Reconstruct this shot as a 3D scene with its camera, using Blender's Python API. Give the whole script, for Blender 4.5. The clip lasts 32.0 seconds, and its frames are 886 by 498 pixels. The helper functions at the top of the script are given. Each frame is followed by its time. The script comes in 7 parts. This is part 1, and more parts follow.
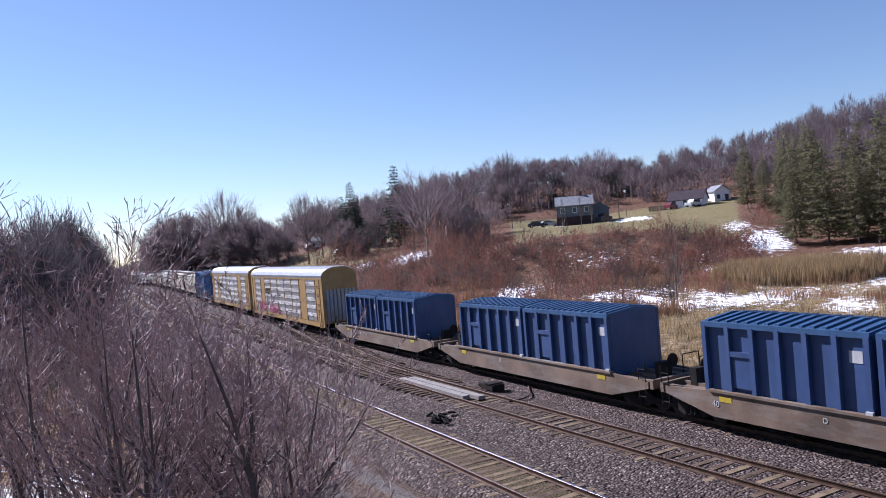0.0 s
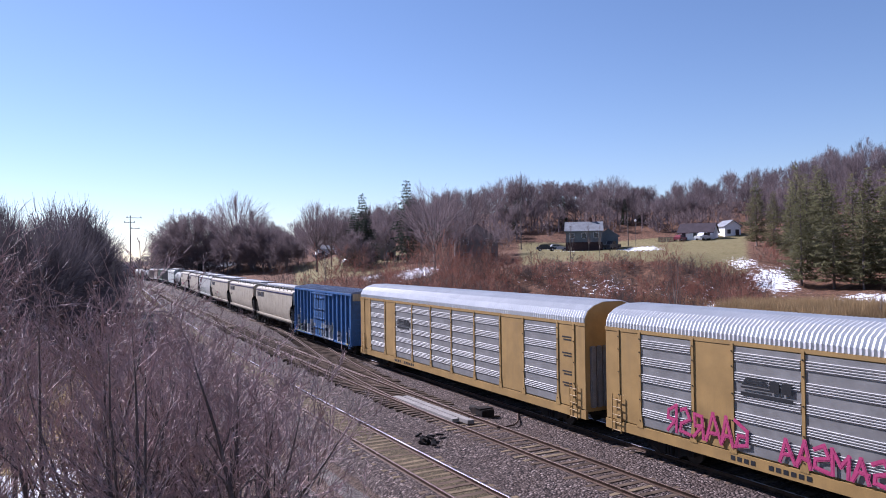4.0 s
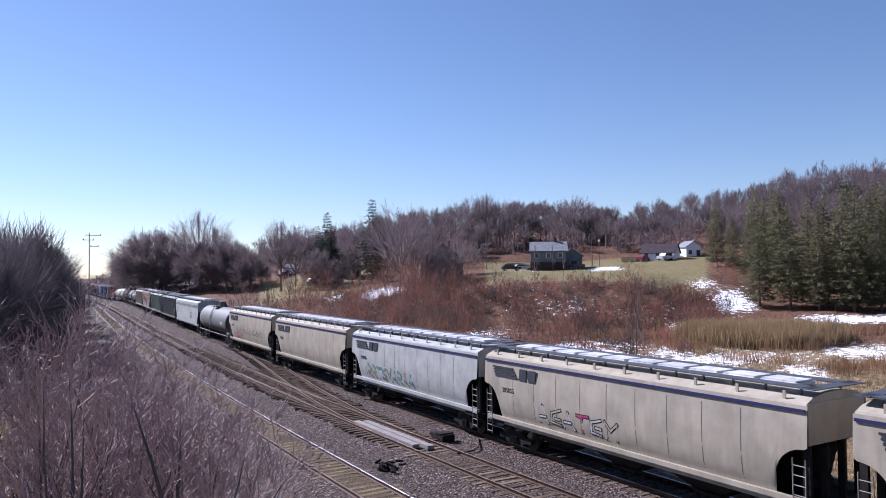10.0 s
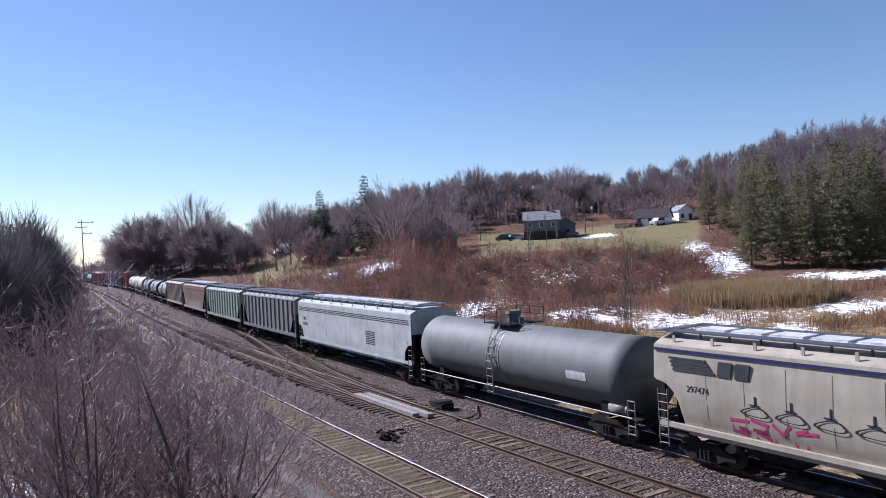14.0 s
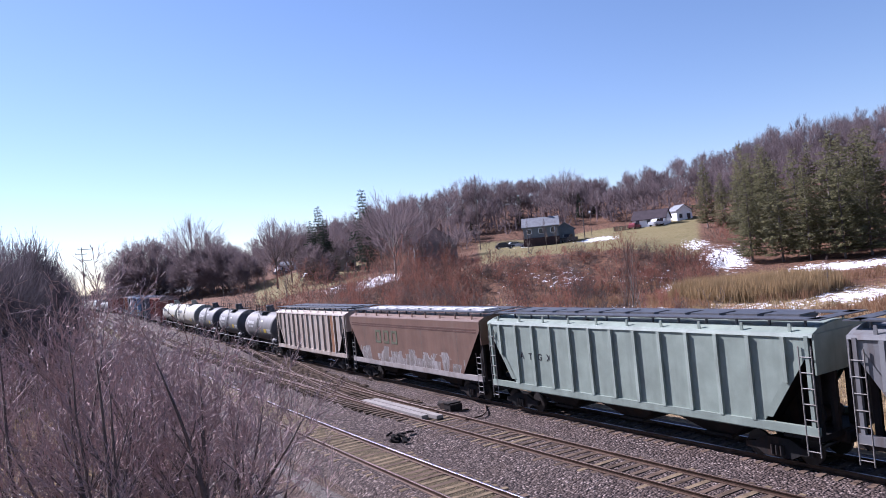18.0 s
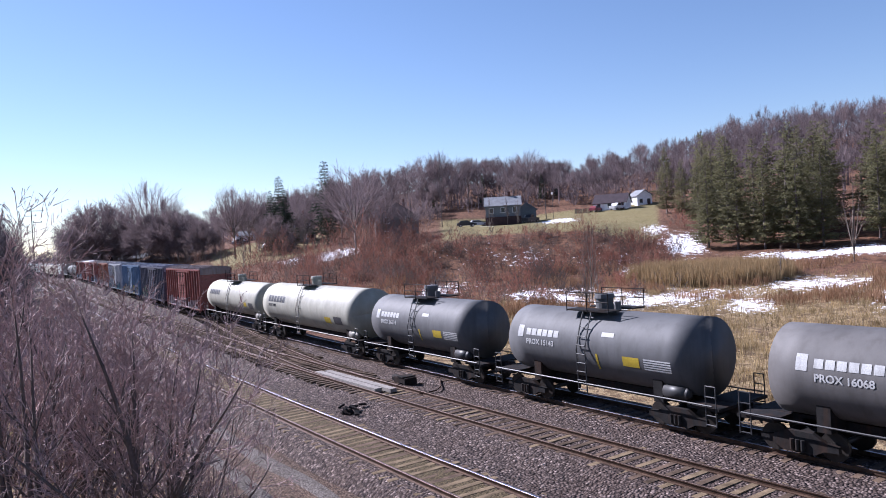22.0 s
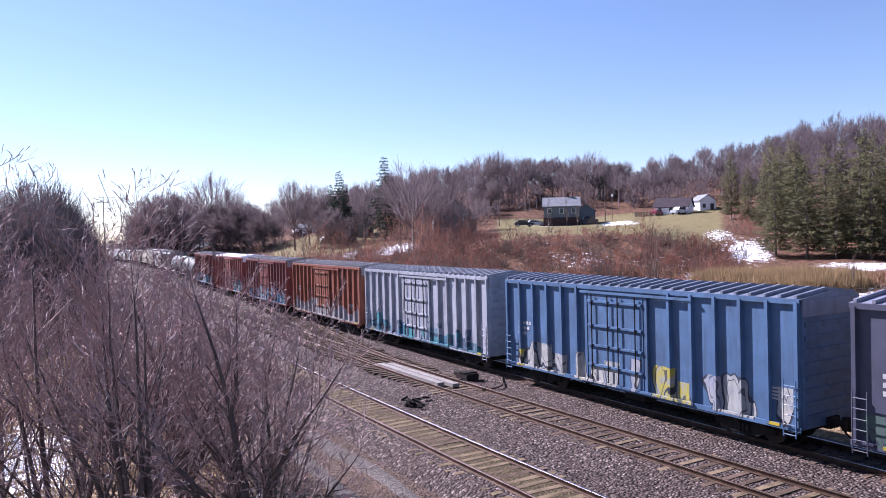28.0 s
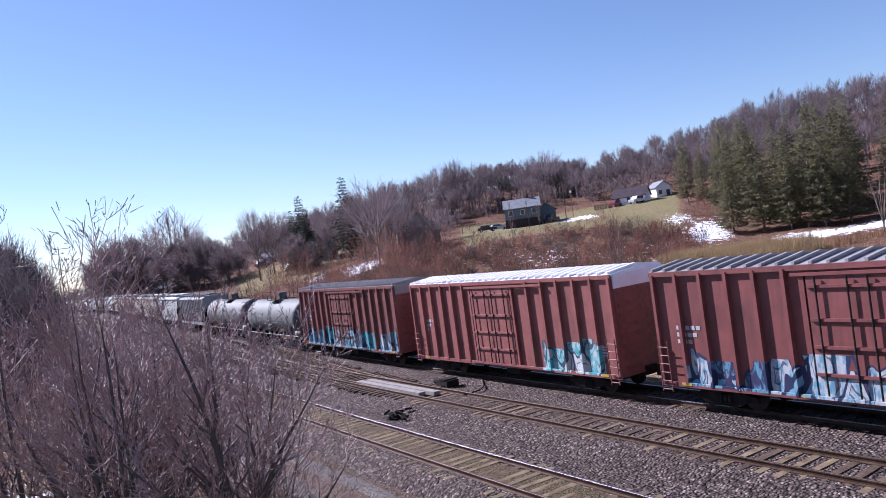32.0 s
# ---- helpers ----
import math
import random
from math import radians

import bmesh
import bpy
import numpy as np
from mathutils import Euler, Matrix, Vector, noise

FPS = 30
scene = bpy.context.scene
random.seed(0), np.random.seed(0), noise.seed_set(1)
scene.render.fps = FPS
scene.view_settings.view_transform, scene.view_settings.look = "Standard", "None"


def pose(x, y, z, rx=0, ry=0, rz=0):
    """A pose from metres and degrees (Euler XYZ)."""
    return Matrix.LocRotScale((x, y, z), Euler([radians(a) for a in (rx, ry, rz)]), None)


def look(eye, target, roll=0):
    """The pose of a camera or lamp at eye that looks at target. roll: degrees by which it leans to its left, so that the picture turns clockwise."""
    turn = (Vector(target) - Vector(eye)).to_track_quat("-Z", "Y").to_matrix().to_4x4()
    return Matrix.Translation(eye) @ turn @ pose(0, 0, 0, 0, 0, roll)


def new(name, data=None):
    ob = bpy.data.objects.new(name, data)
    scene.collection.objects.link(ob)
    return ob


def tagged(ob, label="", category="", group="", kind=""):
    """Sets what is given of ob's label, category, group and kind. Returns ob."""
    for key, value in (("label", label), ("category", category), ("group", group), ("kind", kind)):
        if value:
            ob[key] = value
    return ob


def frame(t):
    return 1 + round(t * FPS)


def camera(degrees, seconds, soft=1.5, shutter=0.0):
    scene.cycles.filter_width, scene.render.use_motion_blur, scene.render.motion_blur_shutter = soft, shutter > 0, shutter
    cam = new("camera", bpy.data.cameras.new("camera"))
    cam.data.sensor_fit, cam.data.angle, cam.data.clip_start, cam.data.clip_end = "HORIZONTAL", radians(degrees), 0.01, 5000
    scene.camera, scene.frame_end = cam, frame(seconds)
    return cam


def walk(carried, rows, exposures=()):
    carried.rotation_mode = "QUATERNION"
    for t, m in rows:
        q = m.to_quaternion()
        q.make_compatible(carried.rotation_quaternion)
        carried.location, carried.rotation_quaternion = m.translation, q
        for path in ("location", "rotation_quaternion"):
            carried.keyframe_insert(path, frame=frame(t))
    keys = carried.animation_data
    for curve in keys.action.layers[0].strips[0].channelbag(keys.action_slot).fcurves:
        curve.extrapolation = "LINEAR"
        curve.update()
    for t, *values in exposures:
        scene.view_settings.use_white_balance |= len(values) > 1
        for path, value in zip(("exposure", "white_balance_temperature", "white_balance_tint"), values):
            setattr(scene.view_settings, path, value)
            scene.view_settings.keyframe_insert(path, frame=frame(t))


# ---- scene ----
cam = camera(62.38, 32.0, soft=0.95)


def held(x, y, z, yaw, pitch, roll):
    """Pose of the hand-held camera: yaw to the left of +y, pitch up, lean to its left."""
    return pose(x, y, z, 90 + pitch, 0, yaw) @ pose(0, 0, 0, 0, 0, roll)


PATH = [
    (0.0, -0.235, 1.341, 7.350, -27.84, -0.65, -4.61),
    (0.5, -0.065, 1.210, 7.422, -28.04, -2.31, 0.83),
    (1.0, -0.305, 0.955, 7.510, -26.45, -0.26, 0.50),
    (1.5, -0.335, 0.875, 7.602, -26.03, 0.94, -0.14),
    (2.0, -0.356, 0.625, 7.725, -26.29, 1.04, -0.22),
    (2.5, -0.343, 0.568, 7.755, -26.10, 1.12, -0.13),
    (4.5, -0.232, 0.182, 7.895, -27.57, 0.31, -0.95),
    (5.0, -0.173, 0.212, 7.917, -28.02, 0.28, -0.90),
    (5.5, -0.150, 0.000, 7.999, -28.65, 0.03, -1.08),
    (6.0, -0.006, -0.143, 8.013, -29.84, -0.52, -1.17),
    (6.5, 0.099, 0.008, 8.065, -29.96, -0.65, -0.97),
    (7.0, 0.033, 0.128, 8.126, -29.74, -0.68, -0.89),
    (7.5, 0.101, 0.138, 7.971, -29.85, -0.22, -1.09),
    (8.0, 0.120, 0.013, 8.021, -30.01, -0.35, -1.20),
    (8.5, 0.247, 0.265, 7.956, -30.16, -0.01, -1.06),
    (9.0, 0.022, -0.233, 8.217, -29.99, -0.13, -0.87),
    (9.5, 0.110, 0.095, 8.151, -29.92, 0.23, -0.92),
    (10.0, -0.053, 0.101, 8.156, -29.73, 1.89, -0.62),
    (10.5, -0.400, -0.173, 8.266, -29.53, 1.78, -0.71),
    (11.0, -0.648, -0.324, 8.246, -29.59, 1.70, -1.08),
    (11.5, -0.710, -0.429, 8.215, -29.56, 1.90, -1.37),
    (12.0, -0.631, -0.425, 8.159, -29.48, 1.71, -1.55),
    (12.5, -0.412, -0.459, 8.103, -29.78, 1.39, -1.73),
    (13.0, -0.393, -0.720, 8.336, -30.45, -1.38, -2.27),
    (13.5, -0.237, -0.464, 8.175, -30.27, -0.94, -2.46),
    (14.0, -0.190, -0.329, 8.062, -30.11, -0.19, -2.89),
    (14.5, -0.216, -0.372, 8.071, -29.90, -0.05, -2.90),
    (15.0, -0.691, -0.727, 7.930, -26.58, 3.10, -6.69),
    (15.5, -0.781, -0.895, 7.920, -26.85, 2.88, -6.82),
    (17.5, -0.472, -0.409, 7.428, -29.57, 2.16, -5.85),
    (18.0, -0.352, -0.361, 7.492, -30.20, 0.82, -5.49),
    (18.5, -0.195, -0.151, 7.416, -30.40, 1.39, -5.45),
    (19.0, -0.149, -0.236, 7.475, -31.72, -0.60, -2.68),
    (19.5, -0.180, -0.191, 7.488, -32.35, -0.68, -2.93),
    (20.0, 0.281, 0.263, 7.367, -34.43, -3.63, -2.66),
    (20.5, 0.013, 0.018, 7.293, -33.18, 3.02, -1.96),
    (21.0, -0.031, -0.068, 7.307, -33.03, 1.55, -2.57),
    (21.5, -0.035, 0.001, 7.276, -33.25, -0.80, -2.74),
    (22.0, -0.001, 0.103, 7.258, -33.07, -1.18, -3.34),
    (22.5, 0.048, 0.128, 7.294, -33.51, -1.27, -3.28),
    (23.0, 0.170, 0.206, 7.461, -34.07, -4.32, -2.37),
    (23.5, -0.059, 0.234, 7.414, -32.79, -3.25, -3.97),
    (24.0, -0.128, 0.233, 7.425, -32.11, -1.95, -5.53),
    (24.5, -0.242, 0.215, 7.540, -32.23, -2.25, -5.51),
    (26.5, -0.276, 0.251, 7.455, -32.15, -1.28, -4.36),
    (27.0, -0.415, 0.234, 7.271, -31.70, 3.99, -3.38),
    (27.5, -0.548, 0.057, 7.335, -30.50, 0.42, -2.08),
    (28.0, -0.565, 0.373, 7.183, -28.86, -1.13, -1.45),
    (28.5, -0.564, 0.324, 7.027, -29.55, 3.15, -1.42),
    (29.0, -0.692, 0.293, 7.058, -29.71, 3.47, -2.31),
    (29.5, -0.495, 0.221, 7.196, -34.21, -2.33, -9.30),
    (30.0, -0.443, 0.412, 7.105, -33.86, -5.30, -10.25),
    (30.5, -0.523, 0.388, 6.990, -32.15, -0.36, -8.24),
    (31.0, -0.449, 0.358, 6.890, -31.99, -0.11, -7.95),
    (31.5, -0.536, 0.161, 6.985, -31.91, -0.38, -7.82),
    (32.0, -0.607, 0.319, 6.960, -31.60, -0.34, -7.73),
]
EXPOSURES = [(0.0, 1.08, 5430, 22), (1.0, 1.27, 5530, 26), (2.0, 1.13, 5480, 24), (5.0, 1.10, 5430, 25), (6.0, 1.18, 5450, 23), (7.0, 1.21, 5460, 26), (8.0, 1.08, 5430, 24), (9.0, 1.10, 5430, 24), (10.0, 1.02, 5380, 23),
             (12.0, 1.02, 5380, 23), (13.0, 1.25, 5500, 25), (14.0, 1.00, 5350, 20), (15.0, 1.10, 5430, 26), (18.0, 1.32, 5460, 26), (19.0, 1.05, 5380, 24), (20.0, 1.52, 5580, 24), (20.5, 1.25, 5460, 23), (21.0, 0.95, 5320, 21),
             (22.0, 1.25, 5480, 22), (23.0, 1.29, 5530, 23), (24.0, 1.07, 5350, 21), (24.5, 1.05, 5350, 21), (27.0, 1.15, 5440, 22), (28.0, 1.47, 5530, 29), (28.5, 1.25, 5380, 27), (29.0, 1.00, 5280, 26), (30.0, 1.45, 5480, 29),
             (31.0, 1.13, 5350, 28), (32.0, 1.20, 5380, 25)]
walk(cam, [(r[0], held(*r[1:])) for r in PATH], exposures=EXPOSURES)

# ---- light ----
SUN_AZ, SUN_EL = -25.0, 38.0      # degrees: to the right of +y, above the horizon
world = bpy.data.worlds.new("sky")
scene.world = world
world.use_nodes = True
wn = world.node_tree
sky = wn.nodes.new("ShaderNodeTexSky")
sky.sky_type = "NISHITA"
sky.sun_disc = False
sky.sun_elevation = radians(SUN_EL)
sky.sun_rotation = radians(SUN_AZ)
sky.air_density, sky.dust_density, sky.ozone_density, sky.altitude = 1.0, 0.1, 1.0, 300
wn.nodes["Background"].inputs["Strength"].default_value = 0.052
wn.links.new(sky.outputs["Color"], wn.nodes["Background"].inputs["Color"])
sun = new("sun", bpy.data.lights.new("sun", "SUN"))
sun.data.energy, sun.data.angle, sun.data.color = 5.0, radians(0.6), (1.0, 0.93, 0.84)
to_sun = Vector((math.sin(radians(SUN_AZ)) * math.cos(radians(SUN_EL)), math.cos(radians(SUN_AZ)) * math.cos(radians(SUN_EL)), math.sin(radians(SUN_EL))))
sun.matrix_world = look(to_sun * 100, (0, 0, 0))

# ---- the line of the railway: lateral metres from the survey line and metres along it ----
A1, A2, A3 = -1.938, 4.210, -0.983
B0, B1, B2, B3 = 0.184, 0.174, 0.560, -0.260
Y_TAB = np.linspace(-25, 285, 1551)
T_TAB = (Y_TAB - 30) / 100
X_TAB = A1 * T_TAB + A2 * T_TAB**2 + A3 * T_TAB**3
L_TAB = np.concatenate([[0], np.cumsum(np.hypot(np.diff(X_TAB), np.diff(Y_TAB)))])
L_TAB = L_TAB - np.interp(30, Y_TAB, L_TAB) + 30
H_TAB = np.arctan2(np.gradient(X_TAB), np.gradient(Y_TAB))
Z_TAB = B0 + B1 * T_TAB + B2 * T_TAB**2 + B3 * T_TAB**3


def along(s):
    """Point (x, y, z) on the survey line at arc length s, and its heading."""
    if s < L_TAB[0] or s > L_TAB[-1]:
        i = 0 if s < L_TAB[0] else -1
        d, h = s - L_TAB[i], H_TAB[i]
        return X_TAB[i] + d * math.sin(h), Y_TAB[i] + d * math.cos(h), Z_TAB[i], h
    return (float(np.interp(s, L_TAB, X_TAB)), float(np.interp(s, L_TAB, Y_TAB)), float(np.interp(s, L_TAB, Z_TAB)), float(np.interp(s, L_TAB, H_TAB)))


def railway(s, lat, z=0.0):
    x, y, zz, h = along(s)
    return Vector((x + lat * math.cos(h), y - lat * math.sin(h), zz + z))


def rail_pose(s, lat, z=0.0):
    h = along(s)[3]
    return Matrix.Translation(railway(s, lat, z)) @ Matrix.Rotation(-h, 4, "Z")


LAT_NEAR, LAT_MID, LAT_TRAIN = 11.11, 16.18, 20.49


# ---- materials ----
def node_mat(name):
    m = bpy.data.materials.new(name)
    m.use_nodes = True
    nt = m.node_tree
    return m, nt, nt.nodes["Principled BSDF"]


def noise_node(nt, scale, detail=4, vec=None, rough=0.55):
    n = nt.nodes.new("ShaderNodeTexNoise")
    n.inputs["Scale"].default_value, n.inputs["Detail"].default_value, n.inputs["Roughness"].default_value = scale, detail, rough
    if vec is not None:
        nt.links.new(vec, n.inputs["Vector"])
    return n.outputs["Fac"]


def ramp(nt, fac, lo, hi, a=(0, 0, 0, 1), b=(1, 1, 1, 1)):
    r = nt.nodes.new("ShaderNodeValToRGB")
    r.color_ramp.elements[0].position, r.color_ramp.elements[1].position = lo, hi
    r.color_ramp.elements[0].color, r.color_ramp.elements[1].color = a, b
    nt.links.new(fac, r.inputs["Fac"])
    return r.outputs["Color"]


def mix(nt, fac, a, b, mode="MIX"):
    m = nt.nodes.new("ShaderNodeMix")
    m.data_type, m.blend_type = "RGBA", mode
    for sock, v in ((m.inputs["Factor"], fac), (m.inputs["A"], a), (m.inputs["B"], b)):
        if isinstance(v, (int, float)):
            sock.default_value = v
        elif isinstance(v, tuple):
            sock.default_value = v if len(v) == 4 else (*v, 1)
        else:
            nt.links.new(v, sock)
    return m.outputs["Result"]


def coords(nt, kind="Object", stretch=(1, 1, 1), shift=False):
    tc = nt.nodes.new("ShaderNodeTexCoord")
    mp = nt.nodes.new("ShaderNodeMapping")
    mp.inputs["Scale"].default_value = stretch
    nt.links.new(tc.outputs[kind], mp.inputs["Vector"])
    if shift:
        info = nt.nodes.new("ShaderNodeObjectInfo")
        mul = nt.nodes.new("ShaderNodeVectorMath")
        mul.operation = "MULTIPLY"
        mul.inputs[1].default_value = (37, 53, 71)
        nt.links.new(info.outputs["Random"], mul.inputs[0])
        nt.links.new(mul.outputs[0], mp.inputs["Location"])
    return mp.outputs["Vector"]


def bump(nt, bsdf, fac, strength, dist=0.02):
    b = nt.nodes.new("ShaderNodeBump")
    b.inputs["Strength"].default_value, b.inputs["Distance"].default_value = strength, dist
    nt.links.new(fac, b.inputs["Height"])
    nt.links.new(b.outputs["Normal"], bsdf.inputs["Normal"])


def shade(c, k):
    return tuple(min(1, v * k) for v in c[:3])


def surf(name, col, rough=0.6, metal=0.0, var=0.16, scale=1.2, dirt=None, dirt_amt=0.5, streak=(3, 3, 0.35), bscale=40, bstr=0.12, dlo=0.48, dhi=0.72, grain=0.25, spec=0.25):
    """A painted, weathered or natural surface: tone drift, fine grain, streaks of dirt and fine relief."""
    m, nt, bs = node_mat(name)
    v = coords(nt, "Object", (1, 1, 1), True)
    big = noise_node(nt, scale, 3, v)
    c = mix(nt, ramp(nt, big, 0.3, 0.7), (*shade(col, 1 - var), 1), (*shade(col, 1 + var), 1))
    fine = noise_node(nt, bscale, 3, v)
    c = mix(nt, grain, c, ramp(nt, fine, 0.3, 0.7), "OVERLAY")
    if dirt:
        vs = coords(nt, "Object", streak, True)
        d = noise_node(nt, 1.0, 6, vs, 0.65)
        f = ramp(nt, d, dlo, dhi)
        mm = nt.nodes.new("ShaderNodeMath")
        mm.operation = "MULTIPLY"
        mm.inputs[1].default_value = dirt_amt
        nt.links.new(f, mm.inputs[0])
        c = mix(nt, mm.outputs[0], c, (*dirt, 1))
    nt.links.new(c, bs.inputs["Base Color"])
    rr = nt.nodes.new("ShaderNodeMapRange")
    rr.inputs["To Min"].default_value, rr.inputs["To Max"].default_value = max(0.05, rough - 0.12), min(1, rough + 0.12)
    nt.links.new(fine, rr.inputs["Value"])
    nt.links.new(rr.outputs["Result"], bs.inputs["Roughness"])
    bs.inputs["Metallic"].default_value = metal
    bs.inputs["Specular IOR Level"].default_value = spec
    bump(nt, bs, fine, bstr, 0.01)
    return m


def leafy(name, col, thin=0.4, **kw):
    """Thin plant matter that lets some light through."""
    m = surf(name, col, **kw)
    nt = m.node_tree
    bs, out = nt.nodes["Principled BSDF"], nt.nodes["Material Output"]
    tr = nt.nodes.new("ShaderNodeBsdfTranslucent")
    nt.links.new(bs.inputs["Base Color"].links[0].from_socket, tr.inputs["Color"])
    ms = nt.nodes.new("ShaderNodeMixShader")
    ms.inputs["Fac"].default_value = thin
    nt.links.new(bs.outputs[0], ms.inputs[1])
    nt.links.new(tr.outputs[0], ms.inputs[2])
    nt.links.new(ms.outputs[0], out.inputs["Surface"])
    return m


RUST = (0.061, 0.031, 0.018)
GRIME = (0.031, 0.026, 0.023)
M_STEEL_DARK = surf("dark_steel", (0.018, 0.017, 0.017), 0.7, 0.0, 0.3, 3, RUST, 0.5, spec=0.08)
M_WHEEL = surf("wheel_steel", (0.036, 0.031, 0.028), 0.5, 0.5, 0.2, 5)
M_RAIL = surf("rusty_rail", (0.061, 0.036, 0.024), 0.55, 0.4, 0.2, 4, (0.144, 0.088, 0.061), 0.5)
M_RAILTOP = surf("polished_rail_head", (0.4, 0.37, 0.41), 0.34, 1.0, 0.15, 4)
M_RAILDULL = surf("dull_rail_head", (0.131, 0.093, 0.079), 0.5, 0.8, 0.2, 4)
M_TIE = surf("weathered_tie", (0.1, 0.069, 0.051), 0.9, 0.0, 0.45, 2.2, (0.14, 0.103, 0.074), 0.6, (0.5, 4, 4), 30, 0.5, spec=0.08)
M_TIE_OLD = surf("pale_old_tie", (0.142, 0.105, 0.067), 0.9, 0.0, 0.45, 2.2, (0.205, 0.152, 0.096), 0.6, (0.5, 4, 4), 30, 0.5, spec=0.08)
M_TIE_SWITCH = surf("creosoted_switch_tie", (0.07, 0.05, 0.036), 0.9, 0.0, 0.45, 2.2, (0.17, 0.116, 0.081), 0.5, (0.5, 4, 4), 30, 0.5, spec=0.08)
M_PLANK = surf("pale_grey_plank", (0.216, 0.196, 0.18), 0.8, 0.0, 0.2, 2, (0.154, 0.134, 0.113), 0.5, (4, 0.5, 4), 30, 0.3)


def gravel(name, cols, scale, relief, dust, dust_amt):
    m, nt, bs = node_mat(name)
    v = coords(nt, "Object")
    vor = nt.nodes.new("ShaderNodeTexVoronoi")
    vor.inputs["Scale"].default_value = scale
    nt.links.new(v, vor.inputs["Vector"])
    hue = nt.nodes.new("ShaderNodeSeparateColor")
    nt.links.new(vor.outputs["Color"], hue.inputs["Color"])
    r = nt.nodes.new("ShaderNodeValToRGB")
    e = r.color_ramp.elements
    e[0].color, e[1].color = (*cols[0], 1), (*cols[-1], 1)
    for i, c in enumerate(cols[1:-1], 1):
        e.new(i / (len(cols) - 1)).color = (*c, 1)
    nt.links.new(hue.outputs["Red"], r.inputs["Fac"])
    big = noise_node(nt, 0.35, 5, v, 0.6)
    f = nt.nodes.new("ShaderNodeMath")
    f.operation = "MULTIPLY"
    f.inputs[1].default_value = dust_amt
    nt.links.new(ramp(nt, big, 0.42, 0.68), f.inputs[0])
    c = mix(nt, f.outputs[0], r.outputs["Color"], (*dust, 1))
    # Shade between the stones is put into the colour, darker towards their edges.
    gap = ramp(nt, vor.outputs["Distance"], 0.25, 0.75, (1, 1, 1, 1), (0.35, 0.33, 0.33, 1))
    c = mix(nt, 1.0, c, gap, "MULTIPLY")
    nt.links.new(c, bs.inputs["Base Color"])
    bs.inputs["Roughness"].default_value = 0.9
    bs.inputs["Specular IOR Level"].default_value = 0.15
    b = nt.nodes.new("ShaderNodeBump")
    b.invert = True
    b.inputs["Strength"].default_value, b.inputs["Distance"].default_value = 1.0, relief
    nt.links.new(vor.outputs["Distance"], b.inputs["Height"])
    nt.links.new(b.outputs["Normal"], bs.inputs["Normal"])
    return m


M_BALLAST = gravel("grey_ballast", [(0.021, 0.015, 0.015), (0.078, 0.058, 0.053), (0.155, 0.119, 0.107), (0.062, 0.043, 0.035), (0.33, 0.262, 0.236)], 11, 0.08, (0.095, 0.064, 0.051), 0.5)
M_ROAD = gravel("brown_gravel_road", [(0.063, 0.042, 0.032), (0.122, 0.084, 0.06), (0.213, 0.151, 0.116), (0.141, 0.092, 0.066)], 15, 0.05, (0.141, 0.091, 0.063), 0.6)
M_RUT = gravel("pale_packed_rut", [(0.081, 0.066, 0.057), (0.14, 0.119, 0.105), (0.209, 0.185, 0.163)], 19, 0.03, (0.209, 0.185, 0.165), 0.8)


def ground_mat():
    m, nt, bs = node_mat("winter_ground")
    v = coords(nt, "Object")
    n1 = noise_node(nt, 0.12, 6, v, 0.6)
    n2 = noise_node(nt, 1.3, 6, v, 0.7)
    n3 = noise_node(nt, 9.0, 5, v, 0.7)
    straw = mix(nt, ramp(nt, n2, 0.4, 0.6), (0.118, 0.078, 0.043, 1), (0.348, 0.261, 0.146, 1))
    straw = mix(nt, ramp(nt, noise_node(nt, 4.0, 5, v, 0.7), 0.5, 0.6), straw, (0.1, 0.062, 0.038, 1))
    brush = mix(nt, ramp(nt, n2, 0.35, 0.65), (0.038, 0.02, 0.015, 1), (0.186, 0.096, 0.056, 1))
    lawn = mix(nt, ramp(nt, n2, 0.35, 0.65), (0.118, 0.096, 0.04, 1), (0.205, 0.171, 0.084, 1))
    a = nt.nodes.new("ShaderNodeAttribute")
    a.attribute_name = "cover"
    sep = nt.nodes.new("ShaderNodeSeparateColor")
    nt.links.new(a.outputs["Color"], sep.inputs["Color"])

    def edge(channel, lo, hi, n):
        ad = nt.nodes.new("ShaderNodeMath")
        ad.operation = "MULTIPLY_ADD"
        ad.inputs[1].default_value, ad.inputs[2].default_value = 0.9, -0.45
        nt.links.new(n, ad.inputs[0])
        s = nt.nodes.new("ShaderNodeMath")
        nt.links.new(sep.outputs[channel], s.inputs[0])
        nt.links.new(ad.outputs[0], s.inputs[1])
        return ramp(nt, s.outputs[0], lo, hi)
    c = mix(nt, edge("Green", 0.4, 0.6, n2), brush, straw)
    c = mix(nt, edge("Blue", 0.4, 0.6, n2), c, lawn)
    ns = noise_node(nt, 1.2, 8, v, 0.8)
    big = nt.nodes.new("ShaderNodeMapRange")
    big.inputs["From Min"].default_value, big.inputs["From Max"].default_value = 0.33, 0.67
    nt.links.new(ns, big.inputs["Value"])
    snow = edge("Red", 0.5, 0.57, big.outputs[0])
    c = mix(nt, snow, c, (0.86, 0.87, 0.9, 1))
    nt.links.new(c, bs.inputs["Base Color"])
    bs.inputs["Roughness"].default_value = 0.95
    bs.inputs["Specular IOR Level"].default_value = 0.15
    bump(nt, bs, n3, 0.9, 0.12)
    return m


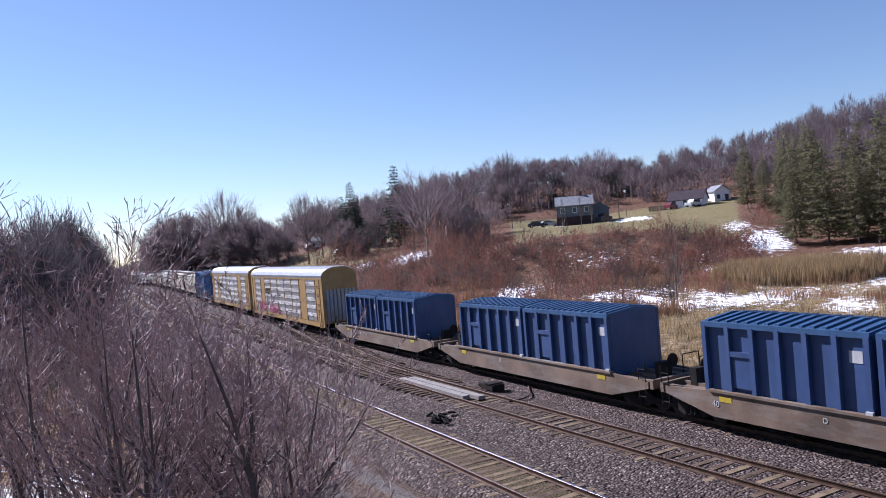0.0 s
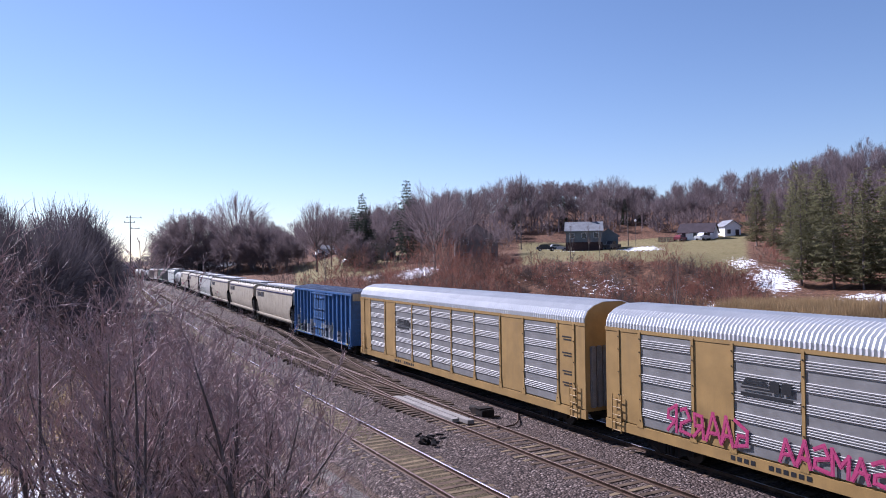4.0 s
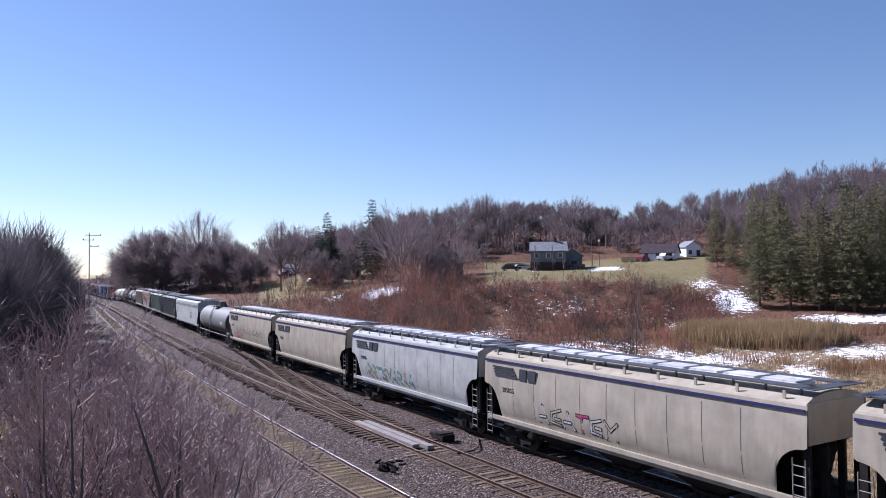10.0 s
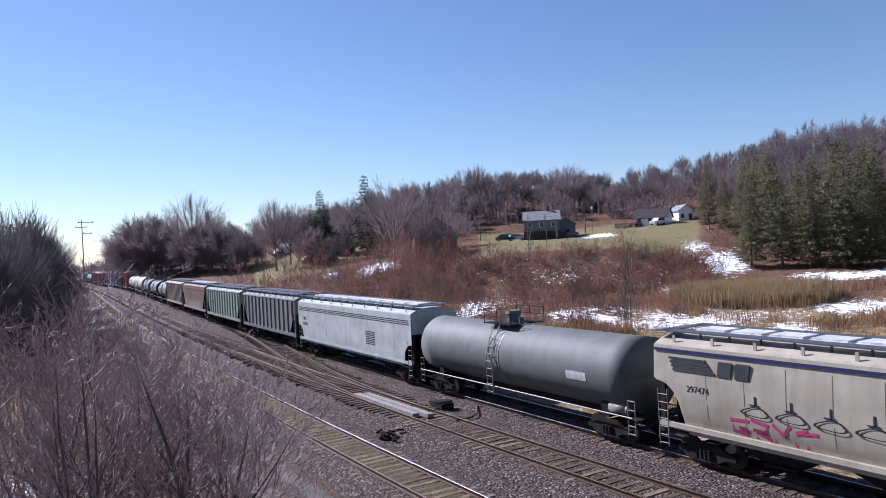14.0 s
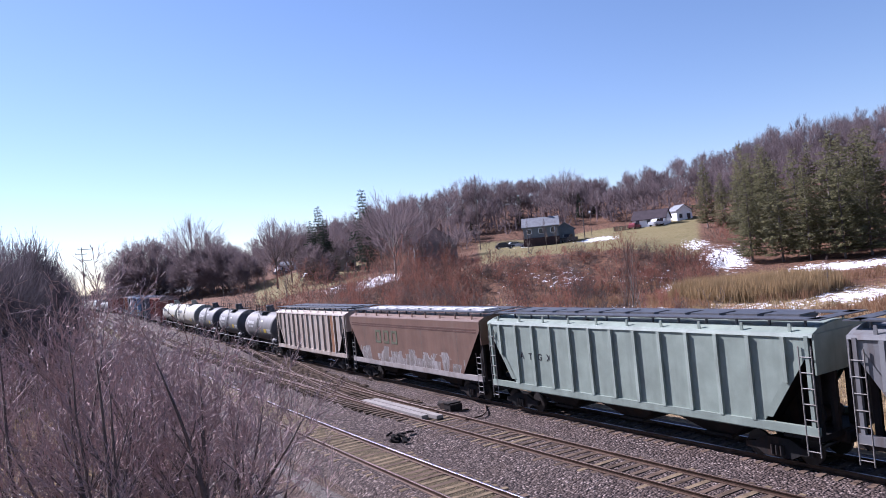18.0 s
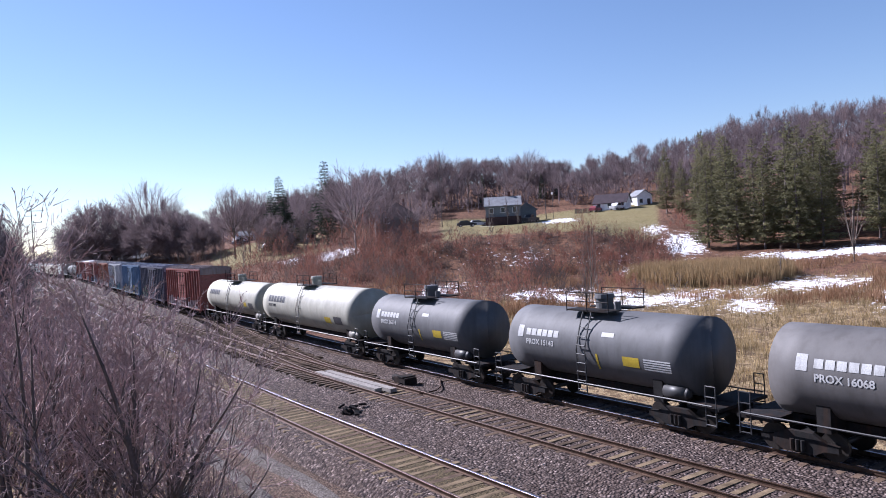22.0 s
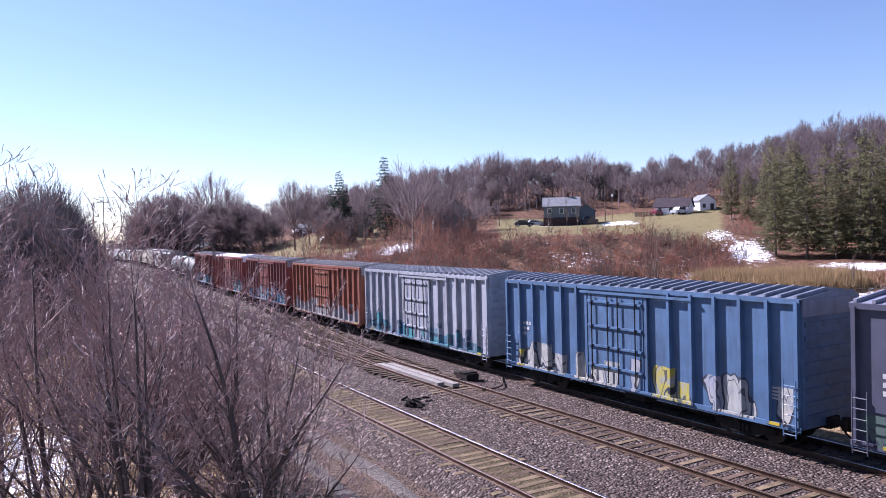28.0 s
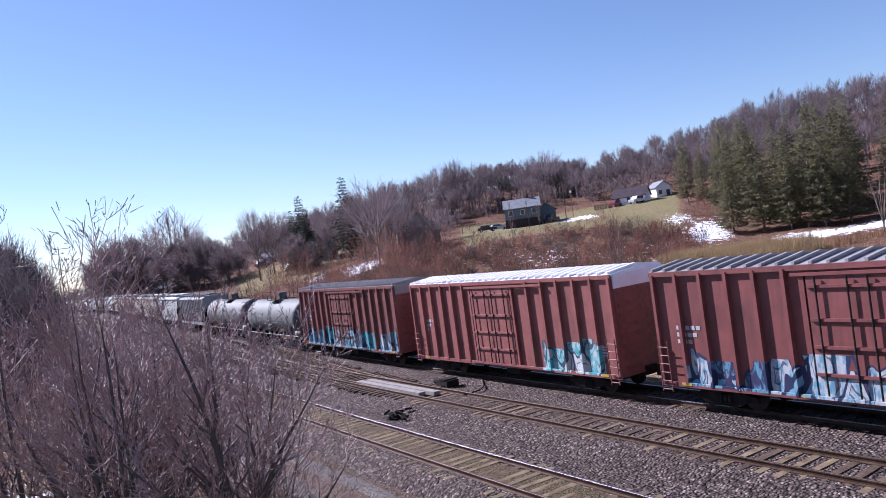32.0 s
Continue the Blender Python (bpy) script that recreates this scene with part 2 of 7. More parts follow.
M_GROUND = ground_mat()
M_BARK = surf("grey_bark", (0.144, 0.119, 0.108), 0.9, 0, 0.3, 2, (0.043, 0.032, 0.029), 0.5, (4, 4, 1), 20, 0.4)
M_TWIG = surf("reddish_twig", (0.13, 0.086, 0.072), 0.8, 0, 0.3, 0.8)
M_TWIG_FAR = leafy("far_bare_wood", (0.172, 0.135, 0.138), 0.35, rough=0.9, var=0.35, scale=0.08)
M_BARK_PALE = surf("pale_bark", (0.173, 0.144, 0.122), 0.9, 0, 0.3, 1.0)
M_NEEDLE = leafy("pine_needles", (0.16, 0.152, 0.08), 0.6, rough=0.7, var=0.4, scale=0.25, dirt=(0.12, 0.096, 0.04), dirt_amt=0.4, streak=(1, 1, 1), bscale=12)
M_NEEDLE_DARK = leafy("spruce_needles", (0.045, 0.06, 0.04), 0.35, rough=0.7, var=0.35, scale=0.3)
M_REED = leafy("dry_reed", (0.288, 0.202, 0.106), 0.45, rough=0.8, var=0.25, scale=0.3)
M_GRASS = leafy("dead_grass", (0.299, 0.222, 0.115), 0.4, rough=0.85, var=0.6, scale=0.9)


# ---- mesh helpers ----
def box(bm, x0, x1, y0, y1, z0, z1, skew=0.0):
    vs = [bm.verts.new(p) for p in ((x0, y0, z0), (x1, y0, z0), (x1, y1, z0), (x0, y1, z0), (x0, y0, z1), (x1, y0, z1), (x1, y1, z1), (x0, y1, z1))]
    for f in ((0, 3, 2, 1), (4, 5, 6, 7), (0, 1, 5, 4), (1, 2, 6, 5), (2, 3, 7, 6), (3, 0, 4, 7)):
        bm.faces.new([vs[i] for i in f])
    return vs


def tube(bm, pts, radii, sides=6, cap=True):
    """A round bar along pts; radii may be one number."""
    pts = [Vector(p) for p in pts]
    if isinstance(radii, (int, float)):
        radii = [radii] * len(pts)
    rings = []
    for i, p in enumerate(pts):
        d = (pts[min(i + 1, len(pts) - 1)] - pts[max(i - 1, 0)]).normalized()
        u = d.orthogonal().normalized()
        w = d.cross(u)
        rings.append([bm.verts.new(p + radii[i] * (math.cos(2 * math.pi * k / sides) * u + math.sin(2 * math.pi * k / sides) * w)) for k in range(sides)])
    for r, q in zip(rings, rings[1:]):
        if (r[0].co - q[0].co).length > 0:
            off = min(range(sides), key=lambda o: sum((r[k].co - q[(k + o) % sides].co).length for k in range(sides)))
            for k in range(sides):
                bm.faces.new((r[k], r[(k + 1) % sides], q[(k + 1 + off) % sides], q[(k + off) % sides]))
    if cap and sides > 2:
        bm.faces.new(rings[0][::-1])
        bm.faces.new(rings[-1])


def extrude_profile(bm, prof, y0, y1, closed=True):
    """A prism along y from a profile of (x, z)."""
    a = [bm.verts.new((x, y0, z)) for x, z in prof]
    b = [bm.verts.new((x, y1, z)) for x, z in prof]
    n = len(prof)
    for i in range(n if closed else n - 1):
        j = (i + 1) % n
        bm.faces.new((a[i], a[j], b[j], b[i]))
    if closed:
        bm.faces.new(a[::-1])
        bm.faces.new(b)


def mesh_of(name, build, mat, smooth=False):
    bm = bmesh.new()
    build(bm)
    bmesh.ops.recalc_face_normals(bm, faces=bm.faces)
    me = bpy.data.meshes.new(name)
    bm.to_mesh(me)
    bm.free()
    me.materials.append(mat)
    if smooth:
        me.shade_smooth()
    return me


CACHE = {}


def cached(key, build, mat, smooth=False):
    k = (key, mat.name)
    if k not in CACHE:
        CACHE[k] = mesh_of(key.split("|")[0], build, mat, smooth)
    return CACHE[k]


def part(name, me, parent, label="", at=None):
    ob = new(name, me)
    ob.parent = parent
    if at is not None:
        ob.matrix_basis = at if isinstance(at, Matrix) else Matrix.Translation(at)
    return tagged(ob, label=label)


def thing(name, label, category, group="", m=None, kind=""):
    ob = new(name)
    ob.empty_display_size = 0.3
    if m is not None:
        ob.matrix_basis = m
    return tagged(ob, label, category, group, kind)


def raw_mesh(name, verts, faces, mat, smooth=False):
    me = bpy.data.meshes.new(name)
    me.from_pydata(verts, [], faces)
    me.materials.append(mat)
    me.update()
    if smooth:
        me.shade_smooth()
    return me


# ---- terrain ----
R_KNOTS = [0, 60, 75, 95, 104, 116, 150, 200, 280, 400, 3200]
HILLS = [(-180, [0] * 11), (-60, [0, 0, 0, 0, 0, 0, 0, 0, 1, 2, 2]), (3, [0, 0, 0, 0, 0, 0, 0, 0, 0.5, 1, 1]), (8, [0, 0, 0, 0, 0, 0, 0.3, 1, 3, 5, 5]),
         (13, [0, 0, 0, 0, 0.1, 0.3, 1.5, 4, 10, 13, 13]), (20, [0, 0, 0.1, 0.5, 1.0, 2.3, 4.3, 7.6, 15, 20, 20]), (28, [0, 0, 0.2, 1.0, 1.9, 5.1, 6.6, 8.6, 23, 29, 29]),
         (36, [0, 0.1, 0.4, 1.5, 2.6, 6.8, 7.8, 9.0, 26, 33, 33]), (44, [0, 0.1, 0.3, 1.3, 2.4, 6.6, 8.2, 10.8, 23, 31, 31]), (49, [0, 0.1, 0.3, 1.0, 1.8, 4.6, 8.2, 11.4, 25, 33, 33]),
         (54, [0, 0.1, 0.4, 1.3, 2.1, 3.4, 8, 15, 31, 38, 38]), (70, [0, 0.1, 0.4, 1.5, 2.6, 3.8, 9, 17, 33, 40, 40]), (110, [0, 0, 0.3, 1, 1.6, 2.6, 6, 10, 18, 24, 24]), (180, [0] * 11)]
HILL_A = np.array([h[0] for h in HILLS], float)
HILL_R = np.arange(0, 3201, 5.0)
HILL_Z = np.array([np.interp(HILL_R, R_KNOTS, h[1]) for h in HILLS])
KERN = np.hanning(5) / np.hanning(5).sum()
HILL_Z = np.array([np.convolve(np.pad(z, 2, "edge"), KERN, "valid") for z in HILL_Z])


def curve_x(y):
    return float(np.interp(y, Y_TAB, X_TAB))


def ground_z(x, y):
    """Height of the ground."""
    a, r = math.degrees(math.atan2(x, y)), math.hypot(x, y)
    i = min(max(int(np.searchsorted(HILL_A, a)) - 1, 0), len(HILL_A) - 2)
    w = (a - HILL_A[i]) / (HILL_A[i + 1] - HILL_A[i])
    w = w * w * (3 - 2 * w)
    k = min(r / 5, len(HILL_R) - 1.001)
    j = int(k)
    f = k - j
    z = (1 - w) * (HILL_Z[i, j] * (1 - f) + HILL_Z[i, j + 1] * f) + w * (HILL_Z[i + 1, j] * (1 - f) + HILL_Z[i + 1, j + 1] * f)
    lat = x - curve_x(y)
    rough = 0.28 * noise.noise((x * 0.16, y * 0.16, 0.3)) + 0.12 * noise.noise((x * 0.6, y * 0.6, 1.7))
    if r > 110:
        rough += 1.2 * noise.noise((x * 0.03, y * 0.03, 4.0))
    bed = min(max((lat - 24.0) / 6, (3.5 - lat) / 6, 0), 1)
    base = float(np.interp(y, Y_TAB, Z_TAB)) - 0.62
    return base + z * bed + rough * bed * (1 if r < 900 else 0.2) - (1 - bed) * 0.12


SNOW = [(51.2, 116, 1.7, 10, 0.78), (49.2, 128, 1.2, 8, 0.6), (58.5, 104, 3.6, 3.4, 0.85), (63, 106, 4, 3.8, 0.85), (51, 72, 3.5, 7, 0.68), (55.5, 66, 2.5, 6, 0.62), (47, 75, 2.6, 6, 0.6),
        (41.5, 74, 3.0, 4, 0.75), (32.5, 86, 2.1, 8, 0.68), (24.8, 132, 2.2, 9, 0.8), (60, 80, 4.5, 7, 0.66), (39.5, 104, 2.2, 7, 0.45), (47.5, 97, 1.2, 4, 0.7), (42, 172, 1.6, 5, 0.9),
        (36.5, 172, 1.6, 4, 0.6), (21.5, 138, 1.2, 6, 0.6), (-3, 30, 5, 7, 0.7), (-8, 22, 7, 6, 0.65), (-12, 34, 6, 10, 0.7), (44.5, 70, 3.0, 4, 0.68), (39.5, 78, 2.5, 4, 0.62), (48.5, 70, 3.5, 4, 0.66), (66, 70, 4, 10, 0.6), (30, 78, 1.5, 5, 0.5), (37, 108, 5, 10, 0.28), (46, 104, 4, 8, 0.33), (44, 80, 6, 6, 0.5), (54, 76, 7, 8, 0.45), (33, 90, 4, 6, 0.4)]


def cover(x, y):
    """How much snow, straw and lawn lie at a place."""
    a, r = math.degrees(math.atan2(x, y)), math.hypot(x, y)
    s = 0.0
    for ac, rc, da, dr, k in SNOW:
        d = ((a - ac) / da) ** 2 + ((r - rc) / dr) ** 2
        s = max(s, k * math.exp(-d * 0.8))
    lat = x - curve_x(y)
    straw = 0.15
    if lat > 23:
        straw = min(1, max(0.1, ((98 if a > 49 else 84 + (a - 42) * 2 if a > 42 else 84) - r) / 26)) if a > 26 else 0.3
    elif lat < 9:
        straw = 0.5
    lawn = 0.0
    if 32 < a < 50.5:
        lawn = min(1, max(0, min((r - 115) / 7, (212 - r) / 10, (a - 32) / 2, (50.5 - a) / 2)))
    if 14 < a < 26:
        lawn = max(lawn, min(1, max(0, min((r - 138) / 12, (205 - r) / 10, (a - 14.5) / 2, (25 - a) / 2))))
    if r > 600:
        straw = 0.4
    return s, straw, lawn


def make_ground():
    radii = [0.0]
    r = 2.0
    while r < 3200:
        radii.append(r)
        r *= 1.022 if r < 260 else 1.12
    radii.append(3200.0)
    angs = list(np.arange(-180, -12, 6)) + list(np.arange(-12, 70, 0.55)) + list(np.arange(70, 180, 5))
    verts, cols, faces = [], [], []
    for r in radii:
        for a in angs:
            x, y = r * math.sin(radians(a)), r * math.cos(radians(a))
            verts.append((x, y, ground_z(x, y)))
            cols.append(cover(x, y))
    n = len(angs)
    for i in range(len(radii) - 1):
        for j in range(n):
            k = (j + 1) % n
            faces.append((i * n + j, i * n + k, (i + 1) * n + k, (i + 1) * n + j))
    me = raw_mesh("ground", verts, faces, M_GROUND, True)
    at = me.color_attributes.new("cover", "FLOAT_COLOR", "POINT")
    at.data.foreach_set("color", np.array([(*c, 1) for c in cols], np.float32).ravel())
    tagged(new("ground", me), "brown winter ground with dead grass and melting snow", "ground", kind="structure")


make_ground()


def strip(name, prof, s0, s1, step, mat, label, category, wave=0.0):
    """A long bed along the railway with a cross-section of (lateral, z)."""
    verts, faces = [], []
    n = len(prof)
    ss = np.arange(s0, s1 + step, step)
    for s in ss:
        for k, (lat, z) in enumerate(prof):
            j = wave * noise.noise((s * 0.35, lat * 0.9, 2.0))
            e = 1.6 * wave * noise.noise((s * 0.22, lat, 7.0)) if k in (0, n - 1) else 0
            verts.append(tuple(railway(s, lat + e * 4, z + j)))
    for i in range(len(ss) - 1):
        for k in range(n - 1):
            faces.append((i * n + k, i * n + k + 1, (i + 1) * n + k + 1, (i + 1) * n + k))
    return tagged(new(name, raw_mesh(name, verts, faces, mat, True)), label, category, kind="structure")


BED = [(8.9, -0.72), (9.5, -0.3), (9.85, -0.165), (10.25, -0.14), (10.45, -0.19), (11.1, -0.2), (11.75, -0.19), (11.95, -0.14), (12.4, -0.17), (12.9, -0.36), (13.9, -0.38), (14.6, -0.2), (14.95, -0.155), (15.35, -0.165), (15.7, -0.178), (16.2, -0.175), (16.75, -0.178), (17.1, -0.165),
       (17.5, -0.158), (18.0, -0.22), (18.6, -0.22), (19.1, -0.165), (19.7, -0.172), (20.5, -0.175), (21.3, -0.172), (21.8, -0.175), (22.5, -0.3), (23.8, -0.8)]
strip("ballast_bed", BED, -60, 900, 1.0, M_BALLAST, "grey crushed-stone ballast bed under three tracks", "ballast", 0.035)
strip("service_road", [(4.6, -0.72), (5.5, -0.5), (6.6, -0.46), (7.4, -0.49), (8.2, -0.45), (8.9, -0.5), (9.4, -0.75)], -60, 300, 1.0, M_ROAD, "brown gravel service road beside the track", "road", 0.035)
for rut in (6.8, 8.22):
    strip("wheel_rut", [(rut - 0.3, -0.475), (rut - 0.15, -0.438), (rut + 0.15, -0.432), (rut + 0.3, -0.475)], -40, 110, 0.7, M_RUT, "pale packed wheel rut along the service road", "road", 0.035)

M_INFILL = gravel("tan_fouled_ballast", [(0.07, 0.05, 0.026), (0.11, 0.084, 0.045), (0.16, 0.125, 0.07)], 20, 0.035, (0.12, 0.092, 0.05), 0.6)
strip("siding_infill", [(LAT_NEAR - 0.72, -0.2), (LAT_NEAR - 0.6, -0.168), (LAT_NEAR - 0.3, -0.162), (LAT_NEAR, -0.164), (LAT_NEAR + 0.3, -0.162), (LAT_NEAR + 0.6, -0.168), (LAT_NEAR + 0.72, -0.2)], -40, 120, 0.5, M_INFILL, "tan fouled ballast between the siding's ties", "ballast", 0.012)

# ---- tracks ----
RAIL = [(-0.075, -0.16), (0.075, -0.16), (0.075, -0.145), (0.012, -0.125), (0.012, -0.045), (0.036, -0.036), (0.036, -0.004), (0.03, 0.0), (-0.03, 0.0), (-0.036, -0.004), (-0.036, -0.036), (-0.012, -0.045), (-0.012, -0.125), (-0.075, -0.145)]


def rail_mesh(name, lat_of, s0, s1, step, top):
    verts, faces, mats = [], [], []
    n = len(RAIL)
    ss = np.arange(s0, s1 + step * 0.5, step)
    for s in ss:
        for dx, z in RAIL:
            verts.append(tuple(railway(s, lat_of(s) + dx, z)))
    for i in range(len(ss) - 1):
        for k in range(n):
            j = (k + 1) % n
            faces.append((i * n + k, i * n + j, (i + 1) * n + j, (i + 1) * n + k))
            mats.append(1 if k in (6, 7, 8) else 0)
    me = raw_mesh(name, verts, faces, M_RAIL)
    me.materials.append(top)
    me.polygons.foreach_set("material_index", mats)
    return me


def tie_mesh(key, length, width, mat, seed):
    rnd = random.Random(seed)

    def build(bm):
        vs = box(bm, -length / 2, length / 2, -width / 2, width / 2, -0.34, -0.158)
        for v in vs:
            v.co += Vector((rnd.uniform(-0.04, 0.04), rnd.uniform(-0.012, 0.012), rnd.uniform(-0.012, 0.012) if v.co.z > -0.2 else 0))
        bmesh.ops.bevel(bm, geom=[e for e in bm.edges], offset=0.012, segments=1, affect="EDGES")
    return cached("tie|%s%d" % (key, seed), build, mat)


def make_track(name, label, lat, mid_shift, s_near, s_far, top_l, top_r, mats, spacing, near_s, lengths=(2.6, 2.6)):
    tr = thing(name, label, "railway track", "tracks", kind="structure")
    lat_of = lambda s: lat + mid_shift * (s - 25)
    for d, top in ((-0.755, top_l), (0.755, top_r)):
        part("rail", rail_mesh("rail", lambda s: lat_of(s) + d, -40, 880, 2.0, top), tr, "bright-topped steel rail" if top is M_RAILTOP else "")
    rnd = random.Random(len(name))
    verts, faces = [], []
    s = s_near
    while s < s_far:
        ang, dl = rnd.gauss(0, 0.018), rnd.gauss(0, 0.04)
        if near_s[0] < s < near_s[1]:
            me = tie_mesh(name, lengths[0], 0.225, rnd.choice(mats), rnd.randrange(5))
            part("tie", me, tr, "", rail_pose(s, lat_of(s) + dl) @ Matrix.Rotation(ang, 4, "Z"))
        else:
            m = rail_pose(s, lat_of(s) + dl) @ Matrix.Rotation(ang, 4, "Z")
            k = len(verts)
            for p in ((-1.3, -0.11, -0.33), (1.3, -0.11, -0.33), (1.3, 0.11, -0.33), (-1.3, 0.11, -0.33), (-1.3, -0.11, -0.158), (1.3, -0.11, -0.158), (1.3, 0.11, -0.158), (-1.3, 0.11, -0.158)):
                verts.append(tuple(m @ Vector(p)))
            faces += [tuple(k + i for i in f) for f in ((4, 5, 6, 7), (0, 1, 5, 4), (1, 2, 6, 5), (2, 3, 7, 6), (3, 0, 4, 7))]
        s += spacing * rnd.uniform(0.93, 1.07)
    tagged(part("far_ties", raw_mesh("far_ties", verts, faces, mats[0]), tr), kind="stuff")
    return tr


make_track("siding_track", "old siding with pale weathered ties, one bright rail", LAT_NEAR, 0.0, 4, 200, M_RAILDULL, M_RAILTOP, [M_TIE_OLD, M_TIE_OLD, M_TIE_OLD, M_TIE], 0.5, (9, 60))
make_track("middle_track", "middle main track with rusty rails on weathered ties", LAT_MID, -0.0081, 2, 260, M_RAILDULL, M_RAILDULL, [M_TIE, M_TIE_SWITCH, M_TIE_OLD], 0.53, (8, 31))
make_track("train_track", "main track under the freight train", LAT_TRAIN, 0.0, 2, 260, M_RAILTOP, M_RAILTOP, [M_TIE, M_TIE_SWITCH], 0.53, (8, 75))


# ---- crossover from the middle track to the train's track ----
def mid_lat(s):
    return LAT_MID - 0.0081 * (s - 25)


def diverge(s):
    """Lateral shift of the diverging route."""
    t = min(max((s - 30.5) / 52, 0), 1)
    return (LAT_TRAIN - mid_lat(s)) * t * t * (3 - 2 * t)


sw = thing("turnout", "crossover turnout with dense dark switch ties", "railway switch", kind="structure")
for d in (-0.755, 0.755):
    part("rail", rail_mesh("rail", lambda s: mid_lat(s) + diverge(s) + d, 31.5, 84, 0.75, M_RAILDULL), sw)
for d, sg in ((-0.755, 1), (0.755, -1)):
    part("guard_rail", rail_mesh("guard_rail", lambda s: mid_lat(s) + d + sg * 0.14, 44, 60, 1.0, M_RAILDULL), sw)
rnd = random.Random(5)
s = 31.2
while s < 84:
    wide = 2.7 + (diverge(s) if s < 62 else 0)
    shift = diverge(s) / 2 if s < 62 else 0
    me = tie_mesh("switch%d" % round(wide * 2), round(wide * 2) / 2 + 0.3, 0.23, M_TIE_SWITCH, rnd.randrange(3))
    part("switch_tie", me, sw, "", rail_pose(s, mid_lat(s) + shift + rnd.gauss(0, 0.08), 0.035) @ Matrix.Rotation(rnd.gauss(0, 0.012), 4, "Z"))
    if s > 62:
        part("switch_tie", tie_mesh("switch5", 2.8, 0.23, M_TIE_SWITCH, 1), sw, "", rail_pose(s + 0.1, mid_lat(s) + diverge(s), 0.025))
    s += 0.5
for d, w, s0, s1, z in ((-0.38, 0.36, 30.2, 36.8, 0.05), (0.08, 0.34, 29.6, 36.6, 0.045)):
    me = mesh_of("plank", lambda bm: box(bm, -w / 2, w / 2, 0, s1 - s0, -0.13, z), M_PLANK)
    part("plank", me, sw, "pale grey cover plank between the rails", rail_pose(s0, mid_lat(s0) + d) @ Matrix.Rotation(0.008, 4, "Z"))


def rod(bm):
    tube(bm, [(0, 0, 0), (0.4, -0.1, 0.02), (0.9, -0.05, 0.03), (1.5, 0.5, 0.02), (2.1, 1.4, 0.0), (2.5, 2.0, 0)], 0.035, 6)


part("throw_rod", mesh_of("throw_rod", rod, M_RAIL), sw, "rusty curved throw rod", rail_pose(28.2, mid_lat(28) + 0.6, -0.1))
machine = thing("switch_machine", "dark steel switch machine on ties beside the rail", "switch machine", m=rail_pose(31.2, mid_lat(31) + 1.65, -0.2))


def bevel_box(bm, x0, x1, y0, y1, z0, z1, b=0.03):
    vs = box(bm, x0, x1, y0, y1, z0, z1)
    es = {e for v in vs for e in v.link_edges}
    bmesh.ops.bevel(bm, geom=list(es), offset=b, segments=2, affect="EDGES")


part("case", mesh_of("case", lambda bm: bevel_box(bm, -0.35, 0.35, -0.6, 0.5, 0.0, 0.36), M_STEEL_DARK), machine)
part("motor", mesh_of("motor", lambda bm: tube(bm, [(0, 0.5, 0.2), (0, 1.0, 0.2)], 0.16, 12), M_STEEL_DARK), machine)
part("lid", mesh_of("lid", lambda bm: bevel_box(bm, -0.38, 0.38, -0.45, 0.1, 0.36, 0.42, 0.015), M_STEEL_DARK), machine)
part("base_tie", mesh_of("base_tie", lambda bm: [box(bm, -1.3, 0.7, y - 0.11, y + 0.11, -0.12, 0.0) for y in (-0.5, 0.4)], M_TIE_SWITCH), machine)
part("arm", mesh_of("arm", lambda bm: tube(bm, [(-0.3, -0.3, 0.12), (-0.9, -0.35, 0.08), (-1.6, -0.3, 0.06)], 0.03), M_STEEL_DARK), machine)
heap = thing("scrap_heap", "small heap of rusty track hardware on the ballast", "scrap metal", m=rail_pose(28.4, 13.5, -0.38))
rnd = random.Random(8)
for k in range(14):
    me = mesh_of("tie_plate", lambda bm: bevel_box(bm, -0.17, 0.17, -0.1, 0.1, 0, 0.09, 0.02), M_STEEL_DARK)
    part("tie_plate", me, heap, "", Matrix.Translation((rnd.gauss(0, 0.28), rnd.gauss(0, 0.3), 0.02 + 0.05 * (k % 4))) @ Euler((rnd.gauss(0, 0.35), rnd.gauss(0, 0.35), rnd.uniform(0, 6))).to_matrix().to_4x4())


# ---- plants ----
def polar(a, r):
    return r * math.sin(radians(a)), r * math.cos(radians(a))


def grow(segs, rnd, p, d, length, r, level, spec):
    """Grows a branch and its side branches. spec per level: pieces, children, length ratio, angle, jitter, lift."""
    n, kids, ratio, ang, jit, lift = spec[level]
    step = length / n
    for i in range(n):
        d = (d + Vector((rnd.gauss(0, jit), rnd.gauss(0, jit), rnd.gauss(0, jit) + lift))).normalized()
        q = p + d * step
        r1, r0 = max(r * (1 - 0.92 * (i + 1) / n), spec[-1]), max(r * (1 - 0.92 * i / n), spec[-1])
        segs.append((p, q, r0, max(r1, spec[-1])))
        if level + 1 < len(spec) - 1:
            k = kids / n
            k = int(k) + (rnd.random() < k - int(k))
            if i == 0 and level < 2:
                k = min(k, 1) if rnd.random() < 0.4 else 0
            for _ in range(k):
                a = rnd.uniform(0, 2 * math.pi)
                u = d.orthogonal().normalized()
                w = d.cross(u)
                t = rnd.gauss(ang, 0.15)
                side = (u * math.cos(a) + w * math.sin(a)) * math.sin(t) + d * math.cos(t)
                grow(segs, rnd, p.lerp(q, rnd.random()), side, length * ratio * rnd.uniform(0.6, 1.25) * (1 - 0.45 * i / n), max(r0 * 0.42, spec[-1]), level + 1, spec)
        p = q


